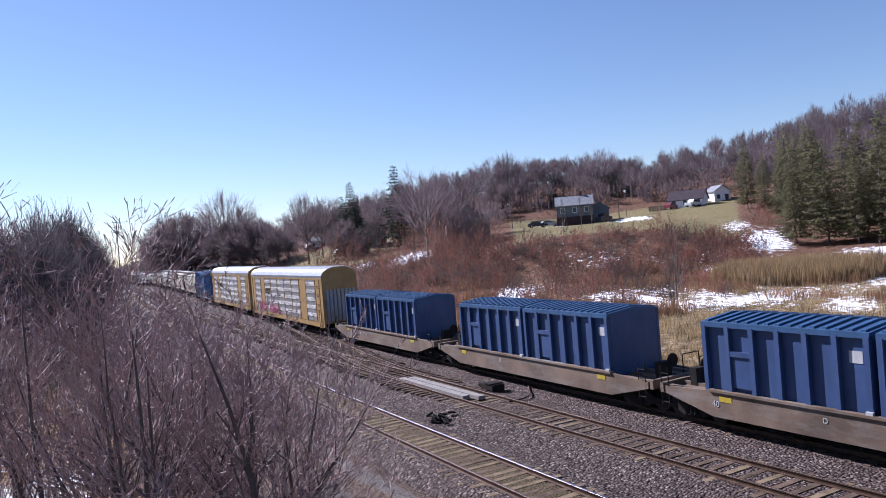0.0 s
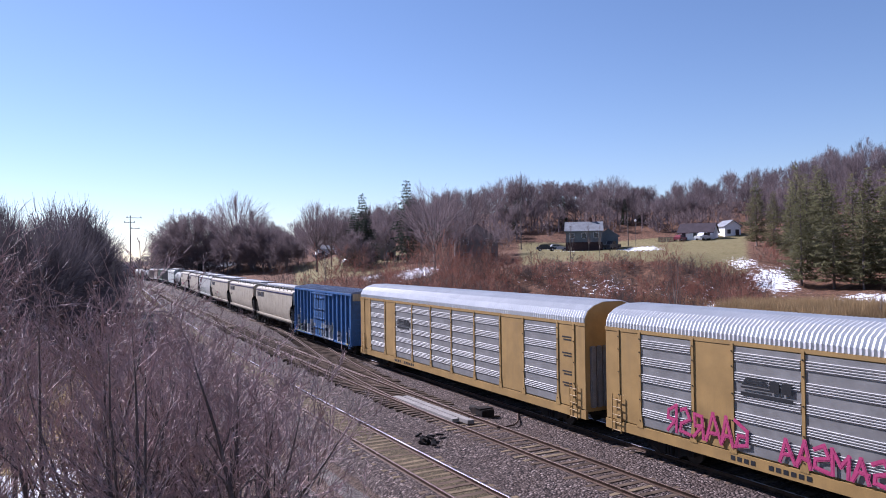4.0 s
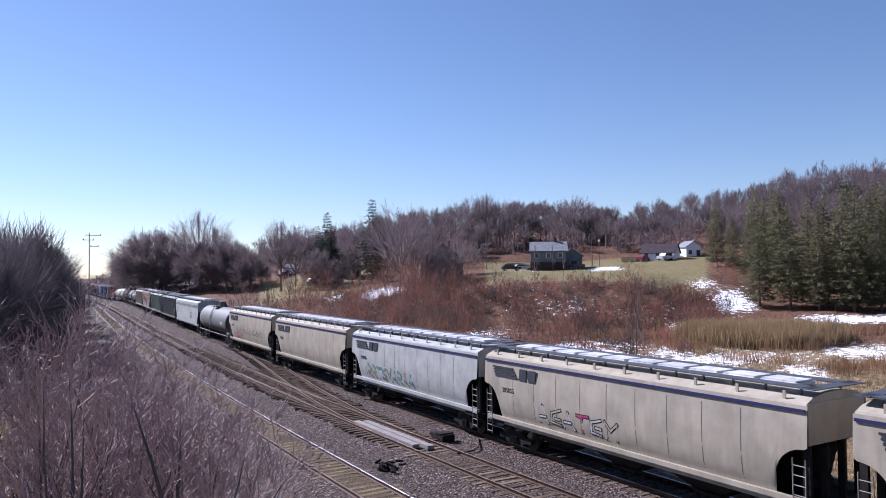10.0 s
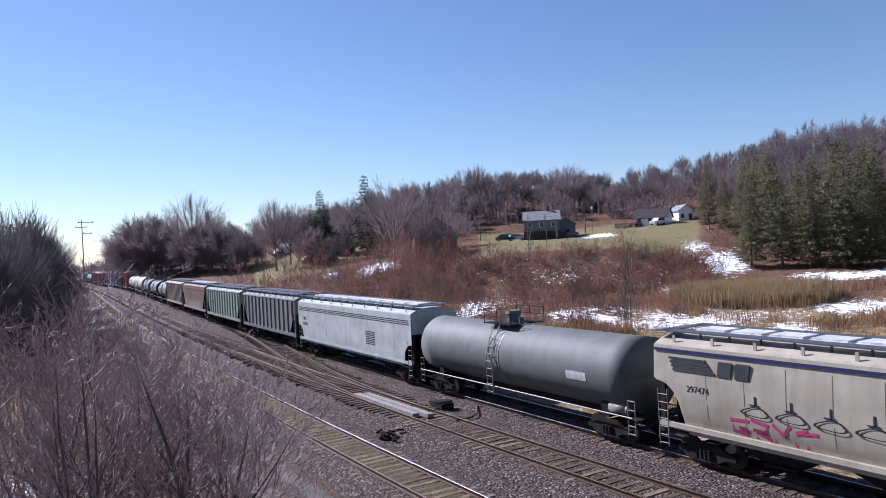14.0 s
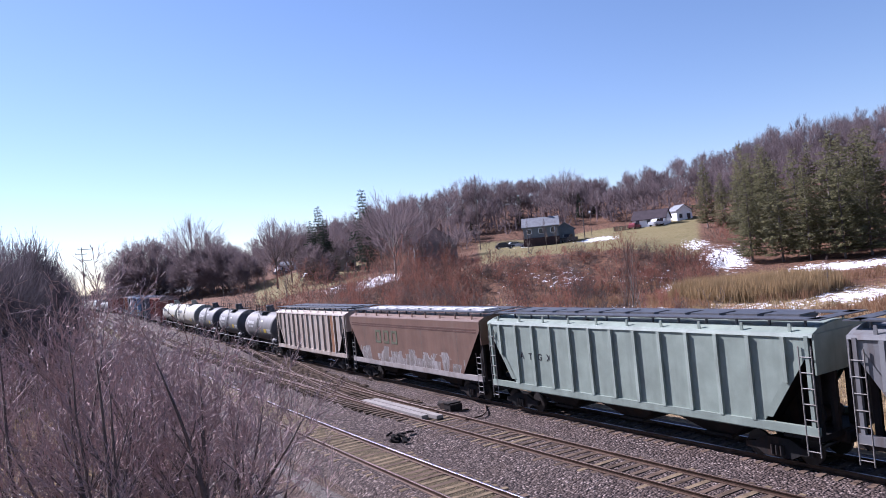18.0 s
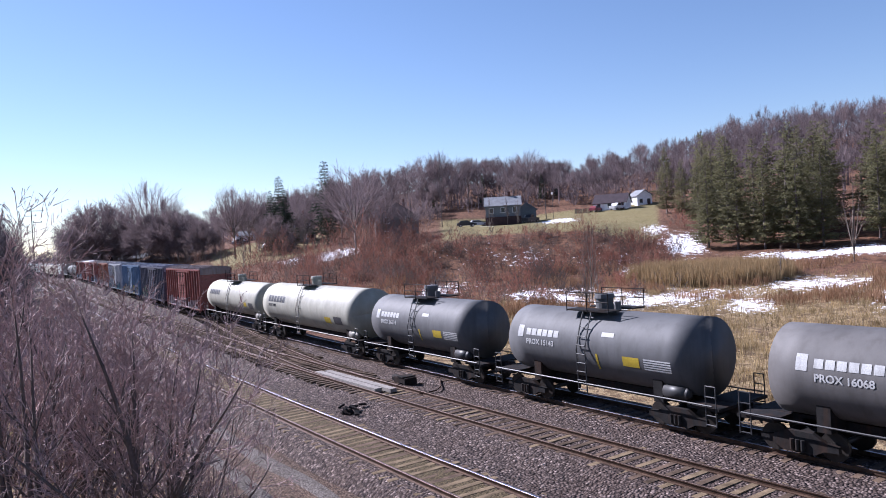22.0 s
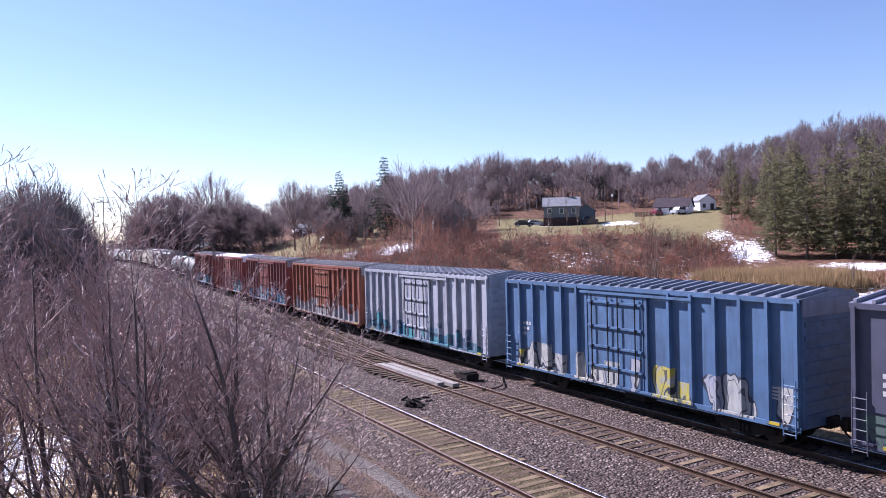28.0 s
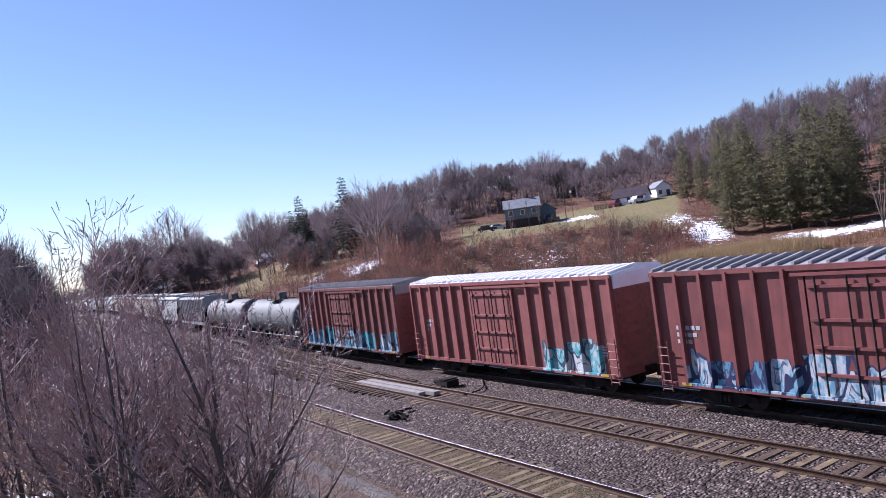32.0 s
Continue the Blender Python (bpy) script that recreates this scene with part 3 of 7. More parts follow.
def twig_mesh(name, segs, mat, fine=1.0, seed=3):
    """Bars thicker than fine as three-sided bars, thinner ones as flat slivers turned at random."""
    thin = [s for s in segs if s[2] < fine]
    n = len(thin)
    a, b = np.array([s[0][:] for s in thin]), np.array([s[1][:] for s in thin])
    r0, r1 = np.array([s[2] for s in thin]) * 1.25, np.array([s[3] for s in thin]) * 1.25
    u = np.cross(b - a, np.random.RandomState(seed).normal(0, 1, (n, 3)))
    u /= np.linalg.norm(u, axis=1, keepdims=True) + 1e-9
    v = np.stack([a - u * r0[:, None], a + u * r0[:, None], b + u * r1[:, None], b - u * r1[:, None]], 1).reshape(-1, 3)
    f = np.arange(n * 4).reshape(-1, 4)
    thick = [s for s in segs if s[2] >= fine]
    if thick:
        w, g = bar_arrays(thick)
        f = np.concatenate([f, g + len(v)])
        v = np.concatenate([v, w.reshape(-1, 3)])
    return quads_mesh(name, v, f, mat)


def quads_mesh(name, v, f, mat):
    me = bpy.data.meshes.new(name)
    me.vertices.add(len(v))
    me.vertices.foreach_set("co", v.ravel())
    me.loops.add(len(f) * 4)
    me.polygons.add(len(f))
    me.loops.foreach_set("vertex_index", f.ravel())
    me.polygons.foreach_set("loop_start", np.arange(len(f)) * 4)
    me.materials.append(mat)
    me.update(calc_edges=True)
    return me


def bar_arrays(segs):
    """Corners and faces of three-sided tapered bars."""
    n = len(segs)
    a = np.array([s[0][:] for s in segs])
    b = np.array([s[1][:] for s in segs])
    r0 = np.array([s[2] for s in segs])
    r1 = np.array([s[3] for s in segs])
    d = b - a
    d /= np.linalg.norm(d, axis=1, keepdims=True) + 1e-9
    ref = np.where(np.abs(d[:, 2:3]) > 0.9, np.array([[1.0, 0, 0]]), np.array([[0, 0, 1.0]]))
    u = np.cross(d, ref)
    u /= np.linalg.norm(u, axis=1, keepdims=True) + 1e-9
    w = np.cross(d, u)
    v = np.empty((n, 6, 3))
    for k in range(3):
        c, s = math.cos(2.0944 * k), math.sin(2.0944 * k)
        v[:, k] = a + (u * c + w * s) * r0[:, None]
        v[:, 3 + k] = b + (u * c + w * s) * r1[:, None]
    base = np.arange(n)[:, None, None] * 6
    f = (base + np.array([[0, 1, 4, 3], [1, 2, 5, 4], [2, 0, 3, 5]])[None]).reshape(-1, 4)
    return v, f


def seg_mesh(name, segs, mats):
    v, f = bar_arrays(segs)
    return quads_mesh(name, v.reshape(-1, 3), f, mats[0])


def split_tree(name, segs, cut, bark, twig, fine=1.0):
    """A trunk mesh and a crown mesh."""
    return seg_mesh("trunk", [s for s in segs if s[2] >= cut], [bark]), twig_mesh("crown", [s for s in segs if s[2] < cut], twig, fine)


SHRUB = [(9, 12, 0.5, 0.66, 0.045, 0.055), (6, 7, 0.46, 0.55, 0.05, 0.05), (4, 5, 0.46, 0.55, 0.06, 0.045), (2, 0, 0, 0, 0.06, 0.04), 0.0034]


def shrub_segs(seed, height, stems, lean, spec=SHRUB, r=0.05, fork=0.0, trunk_r=0.0):
    rnd = random.Random(seed)
    segs = []
    if fork:
        segs.append((Vector((0.1, 0, -0.4)), Vector((0, 0, fork * 0.6)), trunk_r, trunk_r * 0.85))
        segs.append((Vector((0, 0, fork * 0.6)), Vector((0.04, 0.02, fork + 0.15)), trunk_r * 0.85, trunk_r * 0.7))
    for k in range(stems):
        a = 2 * math.pi * (k + rnd.random() * 0.7) / stems
        t = rnd.uniform(0.1, 1.0) * lean
        d = Vector((math.cos(a) * math.sin(t), math.sin(a) * math.sin(t), math.cos(t)))
        z = fork - rnd.random() * 0.9 if fork else -0.3
        o = 0.05 if fork else 0.25
        grow(segs, rnd, Vector((math.cos(a) * o, math.sin(a) * o, z)), d, (height - fork) * rnd.uniform(0.75, 0.95) * (1 - 0.25 * t / lean), r * rnd.uniform(0.6, 1.1), 0, spec)
    f = height / np.percentile([s[1].z for s in segs], 99.2)
    return [(a * f, b * f, q, w) for a, b, q, w in segs if b.z * f < height * 1.01]


def plant(name, meshes, label, category, group, x, y, scale, turn, lift=0.0, wide=1.0):
    ob = thing(name, label, category, group, Matrix.Translation((x, y, ground_z(x, y) + lift)) @ Matrix.Rotation(turn, 4, "Z") @ Matrix.Diagonal((scale * wide, scale * wide, scale, 1)))
    for nm, me in meshes:
        part(nm, me, ob)
    return ob


M_TWIG_NEAR = surf("grey_brown_twig", (0.3, 0.212, 0.203), 0.75, 0, 0.45, 0.7)
M_BARK_NEAR = surf("dark_shrub_bark", (0.096, 0.076, 0.071), 0.85, 0, 0.3, 3, (0.152, 0.132, 0.121), 0.4, (4, 4, 1), 20, 0.4)
near_shrubs = []
for k, (h, stems, lean, fork, tr_r) in enumerate(((8.4, 8, 0.75, 3.7, 0.13), (7.7, 8, 1.0, 3.9, 0.11), (8.4, 7, 0.6, 2.6, 0.1), (7.1, 8, 0.8, 2.4, 0.08))):
    tr, cr = split_tree("shrub", shrub_segs(40 + k, h, stems, lean, SHRUB, 0.066, fork, tr_r), 0.011, M_BARK_NEAR, M_TWIG_NEAR, 0.0075)
    near_shrubs.append((("trunk", tr), ("crown", cr)))
rnd = random.Random(21)
for a, r, k, sc in ((2.2, 10.6, 0, 1.0), (9.6, 10.8, 1, 1.0), (6.2, 13.0, 1, 1.0), (-2.5, 11.6, 2, 1.02), (-7.0, 12.2, 0, 1.05), (4.8, 17.5, 3, 1.05), (-4.0, 25.0, 2, 1.0), (6.6, 25.5, 3, 1.05), (12.0, 14.2, 3, 0.9), (11.5, 11.4, 1, 0.9), (7.5, 18.5, 3, 0.95), (10.2, 20.5, 3, 0.86), (4.6, 21.5, 3, 1.0), (12.0, 23.5, 3, 0.7), (8.4, 27.0, 3, 0.85), (0.5, 19.0, 3, 1.1)):
    x, y = polar(a, r)
    plant("bare_shrub", near_shrubs[k], "tall leafless shrub with fine grey-brown twigs beside the track", "shrub", "leafless shrubs by the railway", x, y, sc, rnd.uniform(0, 6.28))

# ---- middle-distance bare trees ----
def fan_segs(seed, h=12.0, width=4.2, fork=0.22, limbs=12, subs=80, twigs=1700, r=0.15, fine=0.014, twig_len=0.085, low=0.5, sprawl=0.3):
    """A leafless tree: limbs fan out from a fork to a rounded crown, with side branches and fine outward twigs."""
    rnd = random.Random(seed)
    base, top = Vector((0, 0, h * fork)), h * 0.86
    segs = [(Vector((0, 0, -0.5)), base, r, r * 0.8), (base, Vector((0.1, 0, h * 0.5)), r * 0.8, r * 0.4)]

    def rim(a, e, k=1.0):
        x = width * math.cos(e) * k
        return Vector((math.cos(a) * x, math.sin(a) * x, h * low + (top - h * low) * math.sin(e) * k))

    def curve(p, q, lift, n, r0, r1):
        c = p.lerp(q, 0.5) + Vector((0, 0, lift))
        pts = [p * (1 - t) ** 2 + c * (2 * t * (1 - t)) + q * t * t for t in [k / n for k in range(n + 1)]]
        for k in range(n):
            segs.append((pts[k], pts[k + 1], r0 + (r1 - r0) * k / n, r0 + (r1 - r0) * (k + 1) / n))
        return pts
    paths = []
    for k in range(limbs):
        a = 2.4 * k + rnd.uniform(-0.4, 0.4)
        e = math.asin(min(1, (k + 0.5) / limbs)) * rnd.uniform(0.85, 1.1) + rnd.uniform(-0.3, 0.1)
        start = base.lerp(Vector((0.1, 0, h * 0.5)), rnd.random() * 0.7)
        paths.append((a, e, curve(start, rim(a, e, rnd.uniform(0.8, 0.98)), -0.06 * h * math.cos(e), 5, r * 0.5, fine * 1.6)))
    ends = []
    for k in range(subs):
        a, e, pts = paths[k % limbs]
        p = pts[rnd.choice((1, 2, 2, 3, 3, 4))]
        q = rim(a + rnd.gauss(0, 0.5), min(1.5, e + rnd.gauss(0, 0.32)), rnd.uniform(0.75, 1.02))
        ends.append(curve(p, q, 0.02 * h, 3, r * 0.17, fine * 1.2))
    mid = Vector((0, 0, h * 0.3))
    for k in range(twigs):
        pts = rnd.choice(ends)
        i = rnd.choice((0, 1, 1, 2, 2, 2))
        p = pts[i].lerp(pts[i + 1], rnd.random()) + Vector((rnd.gauss(0, 1), rnd.gauss(0, 1), rnd.gauss(0, 1))) * (0.012 * h)
        d = ((p - mid).normalized() + Vector((rnd.gauss(0, sprawl), rnd.gauss(0, sprawl), rnd.gauss(0.12, sprawl)))).normalized()
        segs.append((p, p + d * (h * twig_len * rnd.uniform(0.5, 1.4)), fine, fine * 0.5))
    return segs


bare = [tuple(zip(("trunk", "crown"), split_tree("tree", fan_segs(60 + k, 12.0, (3.6, 4.4, 3.0, 4.8, 3.8)[k], (0.2, 0.16, 0.25, 0.14, 0.2)[k], 15, 80, 1500, 0.17, 0.012, 0.09), 0.05, M_BARK, M_TWIG_FAR))) for k in range(5)]
domes = [tuple(zip(("trunk", "crown"), split_tree("dome", fan_segs(80 + k, 12.0, 5.0, 0.08, 18, 200, 6500, 0.16, 0.016, 0.08, 0.34, 0.4), 0.05, M_BARK, M_TWIG_FAR))) for k in range(2)]


M_TWIG_DARK = leafy("dark_bare_wood", (0.11, 0.093, 0.1), 0.3, rough=0.9, var=0.35, scale=0.08)
copse = [tuple(zip(("trunk", "crown"), split_tree("tree", fan_segs(160 + k, 12.0, (3.4, 4.2, 3.0)[k], 0.04, 15, 120, 2600, 0.14, 0.013, 0.09, 0.24, 0.3), 0.05, M_BARK, M_TWIG_DARK))) for k in range(3)]
slender = [tuple(zip(("trunk", "crown"), split_tree("tree", fan_segs(66 + k, 12.0, (1.5, 2.0, 1.2)[k], 0.06, 6, 18, 130, 0.15, 0.012, 0.09, 0.4, 0.25), 0.03, M_BARK_PALE, M_TWIG))) for k in range(3)]


def bare_tree(a, r, top, k, meshes=None, label="leafless deciduous tree with a grey-brown crown", name="bare_tree"):
    x, y = polar(a, r)
    h = top - ground_z(x, y)
    ob = plant(name, (meshes or bare)[k % len(meshes or bare)], label, "tree", "leafless trees along the valley", x, y, h / 10.4, (k * 2.4) % 6.28, 0.0, 1.12 if meshes is domes else 1.05)
    return ob


BARE = [(11.3, 214, 26.1), (10.3, 220, 21.1), (12.4, 208, 21.3), (13.2, 200, 18.4), (14.0, 205, 17.1), (15.0, 200, 15.4), (15.8, 205, 16.3), (17.2, 170, 20.3), (18.3, 176, 19.6), (19.0, 180, 20.4), (21.9, 212, 22.9), (23.0, 215, 23.9), (25.3, 150, 19.5), (28.5, 141, 15.0), (29.4, 138, 9.0), (30.6, 142, 15.5), (21.5, 176, 17.0), (22.6, 174, 16.5), (27.5, 160, 22.1), (28.9, 170, 23.1),
        (30.7, 232, 30.2), (31.7, 240, 33.1), (33.1, 236, 33.4), (34.2, 240, 32.5), (35.3, 245, 31.9), (36.4, 240, 28.6), (37.7, 238, 26.4), (38.8, 246, 29.7), (39.9, 240, 33.1), (40.8, 250, 27.9)]
for k, (a, r, top) in enumerate(BARE):
    bare_tree(a, r, top, 2 * k + 1 if k in (0, 13, 15, 16, 17, 18) else k)
bare_tree(26.3, 136, 20.9, 3, None, "wide leafless tree with reddish forking limbs")
for k, (a, r, top) in enumerate(((7.5, 226, 20.2), (8.1, 222, 21.6), (8.7, 230, 20.6), (11.4, 205, 17.5), (12.6, 200, 17.0), (13.7, 196, 15.5), (10.6, 212, 14.5), (14.9, 190, 14.0), (20.1, 160, 13.6))):
    bare_tree(a, r, top, k, domes, "rounded dense leafless tree with purple-brown twigs")
for k, (a, r, top) in enumerate(((-0.8, 75, 12.4), (-0.2, 85, 13.6), (0.8, 100, 13.7), (1.5, 120, 12.6), (-2.5, 70, 12.6), (-4.5, 78, 13.0), (-1.6, 92, 13.2), (0.3, 118, 13.8), (1.2, 145, 13.4), (-3.4, 100, 13.6), (-6.5, 72, 12.6), (1.7, 180, 12.4), (-1.0, 130, 13.8), (-8.5, 82, 13.0), (0.9, 84, 12.6), (-0.6, 104, 13.9), (1.6, 104, 11.9), (0.4, 92, 13.2), (2.0, 135, 11.6), (-1.5, 76, 12.6), (1.3, 165, 13.0))):
    bare_tree(a, r, top + 0.7 * math.sin(k * 2.7), k, copse, "leafless tree in the dark wood beside the line")
for k, (a, r, h) in enumerate(((44.3, 68, 9.6), (43.9, 69, 7.0), (44.8, 70, 6.0), (44.1, 67, 5.0), (62.3, 98, 12.0), (57.7, 84, 4.5), (16.2, 150, 9.0), (17.8, 142, 10.0), (38.2, 126, 7.0), (39.0, 128, 6.0), (36.8, 125, 6.5), (22.5, 128, 8.0))):
    x, y = polar(a, r)
    plant("young_tree", slender[k % 3], "slender leafless young tree on the bank", "tree", "young trees on the bank", x, y, h / 12.0, k * 1.3, 0.0, 0.8)


# ---- conifers ----
def conifer_mesh(seed, h, spread, needle, layers, droop, gap):
    rnd = random.Random(seed)
    segs = [(Vector((0, 0, -0.4)), Vector((0, 0, h * 0.6)), 0.22, 0.12), (Vector((0, 0, h * 0.6)), Vector((0, 0, h)), 0.12, 0.02)]
    verts, faces = [], []
    for i in range(layers):
        f = i / (layers - 1)
        z = h * (0.08 + 0.9 * f)
        reach = spread * ((1 - f) ** 0.8 if droop < 0 else 0.92 * (1 - f ** 1.7)) * rnd.uniform(0.6, 1.15) + 0.25
        n = max(4, int(8 * (1 - f) + 4))
        a0 = rnd.uniform(0, 6.28)
        for k in range(n):
            if rnd.random() < gap:
                continue
            a = a0 + 2 * math.pi * k / n + rnd.gauss(0, 0.15)
            L = reach * rnd.uniform(0.65, 1.1)
            p0 = Vector((0, 0, z))
            d = Vector((math.cos(a), math.sin(a), droop + 0.25 * f))
            p1 = p0 + d * L
            segs.append((p0, p1, 0.03, 0.012))
            m = max(4, int(L * 14))
            for j in range(m):
                t = 0.25 + 0.78 * (j + rnd.random()) / m
                c = p0 + d * (L * t) + Vector((rnd.gauss(0, 0.16), rnd.gauss(0, 0.16), rnd.gauss(0, 0.1) - 0.06 * t * L))
                s = rnd.uniform(0.18, 0.4)
                e = Vector((math.cos(a + rnd.gauss(0, 0.7)), math.sin(a + rnd.gauss(0, 0.7)), rnd.gauss(-0.1, 0.35))).normalized()
                u = e.cross(Vector((rnd.gauss(0, 0.4), rnd.gauss(0, 0.4), 1))).normalized()
                b = len(verts)
                verts += [tuple(c - u * s * 0.35), tuple(c + u * s * 0.35), tuple(c + e * s + u * s * 0.1), tuple(c + e * s * 0.5 + Vector((0, 0, s * 0.3)))]
                faces += [(b, b + 1, b + 2), (b, b + 2, b + 3)]
    return seg_mesh("trunk", segs, [M_BARK]), raw_mesh("crown", verts, faces, needle)


pines = [tuple(zip(("trunk", "crown"), conifer_mesh(90 + k, 14.0, 3.3, M_NEEDLE, 30, 0.06, 0.2))) for k in range(3)]
spruces = [tuple(zip(("trunk", "crown"), conifer_mesh(95 + k, 14.0, 2.9, M_NEEDLE_DARK, 26, -0.18, 0.06))) for k in range(2)]
rnd = random.Random(33)
PINES = [(50.2, 165, 23.1), (51.3, 150, 19.0), (52.4, 140, 18.7), (53.4, 132, 20.3), (54.4, 128, 20.5), (55.0, 114, 17.1), (56.2, 118, 18.7), (57.2, 126, 20.1), (58.3, 120, 19.8), (59.1, 130, 21.3), (60.1, 122, 20.8), (60.9, 128, 21.6), (53.0, 116, 15.7), (56.8, 112, 15.5), (58.9, 111, 15.9), (60.5, 112, 16.6)]
for k in range(30):
    a, r = rnd.uniform(52, 76), rnd.uniform(112, 160)
    if a > 61 or r > 130:
        PINES.append((a, r, 16.5 + (r - 110) * 0.15 + rnd.uniform(-2, 2.5)))
for k, (a, r, top) in enumerate(PINES):
    x, y = polar(a, r)
    h = top - ground_z(x, y)
    ob = plant("pine_tree", pines[k % 3], "olive-green pine at the edge of the wood", "pine tree", "pines at the foot of the hill", x, y, h / 14.0, rnd.uniform(0, 6.28))
    ob.scale = Vector((h / 14.0 * 0.95, h / 14.0 * 0.95, h / 14.0)) * 1.0
for k, (a, r, top) in enumerate(((20.0, 168, 19.2), (20.7, 166, 22.0), (21.1, 164, 19.0), (24.2, 162, 24.6), (5.6, 335, 17.0), (6.1, 350, 14.5), (36.4, 230, 25.1), (32.7, 225, 24.2), (41.0, 236, 25.0), (42.2, 240, 24.5))):
    x, y = polar(a, r)
    h = top - ground_z(x, y)
    plant("spruce_tree", spruces[k % 2], "dark green spruce among bare trees", "spruce tree", "spruces among the bare trees", x, y, h / 14.0, k * 1.7)


# ---- woods, brush, reeds and grass: what nobody could count ----
def scatter(name, template, places, mat, label, category):
    """One mesh out of many turned and scaled copies of a template of bars."""
    a = np.array([s[0][:] for s in template])
    b = np.array([s[1][:] for s in template])
    r0, r1 = np.array([s[2] for s in template]), np.array([s[3] for s in template])
    out = []
    for x, y, sx, sz, t in places:
        c, s = math.cos(t), math.sin(t)
        m = np.array([[c * sx, -s * sx, 0], [s * sx, c * sx, 0], [0, 0, sz]])
        o = np.array([x, y, ground_z(x, y)])
        out.append((a @ m.T + o, b @ m.T + o, r0, r1))
    A, B = np.concatenate([o[0] for o in out]), np.concatenate([o[1] for o in out])
    R0, R1 = np.concatenate([o[2] for o in out]), np.concatenate([o[3] for o in out])
    segs = list(zip(A, B, R0, R1))
    return tagged(new(name, twig_mesh(name, segs, mat)), label, category, kind="stuff")


rnd = random.Random(51)
for j in range(3):
    temp = fan_segs(70 + j, 11.9, (2.3, 2.9, 1.9)[j], 0.4, 10, 44, 430, 0.17, 0.02, 0.1, 0.56, 0.2)
    places = []
    while len(places) < 215:
        a, r = rnd.uniform(11, 76), rnd.uniform(208, 325)
        if 14 < a < 25.5 and r < 212 or 33 < a < 50 and r < 218:
            continue
        if a > 51 and rnd.random() < 0.35:
            r = rnd.uniform(150, 250)
        x, y = polar(a, r)
        s = rnd.uniform(0.65, 1.05) * (1.2 if a > 53 and r > 185 else 1.0)
        places.append((x, y, s * 1.1, s * rnd.uniform(0.9, 1.1), rnd.uniform(0, 6.28)))
    scatter("woodland", temp, places, M_TWIG_FAR, "bare brown woodland covering the hillside", "woods")
places = []
while len(places) < 50:
    x, y = rnd.uniform(-75, -4), rnd.uniform(60, 320)
    places.append((x, y, 1.1, rnd.uniform(0.85, 1.1), rnd.uniform(0, 6.28)))
while len(places) < 90:
    a, r = rnd.uniform(3, 14), rnd.uniform(300, 520)
    x, y = polar(a, r)
    if x - curve_x(y) > 30:
        places.append((x, y, 1.2, 0.8, rnd.uniform(0, 6.28)))
scatter("far_woodland", fan_segs(77, 12.0, 4.2, 0.15, 8, 40, 520, 0.12, 0.028, 0.1, 0.4), places, M_TWIG_DARK, "bare dark woodland along the railway", "woods")
UNDER = [(2, 5, 0.5, 0.5, 0.1, 0.05), (1, 3, 0.6, 0.5, 0.1, 0.05), (1, 0, 0, 0, 0.1, 0.05), 0.05]
places = []
while len(places) < 1300:
    a, r = rnd.uniform(12, 78), rnd.uniform(200, 330)
    if 14 < a < 25.5 and r < 210 or 33 < a < 50 and r < 216:
        continue
    x, y = polar(a, r)
    k = rnd.uniform(0.7, 1.4)
    places.append((x, y, k * 1.3, k, rnd.uniform(0, 6.28)))
scatter("undergrowth", shrub_segs(130, 5.0, 6, 0.6, UNDER, 0.06), places, M_TWIG_FAR, "bare undergrowth beneath the woodland", "brush")

THICKET = [(3, 6, 0.5, 0.6, 0.1, 0.04), (2, 4, 0.55, 0.6, 0.14, 0.04), (1, 0, 0, 0, 0.1, 0.03), 0.012]
M_DARKBRUSH = leafy("grey_brown_brush", (0.113, 0.086, 0.073), 0.25, rough=0.9, var=0.5, scale=0.05)
M_THICKET = leafy("red_brown_brush", (0.227, 0.105, 0.075), 0.3, rough=0.9, var=0.5, scale=0.05)
for j in range(2):
    temp = shrub_segs(110 + j, 3.0, 6, 0.7, THICKET, 0.03)
    places = []
    while len(places) < (300, 250)[j]:
        a, r = rnd.uniform(14, 52), rnd.uniform(66, 205)
        x, y = polar(a, r)
        lat = x - curve_x(y)
        if lat < 30:
            continue
        s, straw, lawn = cover(x, y)
        if lawn > 0.1 or rnd.random() < straw * 0.93 or s > 0.6 and rnd.random() < 0.6 or 26 < a < 51 and r > 150:
            continue
        k = rnd.uniform(0.35, 1.0) * (1.9 if a < 31 and r > 95 else 1.0) * (1.5 if noise.noise((x * 0.08, y * 0.08, 3)) > 0.1 else 0.8)
        places.append((x, y, k, k * rnd.uniform(0.8, 1.2), rnd.uniform(0, 6.28)))
    scatter("brush", temp, places, (M_THICKET, M_DARKBRUSH)[j], "tangled red-brown brush on the bank", "brush")
for j in range(2):
    temp = shrub_segs(114 + j, 3.0, 7, 0.8, THICKET, 0.03)
    places = []
    while len(places) < 135:
        a, r = rnd.uniform(22, 50.5), rnd.uniform(94, 119)
        x, y = polar(a, r)
        if cover(x, y)[2] > 0.3 or noise.noise((x * 0.1, y * 0.1, 12)) < -0.25:
            continue
        k = rnd.uniform(0.3, 0.85) * (1.5 if a < 32 else 1.0)
        places.append((x, y, k * 1.2, k, rnd.uniform(0, 6.28)))
    scatter("bank_brush", temp, places, (M_THICKET, M_DARKBRUSH)[j], "bare red-brown brush on the steep bank", "brush")
temp = shrub_segs(120, 3.0, 7, 0.7, THICKET, 0.03)
places = []
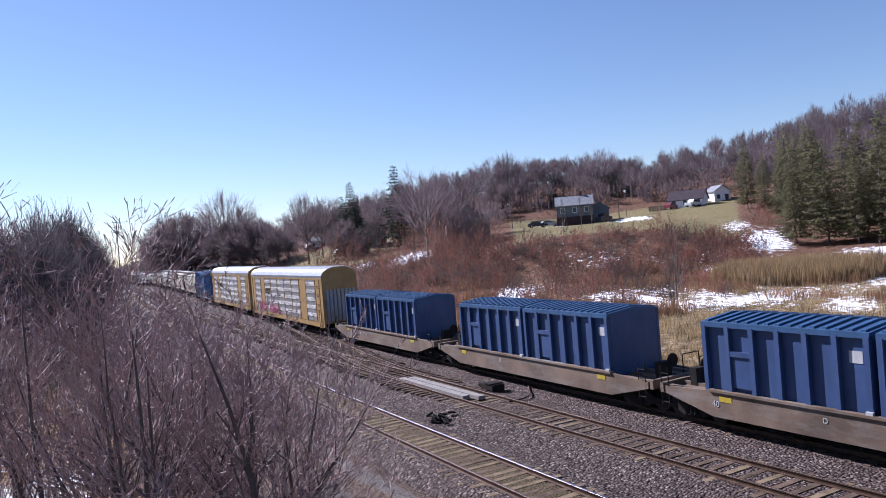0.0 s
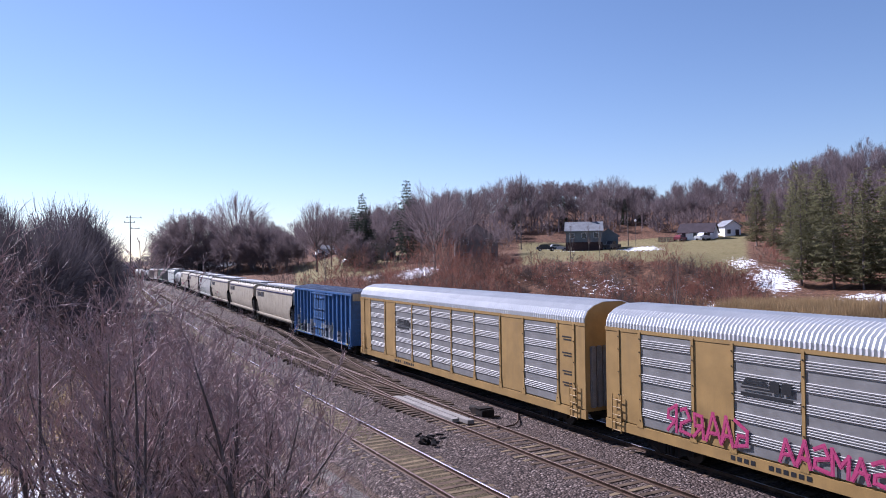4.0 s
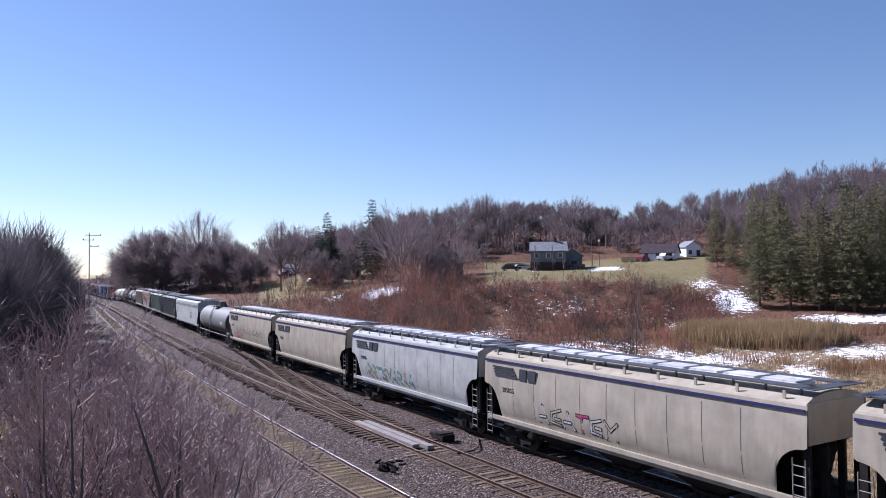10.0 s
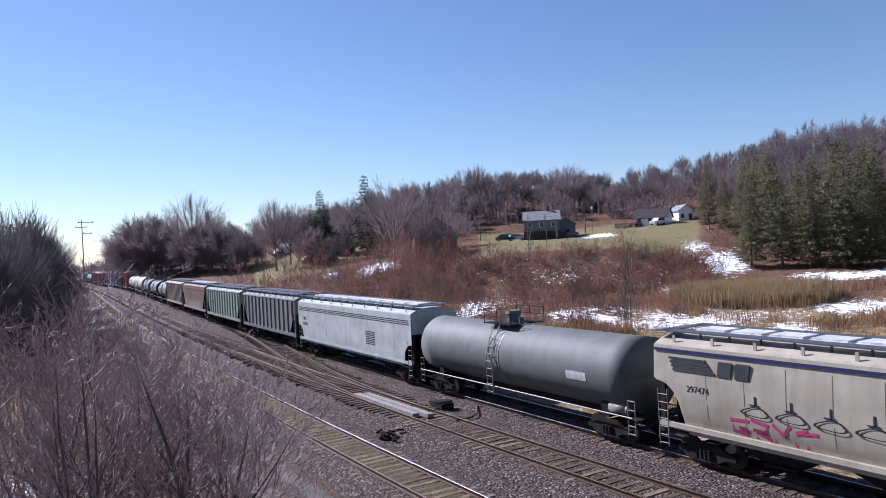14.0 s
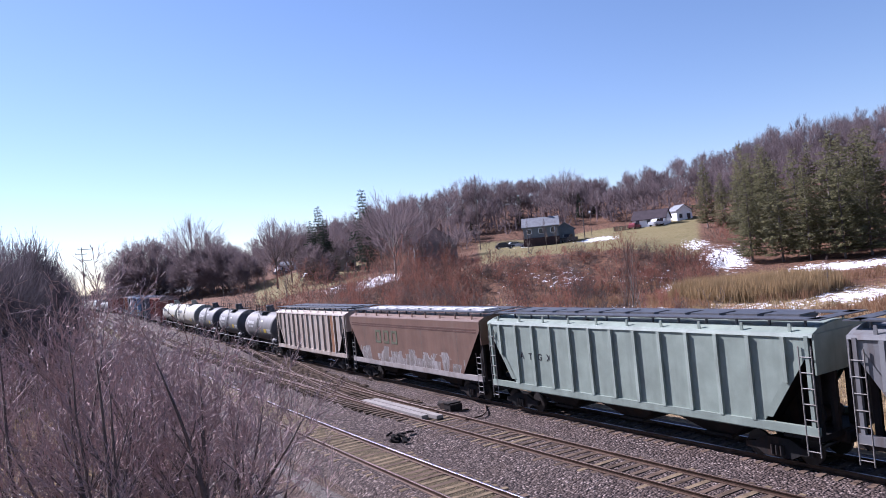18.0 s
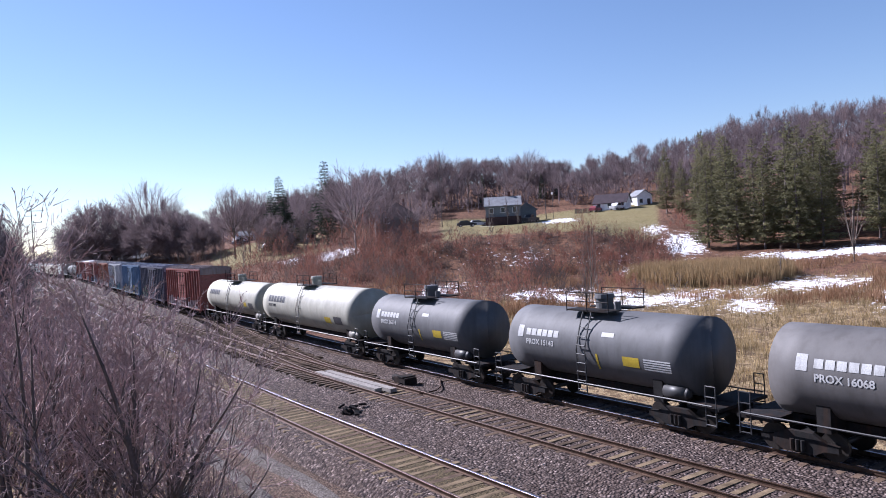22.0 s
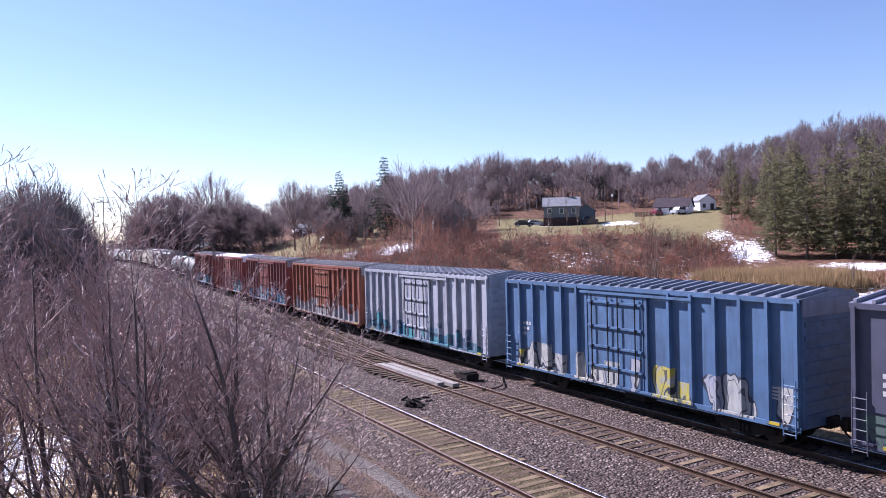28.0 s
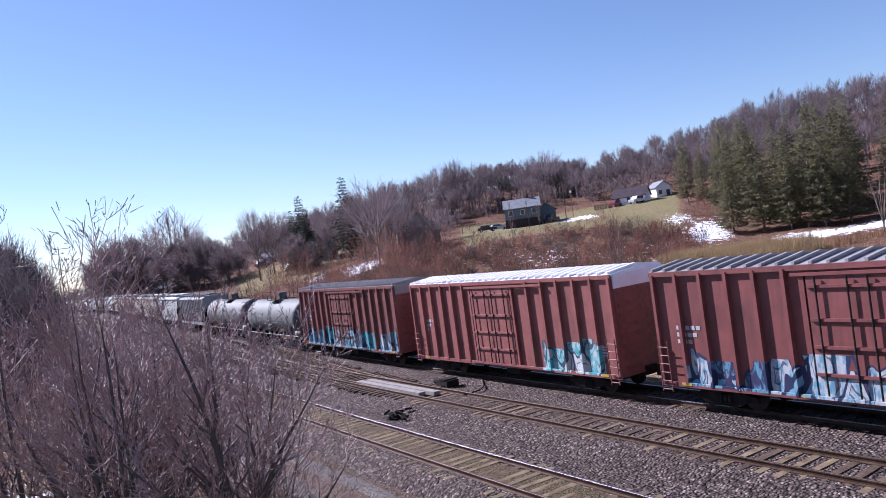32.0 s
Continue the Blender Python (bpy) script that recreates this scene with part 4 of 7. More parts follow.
while len(places) < 150:
    x, y = rnd.uniform(-30, 2.5), rnd.uniform(26, 95)
    if x - curve_x(y) < 4.2:
        k = rnd.uniform(0.7, 1.7)
        places.append((x, y, k, k, rnd.uniform(0, 6.28)))
scatter("trackside_brush", temp, places, M_TWIG, "leafless brush beside the service road", "brush")


def blades(name, spots, mat, label, category, seed, lean=0.28, fine=1.0):
    """Tufts of narrow tapering blades; spots give x, y, height, spread and number."""
    rg = np.random.RandomState(seed)
    verts, faces = [], []
    for x, y, h, w, n in spots:
        z = ground_z(x, y)
        for _ in range(n):
            dx, dy = rg.normal(0, w, 2)
            a = rg.uniform(0, 6.28)
            ln = rg.uniform(0.6, 1.1) * h
            lx, ly = rg.normal(0, lean, 2) * ln
            bw = (0.012 + 0.012 * h) * fine
            k = len(verts)
            bx, by = x + dx, y + dy
            ux, uy = math.cos(a) * bw, math.sin(a) * bw
            verts += [(bx - ux, by - uy, z - 0.05), (bx + ux, by + uy, z - 0.05), (bx + lx * 0.5 + ux * 0.8, by + ly * 0.5 + uy * 0.8, z + ln * 0.65), (bx + lx * 0.5 - ux * 0.8, by + ly * 0.5 - uy * 0.8, z + ln * 0.65), (bx + lx, by + ly, z + ln)]
            faces += [(k, k + 1, k + 2, k + 3), (k + 3, k + 2, k + 4)]
    return tagged(new(name, raw_mesh(name, verts, faces, mat)), label, category, kind="stuff")


spots = []
while len(spots) < 1500:
    a, r = rnd.uniform(46.5, 59.5), rnd.uniform(79, 95)
    if (a - 52.8) ** 2 / 30 + (r - 87) ** 2 / 40 < rnd.uniform(0.6, 1.15):
        x, y = polar(a, r)
        spots.append((x, y, rnd.uniform(1.2, 2.4), 0.55, 24))
blades("reed_bed", spots, M_REED, "tall tan dry reeds in the wet meadow", "reeds", 5, 0.14, 0.6)
spots = []
while len(spots) < 5200:
    a, r = rnd.uniform(24, 80), rnd.uniform(30, 96)
    x, y = polar(a, r)
    if x - curve_x(y) < 25 or rnd.random() > cover(x, y)[1]:
        continue
    if cover(x, y)[0] > 0.45 and rnd.random() < 0.85:
        continue
    spots.append((x, y, rnd.uniform(0.2, 0.55) * (1.5 if noise.noise((x * 0.2, y * 0.2, 8)) > 0.15 else 1), 0.3, 9))
blades("meadow_grass", spots, M_GRASS, "matted straw-coloured dead grass in the meadow", "grass", 6)
M_TUSSOCK = leafy("rusty_tussock", (0.257, 0.15, 0.086), 0.35, rough=0.9, var=0.4, scale=0.12)
spots = []
while len(spots) < 1100:
    a, r = rnd.uniform(26, 66), rnd.uniform(62, 100)
    x, y = polar(a, r)
    if noise.noise((x * 0.11, y * 0.11, 5)) > 0.02 and x - curve_x(y) > 28 and (cover(x, y)[0] < 0.45 or rnd.random() < 0.25):
        spots.append((x, y, rnd.uniform(0.5, 1.15), 0.33, 18))
blades("tussock_grass", spots, M_TUSSOCK, "rust-brown tussocks between the patches of snow", "grass", 9)
spots = []
while len(spots) < 2200:
    x, y = rnd.uniform(-14, 5.2), rnd.uniform(6, 60)
    if x - curve_x(y) < 5.0:
        spots.append((x, y, rnd.uniform(0.2, 0.6), 0.3, 8))
blades("verge_grass", spots, M_GRASS, "dead grass along the service road", "grass", 7)

# ---- houses and yards on the hill ----
M_SHINGLE = surf("grey_shingle_roof", (0.186, 0.192, 0.205), 0.85, 0, 0.2, 1)
M_DARKROOF = surf("dark_shingle_roof", (0.043, 0.031, 0.037), 0.85, 0, 0.2, 1)
M_WHITE = surf("white_siding", (0.78, 0.78, 0.8), 0.6, 0, 0.06, 1, (0.55, 0.55, 0.55), 0.2)
M_BLUEGREY = surf("blue_grey_siding", (0.149, 0.167, 0.18), 0.7, 0, 0.1, 1)
M_BEIGE = surf("beige_siding", (0.223, 0.192, 0.155), 0.7, 0, 0.1, 1)
M_MAROON = surf("dark_maroon_siding", (0.05, 0.028, 0.028), 0.7, 0, 0.15, 1)
M_PALEGREY = surf("pale_grey_siding", (0.186, 0.177, 0.18), 0.7, 0, 0.1, 1)
M_GLASS = surf("dark_window_glass", (0.03, 0.035, 0.045), 0.12, 0, 0.1, 1, spec=0.5)


def house(label, a, r, turn, w, d, h, rise, wall, roof, lower=None, gable_front=False, windows=3, chimney=True):
    x, y = polar(a, r)
    z = min(ground_z(x + dx, y + dy) for dx in (-3, 3) for dy in (-3, 3))
    ob = thing("house", label, "house", "houses on the hill", Matrix.Translation((x, y, z - 0.1)) @ Matrix.Rotation(radians(turn), 4, "Z"))
    h0 = h * 0.45 if lower else 0
    if lower:
        part("lower_wall", mesh_of("lower_wall", lambda bm: box(bm, -w / 2 - 0.1, w / 2 + 0.1, -d / 2 - 0.4, d / 2, 0, h0), lower), ob, "dark lower storey")

    def walls(bm):
        box(bm, -w / 2, w / 2, -d / 2, d / 2, h0, h)
        ends = (((-w / 2, -d / 2), (-w / 2, d / 2)), ((w / 2, -d / 2), (w / 2, d / 2))) if not gable_front else (((-w / 2, -d / 2), (w / 2, -d / 2)), ((-w / 2, d / 2), (w / 2, d / 2)))
        for (p, q) in ends:
            bm.faces.new([bm.verts.new(c) for c in ((*p, h), (*q, h), ((p[0] + q[0]) / 2, (p[1] + q[1]) / 2, h + rise))])
    part("wall", mesh_of("wall", walls, wall), ob)

    def roofs(bm):
        o, t = 0.35, 0.16
        if gable_front:
            for s in (-1, 1):
                vs = [(0, -d / 2 - o, h + rise + t), (0, d / 2 + o, h + rise + t), (s * (w / 2 + o), d / 2 + o, h - o * rise / w), (s * (w / 2 + o), -d / 2 - o, h - o * rise / w)]
                a_ = [bm.verts.new(v) for v in vs]
                b_ = [bm.verts.new((v[0], v[1], v[2] - t)) for v in vs]
                bm.faces.new(a_)
                bm.faces.new(b_[::-1])
                for i in range(4):
                    bm.faces.new((a_[i], a_[(i + 1) % 4], b_[(i + 1) % 4], b_[i]))
        else:
            for s in (-1, 1):
                vs = [(-w / 2 - o, 0, h + rise + t), (w / 2 + o, 0, h + rise + t), (w / 2 + o, s * (d / 2 + o), h - o * rise / d), (-w / 2 - o, s * (d / 2 + o), h - o * rise / d)]
                a_ = [bm.verts.new(v) for v in vs]
                b_ = [bm.verts.new((v[0], v[1], v[2] - t)) for v in vs]
                bm.faces.new(a_)
                bm.faces.new(b_[::-1])
                for i in range(4):
                    bm.faces.new((a_[i], a_[(i + 1) % 4], b_[(i + 1) % 4], b_[i]))
    part("roof", mesh_of("roof", roofs, roof), ob)
    for i in range(windows):
        wx = -w / 2 + (i + 0.5) * w / windows
        for wz in ((h0 + 0.9,) if h - h0 < 4 else (1.0, 3.7)):
            win = part("window", cached("window|frame", lambda bm: box(bm, -0.55, 0.55, -0.05, 0.02, 0, 1.25), M_WHITE), ob, "", (wx, -d / 2 - 0.01, wz))
            part("pane", cached("pane|w", lambda bm: box(bm, -0.45, 0.45, -0.075, -0.05, 0.08, 1.17), M_GLASS), win)
    part("door", cached("door|house", lambda bm: box(bm, -0.45, 0.45, -0.06, 0.02, 0, 2.05), M_MAROON), ob, "", (w / 2 - 1.0, -d / 2 - (0.41 if lower else 0.01), 0))
    if chimney:
        part("chimney", cached("chimney|h", lambda bm: (box(bm, -0.3, 0.3, -0.3, 0.3, 0, 1.6), box(bm, -0.36, 0.36, -0.36, 0.36, 1.6, 1.72)), surf("brick_chimney", (0.129, 0.061, 0.046), 0.8)), ob, "", (w * 0.2, 0.2, h + rise * 0.7))
    return ob


house("two-storey blue-grey house with a dark garage storey", 37.9, 176, -38, 8.2, 7, 4.9, 2.0, M_BLUEGREY, M_SHINGLE, M_MAROON)
house("small blue-grey annex behind the house", 39.7, 182, -38, 4.6, 5, 3.6, 1.6, M_BLUEGREY, M_SHINGLE, None, True, 1, False)
house("low white house with a dark roof", 46.25, 200, -60, 8.5, 6.5, 2.3, 2.2, M_WHITE, M_DARKROOF, None, False, 3, False)
house("small white house at the edge of the wood", 48.3, 206, -20, 4.4, 5, 3.0, 1.4, M_WHITE, M_SHINGLE, None, True, 2, False)
house("beige gabled house behind bare trees", 22.0, 187, -15, 7.5, 7, 4.6, 2.8, M_BEIGE, M_DARKROOF, None, True, 2)
house("pale grey gabled house behind brush", 29.5, 150, -25, 8.5, 7, 4.8, 3.0, M_PALEGREY, M_DARKROOF, None, True, 2)
house("low grey house among trees", 9.9, 240, -5, 10, 7, 2.8, 1.2, M_PALEGREY, M_SHINGLE, None, False, 3, False)
house("small white building past the meadow", 17.9, 215, -5, 5, 5, 2.6, 1.0, M_WHITE, M_SHINGLE, None, False, 2, False)


def vehicle(label, a, r, turn, col, truck=False, big=1.0):
    x, y = polar(a, r)
    ob = thing("pickup_truck" if truck else "car", label, "truck" if truck else "car", "parked vehicles on the hill", Matrix.Translation((x, y, ground_z(x, y))) @ Matrix.Rotation(radians(turn), 4, "Z") @ Matrix.Scale(big, 4))
    m = surf("vehicle_paint", col, 0.3, 0, 0.05, 1)

    def body(bm):
        pr = [(-2.3, 0.35), (2.3, 0.35), (2.35, 0.8), (1.3, 0.95), (0.8, 1.0), (-2.2, 1.0)] if not truck else [(-2.6, 0.45), (2.6, 0.45), (2.65, 1.1), (1.4, 1.2), (-2.6, 1.15)]
        extrude_profile(bm, [(p[0], p[1]) for p in pr], -0.88, 0.88)
    part("body", mesh_of("body", body, m), ob)
    cab = [(-1.9, 0.98), (0.9, 0.98), (0.2, 1.5), (-1.4, 1.5)] if not truck else [(-0.6, 1.15), (1.4, 1.18), (0.8, 1.9), (-0.4, 1.9)]
    part("cabin", mesh_of("cabin", lambda bm: extrude_profile(bm, cab, -0.76, 0.76), m), ob)
    part("side_window", mesh_of("side_window", lambda bm: extrude_profile(bm, [(c[0] * 0.86, c[1] + (0.08 if i < 2 else -0.08)) for i, c in enumerate(cab)], -0.78, 0.78), M_GLASS), ob)
    for wx in (-1.45, 1.45):
        for wy in (-0.85, 0.85):
            wh = part("wheel", cached("wheel|car", lambda bm: tube(bm, [(0, -0.1, 0.33), (0, 0.1, 0.33)], 0.33, 12), M_STEEL_DARK), ob, "", (wx, wy, 0))
            part("rim", cached("rim|car", lambda bm: tube(bm, [(0, -0.11, 0.33), (0, 0.11, 0.33)], 0.18, 10), M_RAILTOP), wh)
    return ob


vehicle("dark car parked on the grass", 35.0, 172, -30, (0.03, 0.03, 0.04))
vehicle("silver car parked beside the house", 35.9, 174, -25, (0.5, 0.5, 0.52))
vehicle("dark pickup beside the house", 40.0, 174, 200, (0.04, 0.04, 0.05), True)
vehicle("white pickup before the white house", 46.6, 194, 190, (0.7, 0.7, 0.72), True)
vehicle("dark red car in the yard", 45.0, 196, 20, (0.2, 0.05, 0.06))
vehicle("white car on the meadow lane", 19.9, 176, 10, (0.7, 0.7, 0.7))
vehicle("dark car at the far building", 17.6, 205, 10, (0.05, 0.05, 0.07))

M_LUMBER = surf("pale_lumber", (0.283, 0.237, 0.185), 0.8, 0, 0.15, 2)
x, y = polar(44.1, 196)
stack = thing("lumber_stack", "pale stacked lumber and pallets in the yard", "lumber", m=Matrix.Translation((x, y, ground_z(x, y))) @ Matrix.Rotation(radians(-45), 4, "Z"))
for k in range(7):
    for j in range(3):
        part("board", cached("board|stack", lambda bm: box(bm, -0.28, 0.28, -1, 1, 0, 0.34), M_LUMBER), stack, "", (-2.1 + 0.68 * k, 0, 0.05 + 0.42 * j))


def pole(label, a, r, h, arms, top_label="", rad=0.13, name="utility_pole", lean=0.0):
    x, y = polar(a, r)
    ob = thing(name, label, "pole", "poles", Matrix.Translation((x, y, ground_z(x, y))) @ Matrix.Rotation(lean, 4, "Y"))
    part("shaft", mesh_of("shaft", lambda bm: tube(bm, [(0, 0, -0.3), (0, 0, h)], [rad, rad * 0.6], 8), M_BARK), ob)
    for z, w, off in arms:
        part("crossarm", mesh_of("crossarm", lambda bm: box(bm, -w / 2 + off, w / 2 + off, -0.06, 0.06, z - 0.06, z + 0.06), M_BARK), ob)
        for k in (-1, 1):
            part("insulator", cached("insulator|p", lambda bm: tube(bm, [(0, 0, 0), (0, 0, 0.3)], 0.09, 6), M_GLASS), ob, "", (off + k * (w / 2 - 0.15), 0, z + 0.05))
    return ob


pole("tall thin antenna mast with crossarms beside the line", 3.9, 205, 19.2, ((18.6, 3.6, 0.9), (17.4, 2.6, -0.2), (15.8, 2.0, 1.2)), rad=0.16, name="antenna_mast")
pole("wooden utility pole by the house", 41.2, 186, 9.5, ((9.0, 1.6, 0),))
pole("wooden utility pole on the meadow", 19.0, 196, 8.5, ((8.1, 1.8, 0),))
pole("wooden utility pole on the hill", 33.1, 196, 17, ((16.4, 1.6, 0),))
for a, r, h in ((2.6, 66, 8.2), (3.1, 95, 7.5), (2.9, 130, 7.5), (3.6, 165, 7.0), (4.4, 240, 8)):
    pole("weathered pole beside the siding", a, r, h, ((h - 0.5, 1.6, 0),) if r > 100 else (), rad=0.12)
M_FLOOD = surf("lamp_head_grey", (0.6, 0.6, 0.62), 0.5, 0.3)
x, y = polar(41.75, 183)
lamp = thing("yard_lamp", "grey yard lamp on a thin pole", "lamp post", m=Matrix.Translation((x, y, ground_z(x, y))))
part("shaft", mesh_of("shaft", lambda bm: tube(bm, [(0, 0, -0.2), (0, 0, 6.0)], 0.06, 6), M_BARK), lamp)
part("lamp_head", mesh_of("lamp_head", lambda bm: tube(bm, [(0, 0, 5.9), (0, 0, 6.3), (0, 0, 6.5)], [0.15, 0.3, 0.1], 8), M_FLOOD), lamp)
sig = thing("signal_mast", "dark railway signal mast beside the line", "railway signal", m=rail_pose(186, 24.6, -0.7))
part("shaft", mesh_of("shaft", lambda bm: tube(bm, [(0, 0, 0), (0, 0, 6.2)], 0.1, 8), M_STEEL_DARK), sig)
part("signal_head", mesh_of("signal_head", lambda bm: bevel_box(bm, -0.45, 0.45, -0.12, 0.12, 4.6, 6.4, 0.05), M_STEEL_DARK), sig)


# ---- the train ----
SPEED, ARC0, SCALE = 15.431, 29.484, 0.952
TRAIN = []      # (thing, arc position at the start)


def on_train(ob, near, far):
    """Couples a car into the train between two distances of the train's measure."""
    mid = (near + far) / 2
    TRAIN.append((ob, ARC0 + (mid - 30) * SCALE))
    return (far - near) * SCALE


def paint(name, col, **kw):
    kw = {"dirt": GRIME, "dirt_amt": 0.45, "rough": 0.5, "bstr": 0.05, "grain": 0.08, "spec": 0.4, **kw}
    return surf(name, col, **kw)


def sprayed(name, col, tags, z0=0.8, z1=2.3, along_y=(-7.45, 7.45), seed=0.0, pitch=0.95, ink=(0.025, 0.025, 0.035), worn=0.25, solid=False, **kw):
    """Car paint with a row of sprayed, outlined, letter-like shapes along the lower side."""
    m = paint(name, col, **kw)
    nt = m.node_tree
    bs = nt.nodes["Principled BSDF"]
    old = bs.inputs["Base Color"].links[0].from_socket
    tc = nt.nodes.new("ShaderNodeTexCoord")
    sep = nt.nodes.new("ShaderNodeSeparateXYZ")
    nt.links.new(tc.outputs["Object"], sep.inputs["Vector"])
    mp = nt.nodes.new("ShaderNodeMapping")
    mp.inputs["Location"].default_value = (seed, seed * 1.7, seed * 0.3)
    mp.inputs["Scale"].default_value = (0.0, 1.0 / pitch, 0.5)
    nt.links.new(tc.outputs["Object"], mp.inputs["Vector"])
    wob = nt.nodes.new("ShaderNodeTexNoise")
    wob.inputs["Scale"].default_value, wob.inputs["Detail"].default_value = 1.6, 1.0
    nt.links.new(mp.outputs["Vector"], wob.inputs["Vector"])
    bent = nt.nodes.new("ShaderNodeVectorMath")
    bent.operation = "MULTIPLY_ADD"
    bent.inputs[1].default_value = (0.0, 0.9, 0.9)
    nt.links.new(wob.outputs["Color"], bent.inputs[0])
    nt.links.new(mp.outputs["Vector"], bent.inputs[2])

    def math_node(op, *vals):
        n = nt.nodes.new("ShaderNodeMath")
        n.operation = op
        for sock, v in zip(n.inputs, vals):
            if isinstance(v, (int, float)):
                sock.default_value = v
            else:
                nt.links.new(v, sock)
        return n.outputs[0]
    cells = nt.nodes.new("ShaderNodeTexVoronoi")
    rim = nt.nodes.new("ShaderNodeTexVoronoi")
    rim.feature = "DISTANCE_TO_EDGE"
    for v in (cells, rim):
        v.inputs["Scale"].default_value = 1.0
        nt.links.new(bent.outputs[0], v.inputs["Vector"])
    pick = nt.nodes.new("ShaderNodeSeparateColor")
    nt.links.new(cells.outputs["Color"], pick.inputs["Color"])
    r = nt.nodes.new("ShaderNodeValToRGB")
    r.color_ramp.interpolation = "CONSTANT"
    e = r.color_ramp.elements
    e[0].position, e[0].color = 0.0, (*tags[0], 1)
    e[1].position, e[1].color = 1.0 / len(tags), (*tags[1 % len(tags)], 1)
    for i, c in enumerate(tags[2:], 2):
        e.new(i / len(tags)).color = (*c, 1)
    nt.links.new(pick.outputs["Red"], r.inputs["Fac"])
    edge = rim.outputs["Distance"]
    fill = mix(nt, ramp(nt, noise_node(nt, 5.0, 3, mp.outputs["Vector"]), 0.45, 0.6), r.outputs["Color"], (*shade(tags[1 % len(tags)], 0.85), 1))
    line = math_node("LESS_THAN", edge, 0.05)
    inner = math_node("LESS_THAN", math_node("ABSOLUTE", math_node("SUBTRACT", edge, 0.17)), 0.014)
    drawn = mix(nt, math_node("MAXIMUM", line, math_node("MULTIPLY", inner, 0.8)), fill, (*ink, 1))
    if solid:
        drawn = fill
    top = math_node("ADD", z1 - 0.45, math_node("MULTIPLY", pick.outputs["Green"], 0.75))
    inside = math_node("MULTIPLY", math_node("LESS_THAN", sep.outputs["Z"], top), math_node("GREATER_THAN", sep.outputs["Z"], z0))
    inside = math_node("MULTIPLY", inside, math_node("GREATER_THAN", sep.outputs["Y"], along_y[0]))
    inside = math_node("MULTIPLY", inside, math_node("LESS_THAN", sep.outputs["Y"], along_y[1]))
    if not solid:
        inside = math_node("MULTIPLY", inside, math_node("GREATER_THAN", pick.outputs["Blue"], 0.16))
    gone = ramp(nt, noise_node(nt, 3.0, 6, mp.outputs["Vector"], 0.7), 0.5, 0.75)
    keep = math_node("SUBTRACT", 1.0, math_node("MULTIPLY", gone, worn * 2.5))
    f = math_node("MULTIPLY", inside, math_node("MAXIMUM", keep, 0.0))
    nt.links.new(mix(nt, f, old, drawn), bs.inputs["Base Color"])
    return m


def wheelset(bm):
    for x in (-0.755, 0.755):
        tube(bm, [(x - 0.07, 0, 0.42), (x + 0.05, 0, 0.42)], 0.42, 20)
        tube(bm, [(x - 0.1, 0, 0.44), (x + 0.1, 0, 0.44)], 0.12, 10)
    tube(bm, [(-0.8, 0, 0.42), (0.8, 0, 0.42)], 0.08, 8)


def side_frame(bm):
    prof = [(-1.15, 0.34), (-0.75, 0.32), (-0.45, 0.16), (0.45, 0.16), (0.75, 0.32), (1.15, 0.34), (1.15, 0.52), (0.8, 0.56), (0.42, 0.78), (-0.42, 0.78), (-0.8, 0.56), (-1.15, 0.52)]
    a = [bm.verts.new((-0.08, y, z)) for y, z in prof]
    b = [bm.verts.new((0.08, y, z)) for y, z in prof]
    bm.faces.new(a)
    bm.faces.new(b[::-1])
    for i in range(len(prof)):
        j = (i + 1) % len(prof)
        bm.faces.new((a[i], b[i], b[j], a[j]))
    for y in (-0.16, 0, 0.16):
        tube(bm, [(-0.12, y, 0.24), (-0.12, y, 0.55)], 0.07, 8)


def add_truck(car, y):
    t = part("truck", cached("truck", lambda bm: (box(bm, -1.1, 1.1, -0.2, 0.2, 0.4, 0.68), box(bm, -0.3, 0.3, -0.3, 0.3, 0.66, 0.95)), M_STEEL_DARK), car, "", (0, y, 0))
    for dy in (-0.88, 0.88):
        part("wheelset", cached("wheelset", wheelset, M_WHEEL), t, "", (0, dy, 0))
    for dx in (-1.06, 1.06):
        part("side_frame", cached("side_frame", side_frame, M_STEEL_DARK), t, "", Matrix.Translation((dx, 0, 0)) @ Matrix.Scale(1 if dx < 0 else -1, 4, (1, 0, 0)))


def add_ends(car, L):
    """Couplers and draft sill at both ends."""
    for s in (-1, 1):
        def cp(bm):
            box(bm, -0.28, 0.28, min(s * (L / 2 - 1.0), s * (L / 2 + 0.1)), max(s * (L / 2 - 1.0), s * (L / 2 + 0.1)), 0.7, 1.05)
            tube(bm, [(0, s * L / 2, 0.88), (0, s * (L / 2 + 0.45), 0.88)], 0.09, 8)
            tube(bm, [(0.05, s * (L / 2 + 0.45), 0.68), (0.05, s * (L / 2 + 0.45), 1.08)], 0.14, 8)
            tube(bm, [(0.35, s * L / 2, 0.8), (0.3, s * (L / 2 + 0.3), 0.5), (0.1, s * (L / 2 + 0.55), 0.45)], 0.03, 6)
        part("coupler", cached("coupler|%.2f%d" % (L, s), cp, M_STEEL_DARK), car)


def ladder(bm, x, y, z0, z1, w=0.42, n=6, along_x=False):
    for k in (0, 1):
        p = (x + k * w, y) if along_x else (x, y + k * w)
        tube(bm, [(*p, z0), (*p, z1)], 0.022, 5)
    for i in range(n):
        z = z0 + (z1 - z0) * (i + 0.3) / n
        tube(bm, [(x, y, z), (x + w, y, z) if along_x else (x, y + w, z)], 0.018, 5)


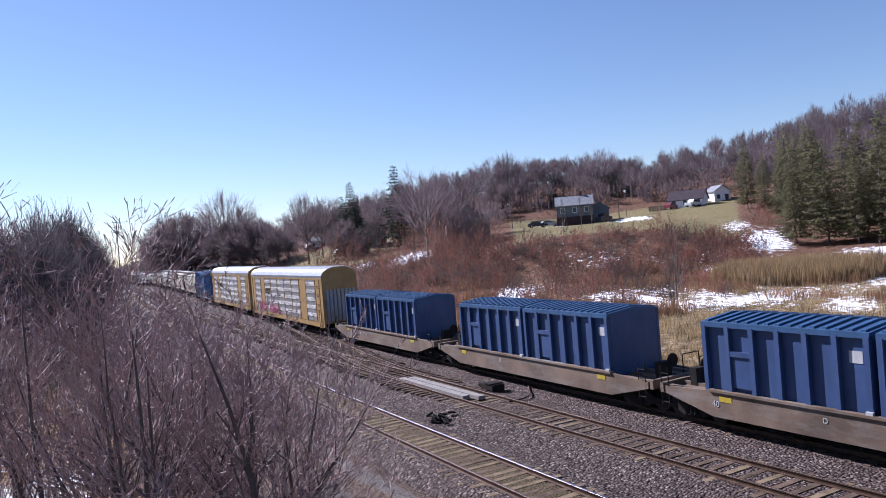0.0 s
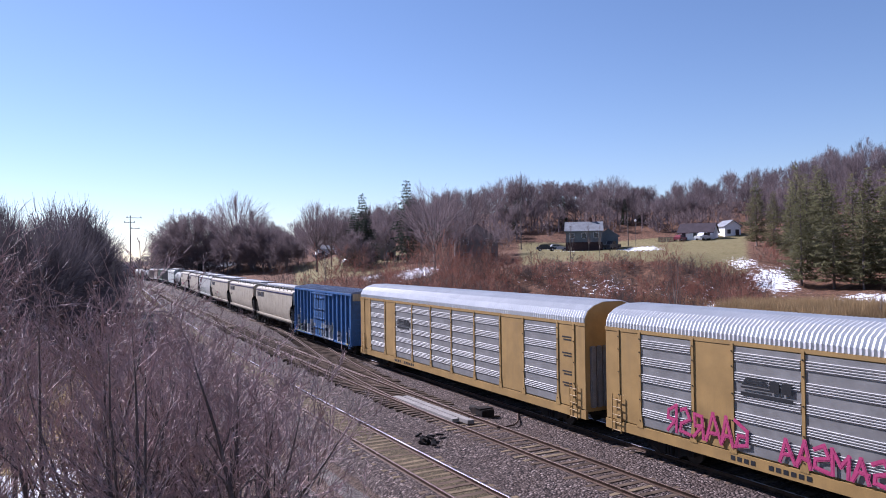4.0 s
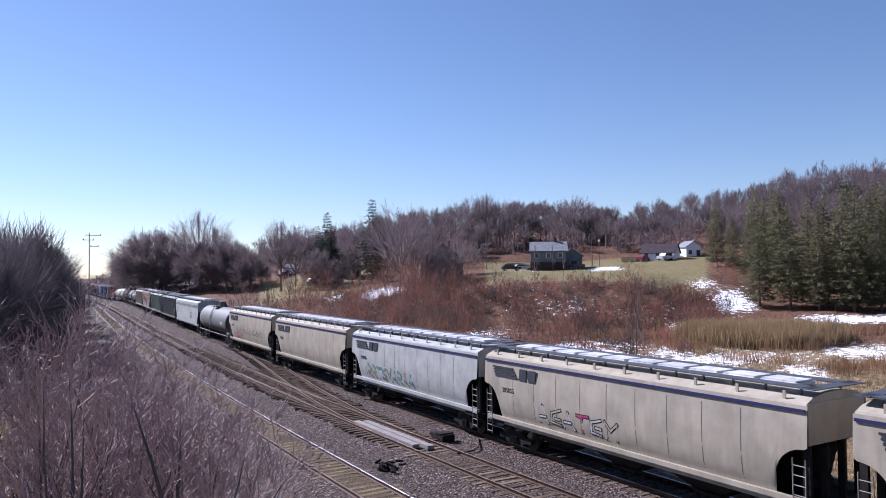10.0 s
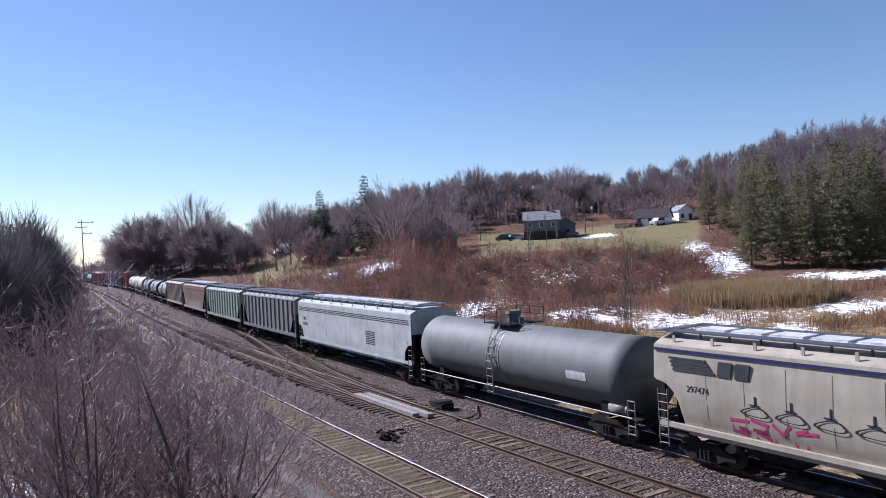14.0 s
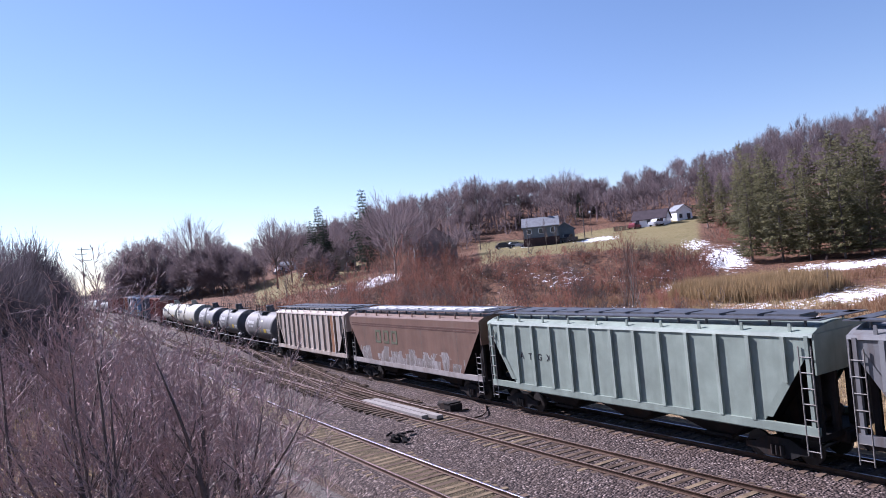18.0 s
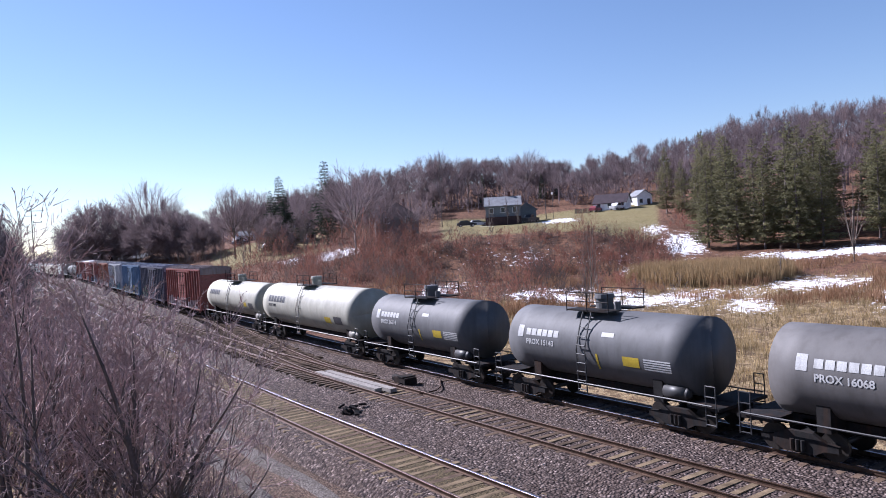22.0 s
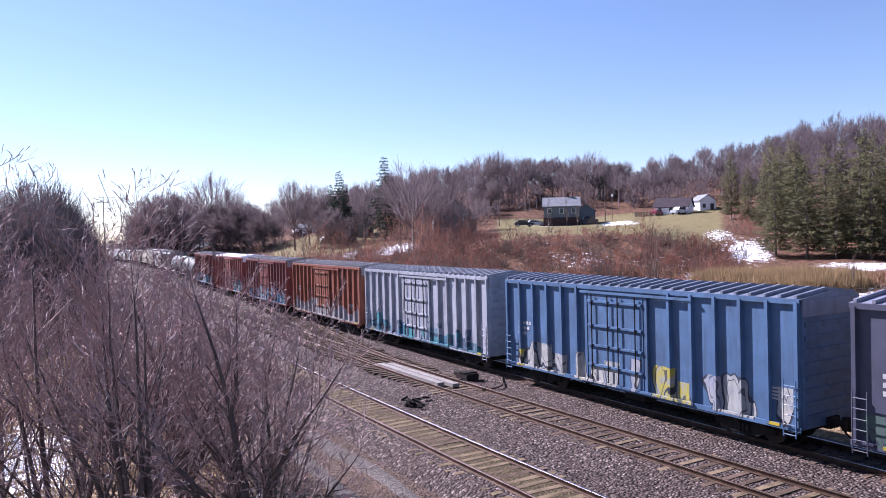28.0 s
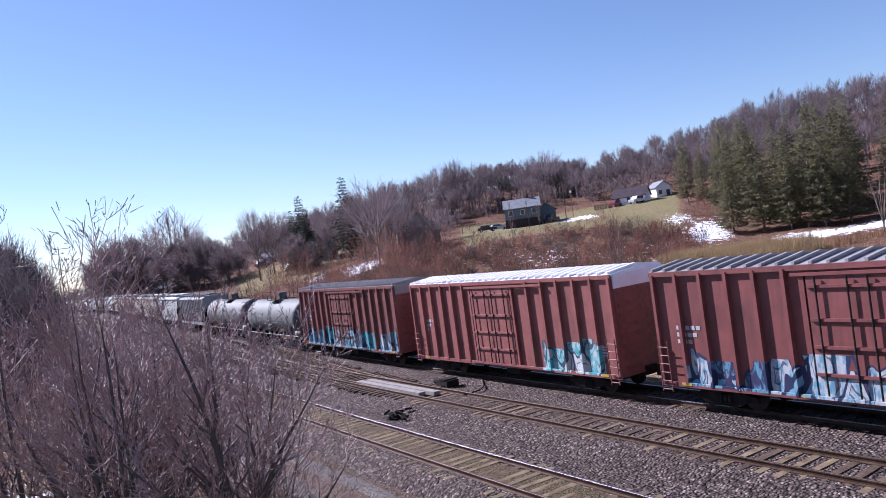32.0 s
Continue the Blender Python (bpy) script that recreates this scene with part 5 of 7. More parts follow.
def text_mesh(body, size, mat, weight=0.0):
    cu = bpy.data.curves.new("lettering", "FONT")
    cu.body, cu.size, cu.extrude, cu.offset = body, size, 0.003, weight
    cu.align_x = "LEFT"
    ob = bpy.data.objects.new("lettering", cu)
    scene.collection.objects.link(ob)
    me = bpy.data.meshes.new_from_object(ob.evaluated_get(bpy.context.evaluated_depsgraph_get()))
    bpy.data.objects.remove(ob)
    bpy.data.curves.remove(cu)
    me.materials.append(mat)
    return me


ON_SIDE = Matrix(((0, 0, -1, 0), (-1, 0, 0, 0), (0, 1, 0, 0), (0, 0, 0, 1)))     # lettering on the -x side: reads towards -y


def side_text(car, body, size, x, y, z, mat, label="", weight=0.0):
    part("lettering", text_mesh(body, size, mat, weight), car, label, Matrix.Translation((x, y, z)) @ ON_SIDE)


def side_bars(car, name, bars, x, mat, label=""):
    """Flat marks on the -x side, as (y0, y1, z0, z1)."""
    def build(bm):
        for y0, y1, z0, z1 in bars:
            box(bm, x - 0.006, x, y0, y1, z0, z1)
    part(name, mesh_of(name, build, mat), car, label)


def sprayed_letters(car, y0, y1, z0, z1, x, outline, fills, seed, n=None, pen=0.26, prof=None):
    """Sprayed letter-like strokes on the -x side: a broad outline with a lighter fill on it."""
    n = n or max(3, round(abs(y1 - y0) / 0.85))
    w = (y1 - y0) / n
    shapes = [[(0, 0), (0.05, 1), (0.5, 0.45), (0.95, 1), (0.9, 0)], [(0.95, 0.9), (0.3, 1), (0.05, 0.6), (0.8, 0.45), (0.9, 0.1), (0.1, 0)], [(0.1, 0), (0.1, 1), (0.8, 0.85), (0.75, 0.5), (0.15, 0.45), (0.9, 0)], [(0.9, 0.95), (0.15, 0.8), (0.1, 0.15), (0.9, 0.05), (0.85, 0.45), (0.5, 0.45)], [(0, 0), (0.45, 1), (0.95, 0), (0.7, 0.35), (0.2, 0.35)], [(0.5, 0), (0.5, 0.95), (0, 0.9), (1, 1)]]
    for layer, width, off in ((0, pen, 0.006), (1, pen * 0.5, 0.012)):
        for k in range(n):
            def build(bm):
                r2 = random.Random(seed * 31 + k)
                pts = [(y0 + w * (k + 0.08 + 0.86 * a) + r2.gauss(0, 0.03), z0 + (z1 - z0) * min(1.1, b * r2.uniform(0.85, 1.1))) for a, b in r2.choice(shapes)]
                for i, ((ya, za), (yb, zb)) in enumerate(zip(pts, pts[1:])):
                    d = Vector((yb - ya, zb - za)).normalized() * (width / 2)
                    q = [(ya - d.x - d.y, za - d.y + d.x), (yb + d.x - d.y, zb + d.y + d.x), (yb + d.x + d.y, zb + d.y - d.x), (ya - d.x + d.y, za - d.y - d.x)]
                    lift = off + 0.0006 * i
                    bm.faces.new([bm.verts.new(((-float(np.interp(zz, [p[1] for p in prof], [p[0] for p in prof])) if prof else x) - lift, yy, zz)) for yy, zz in q])
            part("sprayed_letter", mesh_of("sprayed_letter", build, fills[k % len(fills)] if layer else outline), car, "sprayed letter" if layer else "sprayed outline")


M_SPRAY = {k: surf("spray_" + k, c, 0.6, 0, 0.1, 2) for k, c in {"black": (0.021, 0.021, 0.026), "white": (0.37, 0.37, 0.37), "teal": (0.051, 0.257, 0.267), "yellow": (0.334, 0.283, 0.077), "pink": (0.36, 0.046, 0.129), "blue": (0.077, 0.154, 0.257), "lime": (0.257, 0.257, 0.103), "cream": (0.309, 0.283, 0.216), "grey": (0.103, 0.119, 0.124), "sage": (0.185, 0.232, 0.216)}.items()}
M_GALV = surf("galvanised_steel", (0.257, 0.257, 0.267), 0.45, 0.6, 0.12, 2, (0.154, 0.149, 0.154), 0.4)
M_BLACKMARK = surf("black_stencil", (0.016, 0.016, 0.018), 0.6, 0, 0.2, 2)
M_WHITEMARK = surf("white_stencil", (0.386, 0.386, 0.381), 0.6, 0, 0.1, 2, GRIME, 0.3)
M_YELLOWMARK = surf("yellow_marking", (0.386, 0.283, 0.026), 0.6, 0, 0.1, 2, GRIME, 0.3)


def boxcar(label, near, far, mat, roof_mat, eave=4.72, n=15, door=(-1.4, 1.9), white_cap=None, ladder_mat=None, marks=True):
    car = thing("boxcar", label, "boxcar", "freight cars of the train")
    L = on_train(car, near, far)
    key = "%.2f_%.2f" % (L, eave)
    W, z0 = 1.44, 0.82
    lad = ladder_mat or mat

    def shell(bm):
        box(bm, -W, W, -L / 2, L / 2, z0, eave)
    part("body", mesh_of("body", shell, mat), car)

    def roof(bm):
        extrude_profile(bm, [(-W - 0.07, eave), (-W - 0.07, eave + 0.05), (0, eave + 0.22), (W + 0.07, eave + 0.05), (W + 0.07, eave)], -L / 2 - 0.03, L / 2 + 0.03)
    part("roof", cached("roof|" + key, roof, roof_mat), car)

    def roof_rib(bm):
        for sg in (-1, 1):
            a = [(sg * (W + 0.08), eave + 0.055), (0, eave + 0.225), (0, eave + 0.33), (sg * (W + 0.08), eave + 0.15)]
            extrude_profile(bm, a, -0.05, 0.05)
    nr = 29
    for i in range(nr):
        part("roof_rib", cached("roof_rib|%.2f" % eave, roof_rib, roof_mat), car, "", (0, -L / 2 + 0.15 + i * (L - 0.3) / (nr - 1), 0))

    def rib(bm, at):
        extrude_profile(bm, [(0, -0.085), (-0.15, -0.06), (-0.15, 0.06), (0, 0.085)], z0 + 0.02, eave - 0.05)
        for v in bm.verts:
            v.co = Vector((v.co.x, at + v.co.z, v.co.y))
    for i in range(n + 1):
        y = -L / 2 + 0.12 + i * (L - 0.24) / n
        if door[0] - 0.1 < y < door[1] + 0.1:
            continue
        me = mesh_of("side_rib", lambda bm: rib(bm, y), mat)
        for sg in (-1, 1):
            part("side_rib", me, car, "", Matrix.Translation((sg * W, 0, 0)) @ Matrix.Scale(1 if sg < 0 else -1, 4, (1, 0, 0)))

    def sill(bm):
        for sg in (-1, 1):
            box(bm, sg * (W + 0.1) - 0.03, sg * (W + 0.1) + 0.03, -L / 2, L / 2, z0 - 0.06, z0 + 0.1)
            box(bm, sg * (W + 0.085) - 0.035, sg * (W + 0.085) + 0.035, -L / 2, L / 2, eave - 0.12, eave + 0.04)
    part("side_sill", mesh_of("side_sill", sill, mat), car)

    def under(bm):
        box(bm, -0.35, 0.35, -L / 2 + 0.3, L / 2 - 0.3, 0.62, z0 + 0.02)
        for k in range(8):
            y = -L / 2 + 1 + k * (L - 2) / 7
            box(bm, -W, W, y - 0.06, y + 0.06, 0.68, z0 + 0.01)
        box(bm, -1.2, -0.5, -0.9, 0.1, 0.4, 0.8)
    part("underframe", cached("underframe|" + key, under, M_STEEL_DARK), car)

    for sg in (-1, 1):
        d = part("door", mesh_of("door", lambda bm: bevel_box(bm, -0.07, 0.07, door[0] + 0.12, door[1] - 0.12, z0 + 0.1, eave - 0.25, 0.02), mat), car, "", (sg * (W + 0.06), 0, 0))
        for z in (z0 + 0.75, z0 + 1.55, z0 + 2.35, eave - 0.6):
            part("door_rib", cached("door_rib|%.2f" % (door[1] - door[0]), lambda bm: bevel_box(bm, -0.04, 0.04, door[0] + 0.16, door[1] - 0.16, -0.05, 0.05, 0.012), mat), d, "", (sg * 0.1, 0, z))
        for y in (door[0] + 0.45, (door[0] + door[1]) / 2 - 0.28, (door[0] + door[1]) / 2 + 0.28, door[1] - 0.45):
            part("lock_rod", cached("lock_rod|%.2f" % eave, lambda bm: tube(bm, [(0, 0, z0 + 0.15), (0, 0, eave - 0.3)], 0.028, 6), M_STEEL_DARK), d, "", (sg * 0.16, y, 0))

    def track(bm, sg):
        if sg:
            for z in (z0 + 0.02, eave - 0.28):
                box(bm, sg * (W + 0.14) - 0.05, sg * (W + 0.14) + 0.05, door[0] - 2.2, door[1] + 0.3, z, z + 0.09)
            for y in (door[0], door[1]):
                box(bm, sg * (W + 0.07) - 0.06, sg * (W + 0.07) + 0.06, y - 0.07, y + 0.07, z0, eave - 0.2)
    for sg in (-1, 1):
        part("door_frame", mesh_of("door_frame", lambda bm: track(bm, sg), mat), car)

    def end_rib(bm):
        bevel_box(bm, -W + 0.12, W - 0.12, -0.035, 0.035, -0.09, 0.09, 0.025)
    for s in (-1, 1):
        for k in range(9):
            part("end_rib", cached("end_rib|box", end_rib, mat), car, "", (0, s * L / 2, z0 + 0.35 + k * (eave - z0 - 0.7) / 8))
    white_cap = white_cap or roof_mat
    if white_cap:
        part("end_cap", mesh_of("end_cap", lambda bm: box(bm, -W - 0.02, W + 0.02, -L / 2 - 0.075, -L / 2 - 0.01, eave - 0.5, eave + 0.02), white_cap), car, "pale upper end panel")
    for y in (-L / 2 + 0.1, L / 2 - 0.52):
        part("ladder", mesh_of("ladder", lambda bm: ladder(bm, -W - 0.2, y, z0 - 0.25, 2.35, 0.42, 6), lad), car)
    part("ladder", mesh_of("ladder", lambda bm: ladder(bm, W - 0.5, -L / 2 - 0.16, z0 - 0.2, eave - 0.2, 0.42, 10, True), M_STEEL_DARK), car)
    if marks:
        rnd2 = random.Random(round(near))
        bars = []
        for r in range(3):
            y = L / 2 - 0.85
            for _ in range(5 - r):
                w = rnd2.choice((0.13, 0.16, 0.19))
                bars.append((w, 0.14, y - w / 2, 2.75 - r * 0.24))
                y -= w + 0.06
        bars += [(0.4, 0.06, -L / 2 + 0.95, 1.6 + r * 0.11) for r in range(4)]
        for w, h, y, z in bars:
            part("stencil", cached("stencil|%.2f_%.2f" % (w, h), lambda bm: box(bm, -0.012, -0.004, -w / 2, w / 2, 0, h), M_WHITEMARK), car, "", (-W, y, z))
    for k in range(4):
        y = -L / 2 + 0.9 + k * (L - 2.0) / 3
        part("reflector", cached("reflector", lambda bm: box(bm, -0.012, 0, -0.2, 0.2, 0, 0.1), M_YELLOWMARK), car, "yellow reflector strip", (-W - 0.135, y, z0))
    for y in (-L / 2 + 2.3, L / 2 - 2.3):
        add_truck(car, y)
    add_ends(car, L)
    return car


def hopper_body(bm, L, prof, cut_y, cut_z, straight=False):
    """Curved sides with cut-back lower corners; prof runs (x, z) from the sill to the eave."""
    ys = [-L / 2, -L / 2 + 0.12, -L / 2 + 0.3] + [-L / 2 + 0.3 + cut_y * k / 8 for k in range(1, 9)]
    ys = ys + [0] + [-y for y in ys[::-1]]
    for sg in (-1, 1):
        grid = []
        for y in ys:
            e = L / 2 - abs(y) - 0.12
            f = max(0.0, 1 - e / cut_y)
            low = prof[0][1] + (cut_z * f if straight or f == 0 else cut_z * (0.3 + 0.7 * math.sqrt(f * (2 - min(f, 1)))))
            col = []
            zs = np.linspace(low, prof[-1][1], 12)
            for z in zs:
                x = float(np.interp(z, [p[1] for p in prof], [p[0] for p in prof]))
                col.append(bm.verts.new((sg * x, y, z)))
            grid.append(col)
        for a, b in zip(grid, grid[1:]):
            for k in range(11):
                bm.faces.new((a[k], a[k + 1], b[k + 1], b[k]))


def hopper_common(car, L, eave, sill_z, body_mat, key, bays=3, roof_mat=None, hatch="trough", sill_mat=None, W=1.55):
    """Roof with walkways and hatches, end frames, bays, sill, trucks."""
    roof_mat = roof_mat or body_mat

    def roof(bm):
        pr = [(-W + 0.06, eave - 0.05), (-W + 0.1, eave + 0.06), (-W * 0.72, eave + 0.2), (-W * 0.35, eave + 0.29), (0, eave + 0.32), (W * 0.35, eave + 0.29), (W * 0.72, eave + 0.2), (W - 0.1, eave + 0.06), (W - 0.06, eave - 0.05)]
        extrude_profile(bm, pr, -L / 2 + 0.05, L / 2 - 0.05)
    part("roof", cached("roof|h" + key, roof, roof_mat), car)

    def grating(bm):
        for x in (-1.2, 0.66):
            box(bm, x, x + 0.54, -L / 2, L / 2, eave + 0.42, eave + 0.46)
        for s in (-1, 1):
            box(bm, -1.3, 1.3, min(s * (L / 2 - 0.35), s * (L / 2 + 0.12)), max(s * (L / 2 - 0.35), s * (L / 2 + 0.12)), eave + 0.43, eave + 0.46)
        for k in range(14):
            y = -L / 2 + 0.5 + k * (L - 1) / 13
            for x in (-1.0, 1.0):
                box(bm, x - 0.03, x + 0.03, y - 0.03, y + 0.03, eave + 0.1, eave + 0.44)
    part("walkway", cached("walkway|" + key, grating, M_WALK), car, "steel grating walkway")
    nh = 10
    for i in range(nh):
        y = -L / 2 + 0.9 + (i + 0.5) * (L - 1.8) / nh
        part("hatch", cached("hatch|" + key, lambda bm: bevel_box(bm, -0.5, 0.5, -(L - 1.8) / nh / 2 + 0.07, (L - 1.8) / nh / 2 - 0.07, eave + 0.3, eave + 0.5, 0.06), M_HATCH if hatch == "trough" else M_WALK), car, "", (0, y, 0))
    for i in range(10):
        y = -L / 2 + 0.8 + i * (L - 1.6) / 9
        part("roof_bracket", cached("roof_bracket|%.2f" % eave, lambda bm: box(bm, -W + 0.16, -W + 0.2, -0.05, 0.05, eave, eave + 0.34), roof_mat), car, "", (0, y, 0))

    def frame_end(bm, s):
        if s:
            web = sorted((s * (L / 2 - 2.5), s * (L / 2 - 0.3)))
            box(bm, -0.03, 0.03, web[0], web[1], 0.95, eave - 0.6)
            y0, y1 = s * (L / 2 - 0.28), s * (L / 2 - 0.06)
            for x in (-1.3, -0.45, 0.45, 1.3):
                box(bm, x - 0.06, x + 0.06, min(y0, y1), max(y0, y1), 1.0, eave - 0.05)
            box(bm, -W + 0.12, W - 0.12, min(s * (L / 2 - 1.3), y1), max(s * (L / 2 - 1.3), y1), 0.95, 1.12)
            a = s * (L / 2 - 0.1)
            b = s * (L / 2 - 2.4)
            vs = [bm.verts.new(p) for p in ((-1.38, a, eave - 0.1), (1.38, a, eave - 0.1), (1.3, b, sill_z - 0.25), (-1.3, b, sill_z - 0.25))]
            bm.faces.new(vs)
            vs = [bm.verts.new(p) for p in ((-1.38, a + s * 0.04, eave - 0.1), (1.38, a + s * 0.04, eave - 0.1), (1.3, b + s * 0.04, sill_z - 0.3), (-1.3, b + s * 0.04, sill_z - 0.3))]
            bm.faces.new(vs)
            tube(bm, [(-0.5, s * (L / 2 - 0.7), 1.5), (0.5, s * (L / 2 - 0.7), 1.5)], 0.25, 10)
    for s in (-1, 1):
        part("end_frame", cached("end_frame|%s%d" % (key, s), lambda bm: frame_end(bm, s), M_STEEL_DARK), car)
        part("end_sheet", cached("end_sheet|" + key, lambda bm: box(bm, -W + 0.1, W - 0.1, -0.03, 0.03, eave - 1.15, eave + 0.05), body_mat), car, "", (0, s * (L / 2 - 0.05), 0))

    def bay(bm):
        p = (L - 4.6) / bays
        vs = [bm.verts.new(q) for q in ((-1.3, -p / 2, sill_z - 0.1), (1.3, -p / 2, sill_z - 0.1), (1.3, p / 2, sill_z - 0.1), (-1.3, p / 2, sill_z - 0.1), (-0.6, -0.5, 0.42), (0.6, -0.5, 0.42), (0.6, 0.5, 0.42), (-0.6, 0.5, 0.42))]
        for f in ((0, 1, 5, 4), (1, 2, 6, 5), (2, 3, 7, 6), (3, 0, 4, 7), (4, 5, 6, 7)):
            bm.faces.new([vs[i] for i in f])
        box(bm, -0.75, 0.75, -0.55, 0.55, 0.36, 0.46)
    for i in range(bays):
        part("discharge_bay", cached("discharge_bay|" + key, bay, M_STEEL_DARK), car, "", (0, (i - (bays - 1) / 2) * (L - 4.6) / bays, 0))

    def sill(bm):
        for sg in (-1, 1):
            box(bm, sg * (W - 0.1) - 0.07, sg * (W - 0.1) + 0.07, -L / 2 + 0.1, L / 2 - 0.1, sill_z - (0.26 if sill_mat else 0.16), sill_z)
            box(bm, sg * (W - 0.16) - 0.03, sg * (W - 0.16) + 0.03, -L / 2 + 0.25, L / 2 - 0.25, sill_z - 0.32, sill_z - 0.14)
    part("side_sill", cached("side_sill|h" + key, sill, sill_mat or body_mat), car)
    for y in (-L / 2 + 0.1, L / 2 - 0.5):
        part("ladder", cached("ladder|h%s%.2f" % (key, y), lambda bm: ladder(bm, -W + 0.04, y, 0.5, 2.5 if hatch == "trough" else eave - 0.3, 0.4, 7), M_LADDER), car)
    for y in (-L / 2 + 1.75, L / 2 - 1.75):
        add_truck(car, y)
    add_ends(car, L)


M_WALK = surf("walkway_grating", (0.103, 0.103, 0.11), 0.5, 0.6, 0.2, 3)
M_HATCH = surf("hatch_cover", (0.5, 0.49, 0.48), 0.6, 0.1, 0.2, 1, GRIME, 0.5)
M_LADDER = surf("ladder_steel", (0.185, 0.175, 0.159), 0.55, 0.2, 0.2, 3, RUST, 0.5)
M_BLUE_STRIPE = surf("blue_stripe", (0.023, 0.023, 0.082), 0.5, 0, 0.1, 2)
ROUND = [(1.36, 1.3), (1.5, 1.7), (1.56, 2.3), (1.57, 2.9), (1.54, 3.5), (1.5, 4.06)]
FLAT = [(1.5, 1.3), (1.52, 1.6), (1.52, 4.06)]


def round_hopper(label, near, far, mat, stripe=None, logo=None, text=(), sill_mat=None, seams=9, prof=ROUND, cut=(0.95, 1.5)):
    car = thing("covered_hopper", label, "hopper car", "freight cars of the train")
    L = on_train(car, near, far)
    key = "%.2f%s" % (L, "r" if prof is ROUND else "f" if len(cut) == 2 else "s")
    part("body", cached("body|" + key, lambda bm: hopper_body(bm, L, prof, *cut), mat, len(cut) == 2), car)
    hopper_common(car, L, 4.06, 1.36, mat, key, 3, None, "trough", sill_mat)
    if stripe:
        def line(bm):
            for sg in (-1, 1):
                box(bm, sg * 1.535 - 0.03, sg * 1.535 + 0.012, -L / 2 + 0.05, L / 2 - 0.05, 3.86, 3.95)
        part("stripe", cached("stripe|" + key, line, stripe), car, "dark blue stripe under the eave")
    def seam(bm):
        for z0, z1 in zip(np.linspace(1.5, 3.7, 8), np.linspace(1.5, 3.7, 8)[1:]):
            xs = [float(np.interp(z, [p[1] for p in prof], [p[0] for p in prof])) + 0.004 for z in (z0, z1)]
            vs = [bm.verts.new(p) for p in ((-xs[0], -0.014, z0), (-xs[0], 0.014, z0), (-xs[1], 0.014, z1), (-xs[1], -0.014, z1))]
            bm.faces.new(vs)
    for i in range(seams):
        part("seam", cached("seam|%s" % key[-1], seam, M_SEAM), car, "", (0, -L / 2 + 2.2 + i * (L - 4.4) / (seams - 1), 0))
    if logo:
        def bars(bm):
            for k in range(4):
                z = 3.22 + 0.13 * k
                box(bm, -1.585, -1.54, L / 2 - 2.55 + 0.12 * k, L / 2 - 0.85 + 0.05 * k, z, z + 0.07)
        part("emblem", cached("emblem|" + key, bars, logo), car, "striped emblem")
        def block(bm):
            for y0 in (2.65, 3.3):
                f = [bm.verts.new((-1.585, L / 2 - y0 - a, 3.2 + b)) for a, b in ((0, 0), (0.5, 0), (0.58, 0.5), (0.08, 0.5))]
                bm.faces.new(f)
                f2 = [bm.verts.new((-1.55, v.co.y, v.co.z)) for v in f]
                for i in range(4):
                    bm.faces.new((f[i], f[(i + 1) % 4], f2[(i + 1) % 4], f2[i]))
        part("emblem_block", cached("emblem_block|" + key, block, logo), car, "dark angular emblem")
    for body, size, y, z in text:
        side_text(car, body, size, -1.527 if prof is FLAT else -1.573, L / 2 - y, z, M_BLACKMARK, "black stencilled number")
    return car


M_SEAM = surf("weld_seam", (0.103, 0.093, 0.082), 0.7, 0, 0.3, 3)


def ribbed_hopper(label, near, far, mat, rib_mat=None, n=13):
    car = thing("covered_hopper", label, "hopper car", "freight cars of the train")
    L = on_train(car, near, far)
    key = "%.2fb" % L
    W = 1.44

    def body(bm):
        for sg in (-1, 1):
            pts = [(-L / 2 + 1.9, 1.35), (L / 2 - 1.9, 1.35), (L / 2 - 0.25, 3.7), (L / 2 - 0.15, 4.06), (-L / 2 + 0.15, 4.06), (-L / 2 + 0.25, 3.7)]
            a = [bm.verts.new((sg * W, y, z)) for y, z in pts]
            b = [bm.verts.new((sg * (W - 0.05), y, z)) for y, z in pts]
            bm.faces.new(a)
            bm.faces.new(b[::-1])
            for i in range(len(pts)):
                j = (i + 1) % len(pts)
                bm.faces.new((a[i], a[j], b[j], b[i]))
    part("body", cached("body|" + key, body, mat), car)
    hopper_common(car, L, 4.06, 1.36, mat, key, 3, None, "round", mat)
    for i in range(n):
        y = -L / 2 + 1.0 + i * (L - 2.0) / (n - 1)
        e = L / 2 - abs(y)
        low = 1.35 if e > 1.9 else 1.35 + (1.9 - e) / 1.65 * 2.35
        def rib(bm):
            box(bm, -0.1, 0.02, -0.07, 0.07, low, 4.0)
        for sg in (-1, 1):
            part("side_rib", cached("side_rib|%.2f" % low, rib, rib_mat or mat), car, "", Matrix.Translation((sg * W, y, 0)) @ Matrix.Scale(1 if sg < 0 else -1, 4, (1, 0, 0)))
    for s in (-1, 1):
        for sg in (-1, 1):
            part("corner_post", cached("corner_post|%s%d%d" % (key, s, sg), lambda bm: box(bm, sg * W - 0.06, sg * W + 0.06, s * (L / 2 - 0.25) - 0.06, s * (L / 2 - 0.25) + 0.06, 1.2, 4.06), mat), car)

            def gusset(bm):
                for dx in (0.02, 0.0):
                    bm.faces.new([bm.verts.new((sg * (W + dx), s * (L / 2 - a), z)) for a, z in ((0.2, 4.06), (1.9, 1.5), (1.6, 1.5), (0.2, 3.6))])
            part("gusset", cached("gusset|%s%d%d" % (key, s, sg), gusset, mat), car)
    return car


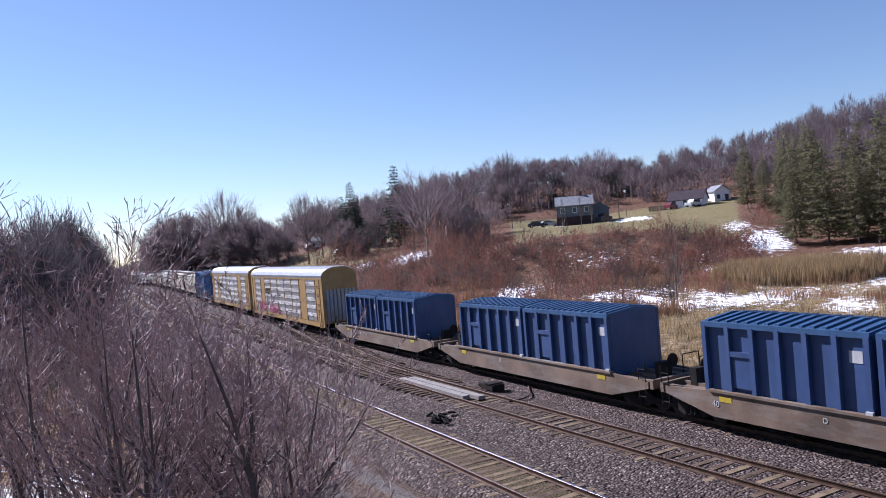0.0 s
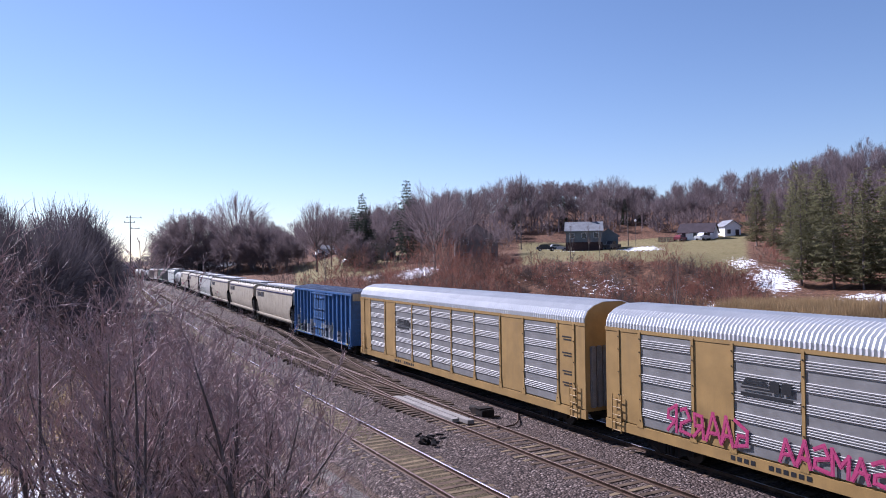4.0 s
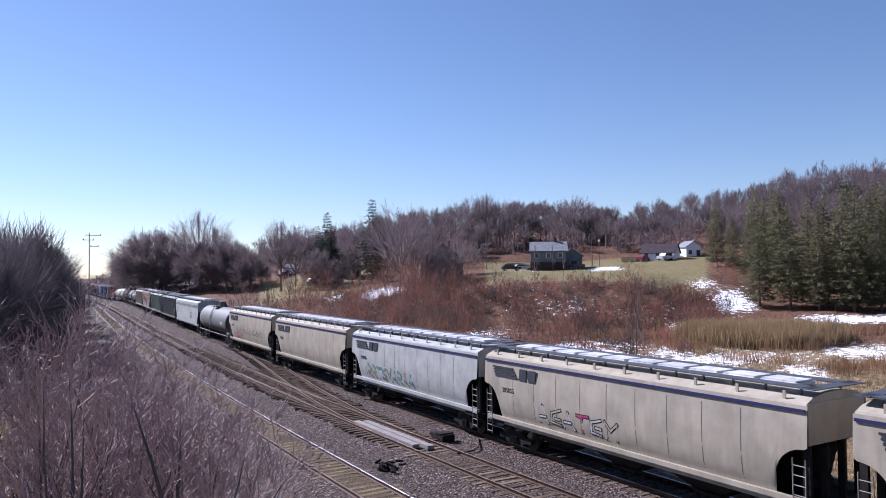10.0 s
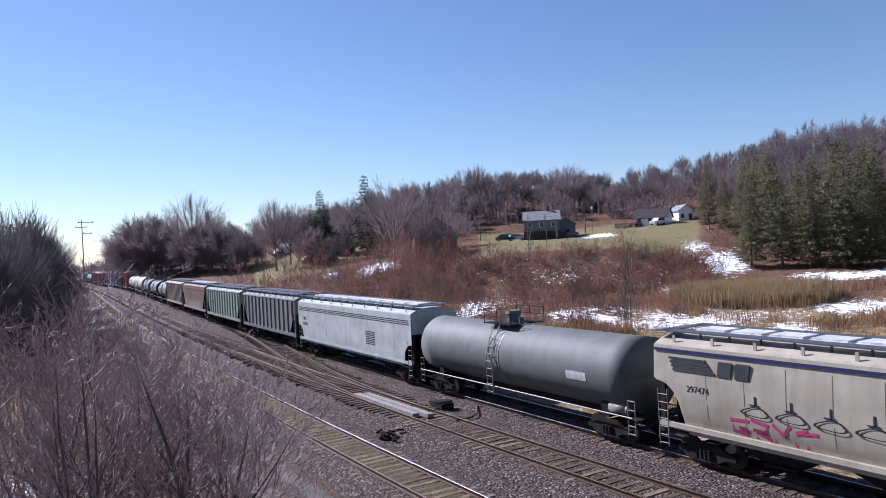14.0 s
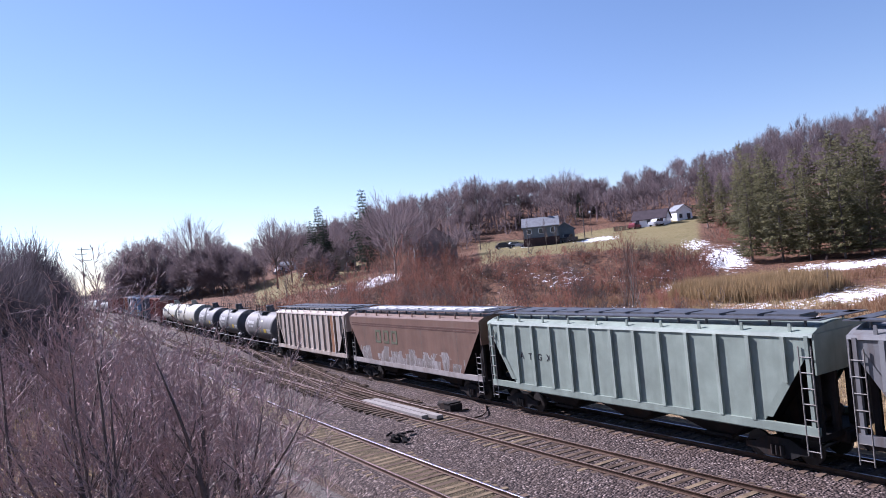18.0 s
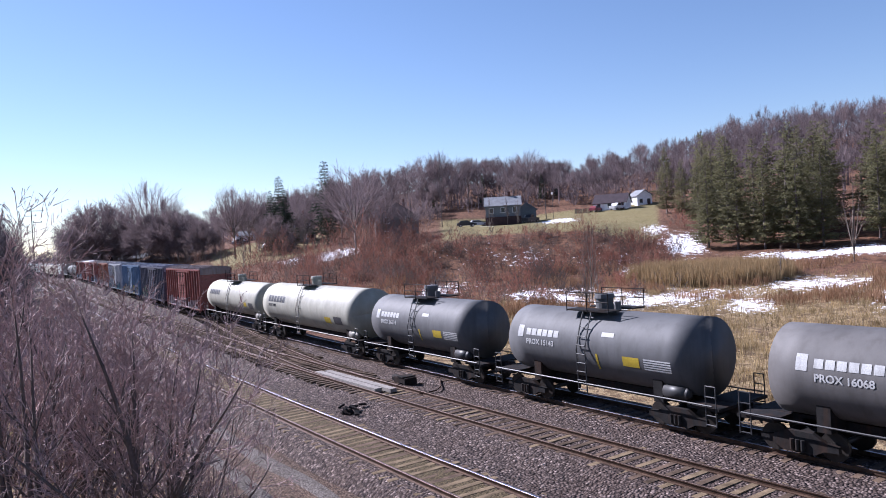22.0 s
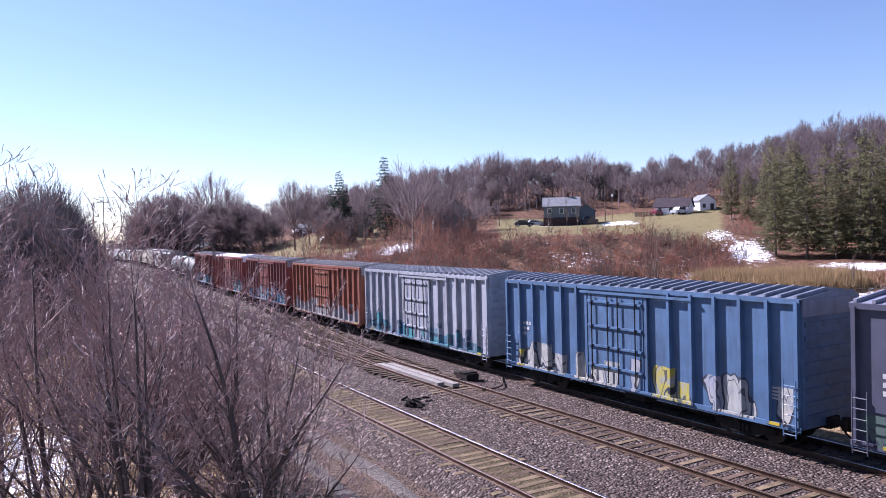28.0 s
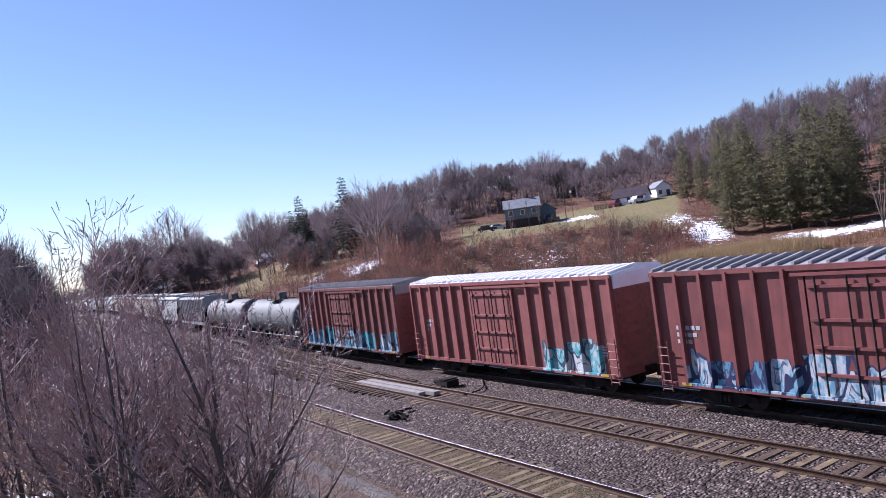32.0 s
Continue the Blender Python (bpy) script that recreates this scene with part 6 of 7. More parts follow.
def tank_car(label, near, far, mat, radius=1.36, zc=2.42, dark_end=None, walkway=0.0, bars=(), text=(), band=None, rail_mat=None, deck=0.5):
    car = thing("tank_car", label, "tank car", "freight cars of the train")
    L = on_train(car, near, far)
    key = "%.2f_%.2f_%.2f" % (L, radius, deck)

    def shell(bm):
        ys, rs = [], []
        for k in range(8):
            a = math.pi / 2 * k / 7
            ys.append(-L / 2 + 0.34 * (1 - math.sin(a)))
            rs.append(max(0.02, radius * math.cos(math.pi / 2 - a)) if k else 0.02)
        full = list(zip(ys, rs)) + [(y, radius) for y in np.linspace(-L / 2 + 0.9, L / 2 - 0.9, 7)] + [(-y, r) for y, r in zip(ys[::-1], rs[::-1])]
        tube(bm, [(0, y, zc) for y, r in full], [r for y, r in full], 36)
    part("tank_shell", cached("tank_shell|" + key, shell, mat, True), car)
    if band:
        for y in band:
            part("band", cached("band|" + key, lambda bm: tube(bm, [(0, -0.05, zc), (0, 0.05, zc)], radius + 0.015, 36, False), M_LADDER), car, "", (0, y, 0))

    part("underframe", cached("underframe|t" + key, lambda bm: box(bm, -0.3, 0.3, -L / 2 - deck, L / 2 + deck, 0.72, 1.06), M_STEEL_DARK), car)
    for s in (-1, 1):
        ends = sorted((s * (L / 2 - 0.1), s * (L / 2 + deck)))
        part("end_deck", cached("end_deck|t%s%d" % (key, s), lambda bm: box(bm, -1.35, 1.35, ends[0], ends[1], 0.95, 1.05), M_STEEL_DARK), car)
        part("saddle", cached("saddle|t%s%d" % (key, s), lambda bm: box(bm, -1.1, 1.1, s * (L / 2 - 1.45) - 0.2, s * (L / 2 - 1.45) + 0.2, 0.85, zc - radius * 0.55), M_STEEL_DARK), car)

    def pipe(bm):
        for sg in (-1, 1):
            tube(bm, [(sg * 1.42, -L / 2 - deck + 0.2, 1.12), (sg * 1.42, L / 2 + deck - 0.2, 1.12)], 0.03, 6)
            for k in range(7):
                y = -L / 2 + k * L / 6
                tube(bm, [(sg * 1.42, y, 1.12), (sg * 1.1, y, 1.0)], 0.022, 5)
            for s in (-1, 1):
                for a, b in ((0.05, 1.5), (0.42, 1.5)):
                    tube(bm, [(sg * 1.35, s * (L / 2 + deck - 0.05 - a), 0.45), (sg * 1.35, s * (L / 2 + deck - 0.05 - a), 1.75)], 0.022, 5)
                for z in (0.5, 0.8, 1.4, 1.74):
                    tube(bm, [(sg * 1.35, s * (L / 2 + deck - 0.1), z), (sg * 1.35, s * (L / 2 + deck - 0.47), z)], 0.02, 5)
    rail_mat = rail_mat or M_LADDER
    part("handrail", cached("handrail|" + key, pipe, rail_mat), car)
    zt = zc + radius
    plat = part("platform", cached("platform|%.2f" % zt, lambda bm: (box(bm, -1.0, -0.3, -1.1, 1.1, zt + 0.02, zt + 0.07), box(bm, 0.3, 1.0, -1.1, 1.1, zt + 0.02, zt + 0.07)), M_STEEL_DARK), car, "", (0, walkway, 0))
    part("dome", cached("dome|%.2f" % zt, lambda bm: (tube(bm, [(0, 0, zt - 0.1), (0, 0, zt + 0.5)], 0.34, 16), tube(bm, [(0, 0, zt + 0.46), (0, 0, zt + 0.62)], [0.4, 0.36], 16), tube(bm, [(0.5, 0.5, zt - 0.15), (0.5, 0.5, zt + 0.3)], 0.1, 8), tube(bm, [(-0.1, -0.75, zt - 0.1), (-0.1, -0.75, zt + 0.35)], 0.13, 8)), mat), car, "", (0, walkway, 0))

    def rails(bm):
        for y in (-1.08, 0, 1.08):
            tube(bm, [(0, y, zt), (0, y, zt + 0.75)], 0.022, 5)
        for z in (0.4, 0.75):
            tube(bm, [(0, -1.08, zt + z), (0, 1.08, zt + z)], 0.02, 5)
    for x in (-1.0, 1.0):
        part("railing", cached("railing|%.2f" % zt, rails, M_STEEL_DARK), plat, "", (x, 0, 0))

    def climb(bm):
        for dy in (-0.22, 0.22):
            tube(bm, [(-1.0, dy, zt), (-radius * 0.8 - 0.12, dy, zc + radius * 0.62), (-radius - 0.1, dy, zc), (-radius - 0.06, dy, 0.75)], 0.025, 5)
        for k in range(9):
            z = 0.9 + k * (zt - 0.95) / 8.5
            dz = (z - zc) / radius
            x = -radius * math.sqrt(max(0.0, 1 - dz * dz)) - 0.1 if dz > 0 else -radius - 0.1
            tube(bm, [(min(x, -0.9), -0.22, z), (min(x, -0.9), 0.22, z)], 0.02, 5)
    part("ladder", cached("ladder|t" + key, climb, rail_mat), car, "", (0, walkway, 0))
    part("air_reservoir", cached("air_reservoir|tank", lambda bm: (tube(bm, [(0, -0.45, 0), (0, 0.45, 0)], 0.24, 12), tube(bm, [(0, -0.55, 0), (0, -0.45, 0)], [0.1, 0.24], 12)), rail_mat, True), car, "", (-0.95, -L / 2 + 0.75, 1.28))
    for body, size, y, z, m in text:
        me = text_mesh(body, size, m, 0.008)
        for v in me.vertices:
            zz = z + v.co.y
            v.co = Vector((-math.sqrt(max(0, radius**2 - (zz - zc) ** 2)) - 0.008 - v.co.z, y - v.co.x, zz))
        part("lettering", me, car, "stencilled reporting number")
    for name, y0, y1, z0, z1, m, lab in bars:
        x = -math.sqrt(max(0, radius**2 - ((z0 + z1) / 2 - zc) ** 2)) - 0.012
        def mark(bm):
            n = 4
            col = []
            for k in range(n + 1):
                z = z0 + (z1 - z0) * k / n
                xx = -math.sqrt(max(0, radius**2 - (z - zc) ** 2)) - 0.008
                col.append((bm.verts.new((xx, y0, z)), bm.verts.new((xx, y1, z))))
            for a, b in zip(col, col[1:]):
                bm.faces.new((a[0], a[1], b[1], b[0]))
        part(name, mesh_of(name, mark, m), car, lab)
    for y in (-L / 2 + 1.8 - deck, L / 2 - 1.8 + deck):
        add_truck(car, y)
    add_ends(car, L + 2 * deck)
    return car


M_RACK_YELLOW = paint("autorack_yellow", (0.278, 0.173, 0.059), dirt=(0.206, 0.134, 0.056), dirt_amt=0.5)
M_RACK_ROOF = surf("corrugated_silver", (0.59, 0.59, 0.585), 0.4, 0.5, 0.08, 1)


def slotted():
    """Galvanised rack panel with rows of pressed slots."""
    m, nt, bs = node_mat("slotted_panel")
    v = coords(nt, "Object", (1, 1, 1), True)
    n = noise_node(nt, 1.5, 4, v)
    c = mix(nt, ramp(nt, n, 0.3, 0.7), (0.17, 0.164, 0.158, 1), (0.245, 0.238, 0.228, 1))
    nt.links.new(c, bs.inputs["Base Color"])
    bs.inputs["Roughness"].default_value, bs.inputs["Metallic"].default_value = 0.5, 0.35
    bump(nt, bs, noise_node(nt, 40, 2, v), 0.08, 0.01)
    return m


M_SLOT = slotted()
M_SLOT_BRIGHT = surf("bright_louvre", (0.4, 0.39, 0.38), 0.55, 0.2, 0.08, 2)


def autorack(label, near, far, frame_mat=M_RACK_YELLOW):
    car = thing("autorack", label, "autorack car", "freight cars of the train")
    L = on_train(car, near, far)
    W, z0, eave = 1.48, 0.95, 4.72
    part("body", cached("body|rack", lambda bm: box(bm, -W + 0.06, W - 0.06, -L / 2 + 0.15, L / 2 - 0.15, z0, eave), frame_mat), car)
    part("side_sill", cached("side_sill|rack", lambda bm: [box(bm, sg * W - 0.06, sg * W + 0.06, -L / 2, L / 2, 0.68, 1.05) for sg in (-1, 1)], frame_mat), car)
    part("top_rail", cached("top_rail|rack", lambda bm: [box(bm, sg * W - 0.05, sg * W + 0.05, -L / 2, L / 2, eave - 0.12, eave + 0.02) for sg in (-1, 1)], frame_mat), car)
    plan = [(0.0, 0.03, "y"), (0.03, 0.075, "y"), (0.075, 0.175, "s"), (0.175, 0.24, "y"), (0.24, 0.34, "s"), (0.34, 0.44, "s"), (0.44, 0.54, "s"), (0.54, 0.64, "s"), (0.64, 0.74, "s"), (0.74, 0.82, "y"), (0.82, 0.925, "s"), (0.925, 0.97, "y"), (0.97, 1.0, "y")]
    for f0, f1, k in plan:
        y0, y1 = L / 2 - f0 * L, L / 2 - f1 * L
        w = y0 - y1
        for sg in (-1, 1):
            m = Matrix.Translation((sg * W, (y0 + y1) / 2, 0)) @ Matrix.Scale(1 if sg < 0 else -1, 4, (1, 0, 0))
            if k == "y":
                part("yellow_panel", cached("yellow_panel|%.2f" % w, lambda bm: bevel_box(bm, -0.035, 0.03, -w / 2 + 0.02, w / 2 - 0.02, 1.08, eave - 0.14, 0.015), frame_mat), car, "yellow steel panel", m)
            else:
                def panel(bm):
                    box(bm, -0.03, 0.0, -w / 2 + 0.05, w / 2 - 0.05, 1.12, eave - 0.16)
                p = part("screen_panel", cached("screen_panel|%.2f" % w, panel, M_SLOT), car, "grey galvanised screen panel", m)

                def slots(bm):
                    for zz in np.linspace(1.22, eave - 0.32, 40):
                        row = int(round((zz - 1.22) / ((eave - 1.54) / 39)))
                        if (row + 5) % 8 < 4:
                            vs = [bm.verts.new(q) for q in ((-0.034, -w / 2 + 0.1, zz), (-0.034, w / 2 - 0.1, zz), (-0.075, w / 2 - 0.1, zz + 0.045), (-0.075, -w / 2 + 0.1, zz + 0.045))]
                            bm.faces.new(vs)
                            vs2 = [bm.verts.new(q) for q in ((-0.034, -w / 2 + 0.1, zz + 0.06), (-0.034, w / 2 - 0.1, zz + 0.06))]
                            bm.faces.new((vs[3], vs[2], vs2[1], vs2[0]))
                part("louvre", cached("louvre|%.2f" % w, slots, M_SLOT_BRIGHT), p, "rows of bright louvres")
    for f0, _, _k in plan[1:]:
        y = L / 2 - f0 * L
        for sg in (-1, 1):
            post = part("post", cached("post|rack", lambda bm: box(bm, -0.05, 0.05, -0.055, 0.055, 1.0, eave - 0.05), frame_mat), car, "", (sg * (W + 0.02), y, 0))

            def foot(bm):
                a = [bm.verts.new((x, yy, z)) for x in (-0.055, 0.055) for yy, z in ((-0.16, 1.02), (0.16, 1.02), (0.055, 1.6), (-0.055, 1.6))]
                bm.faces.new(a[:4])
                bm.faces.new(a[4:][::-1])
                for i in range(4):
                    bm.faces.new((a[i], a[(i + 1) % 4], a[4 + (i + 1) % 4], a[4 + i]))
            part("post_foot", cached("post_foot|rack", foot, frame_mat), post)
            for z in (1.3, 2.1, 3.0, 3.9, 4.4):
                part("rivet", cached("rivet|rack", lambda bm: box(bm, -0.02, 0.02, -0.02, 0.02, -0.02, 0.02), M_STEEL_DARK), post, "", (sg * 0.05, 0, z))

    def roof(bm):
        n = 150
        prof = [(-W - 0.03, eave), (-W - 0.03, eave + 0.2), (-W + 0.12, eave + 0.5), (-W + 0.45, eave + 0.72), (-0.5, eave + 0.88), (0.5, eave + 0.88), (W - 0.45, eave + 0.72), (W - 0.12, eave + 0.5), (W + 0.03, eave + 0.2), (W + 0.03, eave)]
        rows = []
        for i in range(n * 2 + 1):
            y = -L / 2 + 0.05 + i * (L - 0.1) / (n * 2)
            k = 0.034 if i % 2 else 0.0
            rows.append([bm.verts.new((x * (1 + k * 0.6), y, z + k)) for x, z in prof])
        for a, b in zip(rows, rows[1:]):
            for j in range(len(prof) - 1):
                bm.faces.new((a[j], a[j + 1], b[j + 1], b[j]))
    part("roof", cached("roof|rack", roof, M_RACK_ROOF), car, "corrugated silver roof")

    def cap(bm, s):
        if s:
            pts = [(-W, 1.0), (-W, eave + 0.2), (-W + 0.12, eave + 0.48), (-W + 0.45, eave + 0.7), (-0.5, eave + 0.86), (0.5, eave + 0.86), (W - 0.45, eave + 0.7), (W - 0.12, eave + 0.48), (W, eave + 0.2), (W, 1.0)]
            a = [bm.verts.new((x, s * (L / 2 - 0.02), z)) for x, z in pts]
            b = [bm.verts.new((x, s * (L / 2 - 0.12), z)) for x, z in pts]
            bm.faces.new(a)
            bm.faces.new(b[::-1])
            for i in range(len(pts)):
                bm.faces.new((a[i], a[(i + 1) % len(pts)], b[(i + 1) % len(pts)], b[i]))
    for s in (-1, 1):
        part("end_wall", cached("end_wall|rack%d" % s, lambda bm: cap(bm, s), frame_mat), car)
    for s in (-1, 1):
        for k in range(8):
            x = -1.28 + k * 0.33
            part("end_door", cached("end_door|rack", lambda bm: bevel_box(bm, 0, 0.28, -0.07, 0.07, 1.15, 3.75, 0.04), M_GALV), car, "grey folding end door", (x, s * (L / 2 + 0.02), 0))
    for y in (-L / 2 + 0.5, L / 2 - 0.95):
        part("ladder", cached("ladder|rack%.1f" % y, lambda bm: ladder(bm, -W - 0.12, y, 0.6, 2.1, 0.5, 5), frame_mat), car, "yellow ladder")
    part("underframe", cached("underframe|rack", lambda bm: (box(bm, -1.3, 1.3, -L / 2 + 0.3, L / 2 - 0.3, 0.85, 1.0), box(bm, -0.3, 0.3, -L / 2, L / 2, 0.55, 0.9)), M_STEEL_DARK), car)
    y0 = L / 2 - 0.24 * L - 0.35
    side_bars(car, "emblem", [(y0 - 1.0, y0 - 0.06 * k, 3.25 + 0.1 * k, 3.31 + 0.1 * k) for k in range(4)] + [(y0 - 1.42, y0 - 1.08, 3.25, 3.6), (y0 - 1.85, y0 - 1.5, 3.25, 3.6), (y0 - 1.9, y0, 3.02, 3.13)], -W - 0.08, M_BLACKMARK, "dark emblem")
    for k in range(10):
        part("stencil", cached("stencil|sill", lambda bm: box(bm, -0.006, 0, -0.085, 0.085, 0, 0.15), M_BLACKMARK), car, "", (-W - 0.062, 6.7 - 0.26 * k - (0.4 if k > 3 else 0), 0.79))
    for z in (3.9, 3.2, 2.4, 1.9):
        side_bars(car, "stencil", [(-L / 2 + 0.95, -L / 2 + 1.5, z, z + 0.06), (-L / 2 + 0.95, -L / 2 + 1.6, z + 0.12, z + 0.18)], -W - 0.04, M_BLACKMARK)
    for y in (-L / 2 + 3.0, L / 2 - 3.0):
        add_truck(car, y)
    add_ends(car, L)
    return car


M_BOX_BLUE = paint("container_blue", (0.03, 0.057, 0.139), dirt=(0.06, 0.087, 0.153), dirt_amt=0.5)
M_BOX_LID = paint("container_lid_blue", (0.026, 0.067, 0.144), dirt=(0.016, 0.036, 0.093))
M_WELL = surf("rusty_well_car", (0.139, 0.098, 0.07), 0.75, 0.1, 0.35, 0.6, (0.216, 0.196, 0.175), 0.75, (0.5, 0.5, 2))


def well_car(label, near, far, mat, number=""):
    car = thing("well_car", label, "well car", "freight cars of the train")
    L = on_train(car, near, far)

    def side(bm):
        pts = [(-L / 2 + 0.3, 0.95), (-L / 2 + 2.4, 0.42), (L / 2 - 2.4, 0.42), (L / 2 - 0.3, 0.95), (L / 2 - 0.3, 1.2), (L / 2 - 2.6, 1.32), (-L / 2 + 2.6, 1.32), (-L / 2 + 0.3, 1.2)]
        for sg in (-1, 1):
            a = [bm.verts.new((sg * 1.5, y, z)) for y, z in pts]
            b = [bm.verts.new((sg * 1.4, y, z)) for y, z in pts]
            bm.faces.new(a)
            bm.faces.new(b[::-1])
            for i in range(len(pts)):
                bm.faces.new((a[i], a[(i + 1) % len(pts)], b[(i + 1) % len(pts)], b[i]))
            box(bm, sg * 1.47 - 0.1, sg * 1.47 + 0.1, -L / 2 + 2.3, L / 2 - 2.3, 1.28, 1.36)
    part("side_sill", mesh_of("side_sill", side, mat), car)

    part("well_floor", mesh_of("well_floor", lambda bm: box(bm, -1.4, 1.4, -L / 2 + 2.4, L / 2 - 2.4, 0.4, 0.52), mat), car)
    for s in (-1, 1):
        y0, y1 = sorted((s * (L / 2 - 0.2), s * (L / 2 - 2.3)))
        deck = part("end_platform", mesh_of("end_platform", lambda bm: box(bm, -1.35, 1.35, y0, y1, 0.98, 1.1), mat), car)
        for x in (-1.2, -0.4, 0.4, 1.2):
            part("deck_beam", mesh_of("deck_beam", lambda bm: box(bm, x - 0.08, x + 0.08, y0, y1, 1.1, 1.22), mat), deck)
        e0, e1 = sorted((s * (L / 2 - 0.2), s * (L / 2 - 0.05)))
        part("end_sill", mesh_of("end_sill", lambda bm: box(bm, -1.5, 1.5, e0, e1, 0.95, 1.3), mat), car)
    for s in (-1, 1):
        part("end_railing", mesh_of("end_railing", lambda bm: (ladder(bm, -1.48, s * (L / 2 - 0.45), 0.5, 1.9, 0.35, 4), tube(bm, [(0.4, s * (L / 2 - 0.3), 1.1), (0.4, s * (L / 2 - 0.3), 2.0), (1.3, s * (L / 2 - 0.3), 2.0), (1.3, s * (L / 2 - 0.3), 1.1)], 0.03, 6)), M_STEEL_DARK), car)
        part("brake_stand", mesh_of("brake_stand", lambda bm: (box(bm, -0.5, 0.1, s * (L / 2 - 0.75) - 0.15, s * (L / 2 - 0.75) + 0.15, 1.1, 1.75), tube(bm, [(0.25, s * (L / 2 - 0.7), 1.75), (0.25, s * (L / 2 - 0.66), 1.75)], 0.28, 12)), M_STEEL_DARK), car)
    side_bars(car, "patch", [(L / 2 - 3.2, L / 2 - 2.7, 0.98, 1.16), (-L / 2 + 2.7, -L / 2 + 3.2, 0.98, 1.16)], -1.505, M_YELLOWMARK, "yellow stencil patch")
    if number:
        side_text(car, number, 0.3, -1.51, L / 2 - (2.4 if len(number) < 4 else 4.2), 0.78, M_WHITEMARK, "white stencilled number")
    side_text(car, "D", 0.24, -1.51, L / 2 - 6.4, 0.9, M_WHITEMARK, "white stencilled letter")
    for y in (-L / 2 + 1.2, L / 2 - 1.2):
        add_truck(car, y)
    add_ends(car, L)
    return car


def container(near, far, label="dark blue ribbed waste container on a well car"):
    ob = thing("waste_container", label, "container", "blue containers on the train")
    L = on_train(ob, near, far)
    W, z0, z1 = 1.28, 0.56, 3.62
    part("body", cached("body|cont%.2f" % L, lambda bm: box(bm, -W, W, -L / 2, L / 2, z0, z1), M_BOX_BLUE), ob)
    for i in range(7):
        y = -L / 2 + 0.1 + i * (L - 0.2) / 6
        for sg in (-1, 1):
            part("side_rib", cached("side_rib|cont", lambda bm: bevel_box(bm, -0.085, 0.085, -0.1, 0.1, z0, z1 - 0.05, 0.02), M_BOX_BLUE), ob, "", (sg * (W + 0.08), y, 0))
    part("top_rail", cached("top_rail|cont%.2f" % L, lambda bm: [box(bm, sg * (W + 0.08) - 0.07, sg * (W + 0.08) + 0.07, -L / 2, L / 2, z1 - 0.12, z1 + 0.05) for sg in (-1, 1)], M_BOX_LID), ob)

    def lid(bm):
        extrude_profile(bm, [(-W - 0.05, z1), (-W - 0.05, z1 + 0.06), (0, z1 + 0.2), (W + 0.05, z1 + 0.06), (W + 0.05, z1)], -L / 2, L / 2)
    cover_ = part("lid", cached("lid|cont%.2f" % L, lid, M_BOX_LID), ob, "lighter blue corrugated lid")
    for i in range(15):
        y = -L / 2 + 0.2 + i * (L - 0.4) / 14
        part("lid_rib", cached("lid_rib|cont", lambda bm: extrude_profile(bm, [(-W - 0.06, z1 + 0.05), (0, z1 + 0.19), (W + 0.06, z1 + 0.05), (W + 0.06, z1 + 0.12), (0, z1 + 0.26), (-W - 0.06, z1 + 0.12)], -0.07, 0.07), M_BOX_LID), cover_, "", (0, y, 0))
    part("hatch_bar", cached("hatch_bar|cont", lambda bm: (box(bm, -W - 0.16, -W - 0.02, -0.55, 0.45, 2.55, 2.72), box(bm, -W - 0.1, -W - 0.02, -0.5, 0.4, 1.5, 2.55)), M_BOX_BLUE), ob, "", (0, L / 2 - 1.45, 0))
    part("latch", cached("latch|cont", lambda bm: (tube(bm, [(-W - 0.17, -0.3, 1.15), (-W - 0.17, 0.35, 1.15)], 0.05, 6), box(bm, -W - 0.2, -W - 0.1, 0.1, 0.25, 0.95, 1.35)), M_STEEL_DARK), ob, "", (0, -L / 2 + 0.3, 0))
    part("label", cached("label|cont", lambda bm: box(bm, -W - 0.015, -W - 0.003, -0.2, 0.2, 2.75, 3.1), M_WHITEMARK), ob, "pale paper label", (0, -L / 2 + 0.5, 0))
    part("twist_lock", cached("twist_lock|cont", lambda bm: box(bm, -W - 0.25, -W - 0.02, -0.1, 0.1, 0.8, 0.95), M_WHITEMARK), ob, "", (0, -L / 2 + 0.1, 0.5))
    return ob


def bubble(bm):
    """A sprayed cloud-like outline with a short stroke above it."""
    n = 20
    ring = []
    for k in range(n):
        a = 2 * math.pi * k / n
        r = 1 + 0.14 * math.cos(3 * a + 1)
        ring.append([bm.verts.new((-0.008, 0.46 * q * r * math.cos(a), 0.15 * q * r * math.sin(a))) for q in (0.86, 1.06)])
    for p, q in zip(ring, ring[1:] + ring[:1]):
        bm.faces.new((p[0], p[1], q[1], q[0]))
    box(bm, -0.009, -0.001, -0.03, 0.03, 0.2, 0.5)
    box(bm, -0.009, -0.001, -0.14, 0.2, 0.2, 0.24)


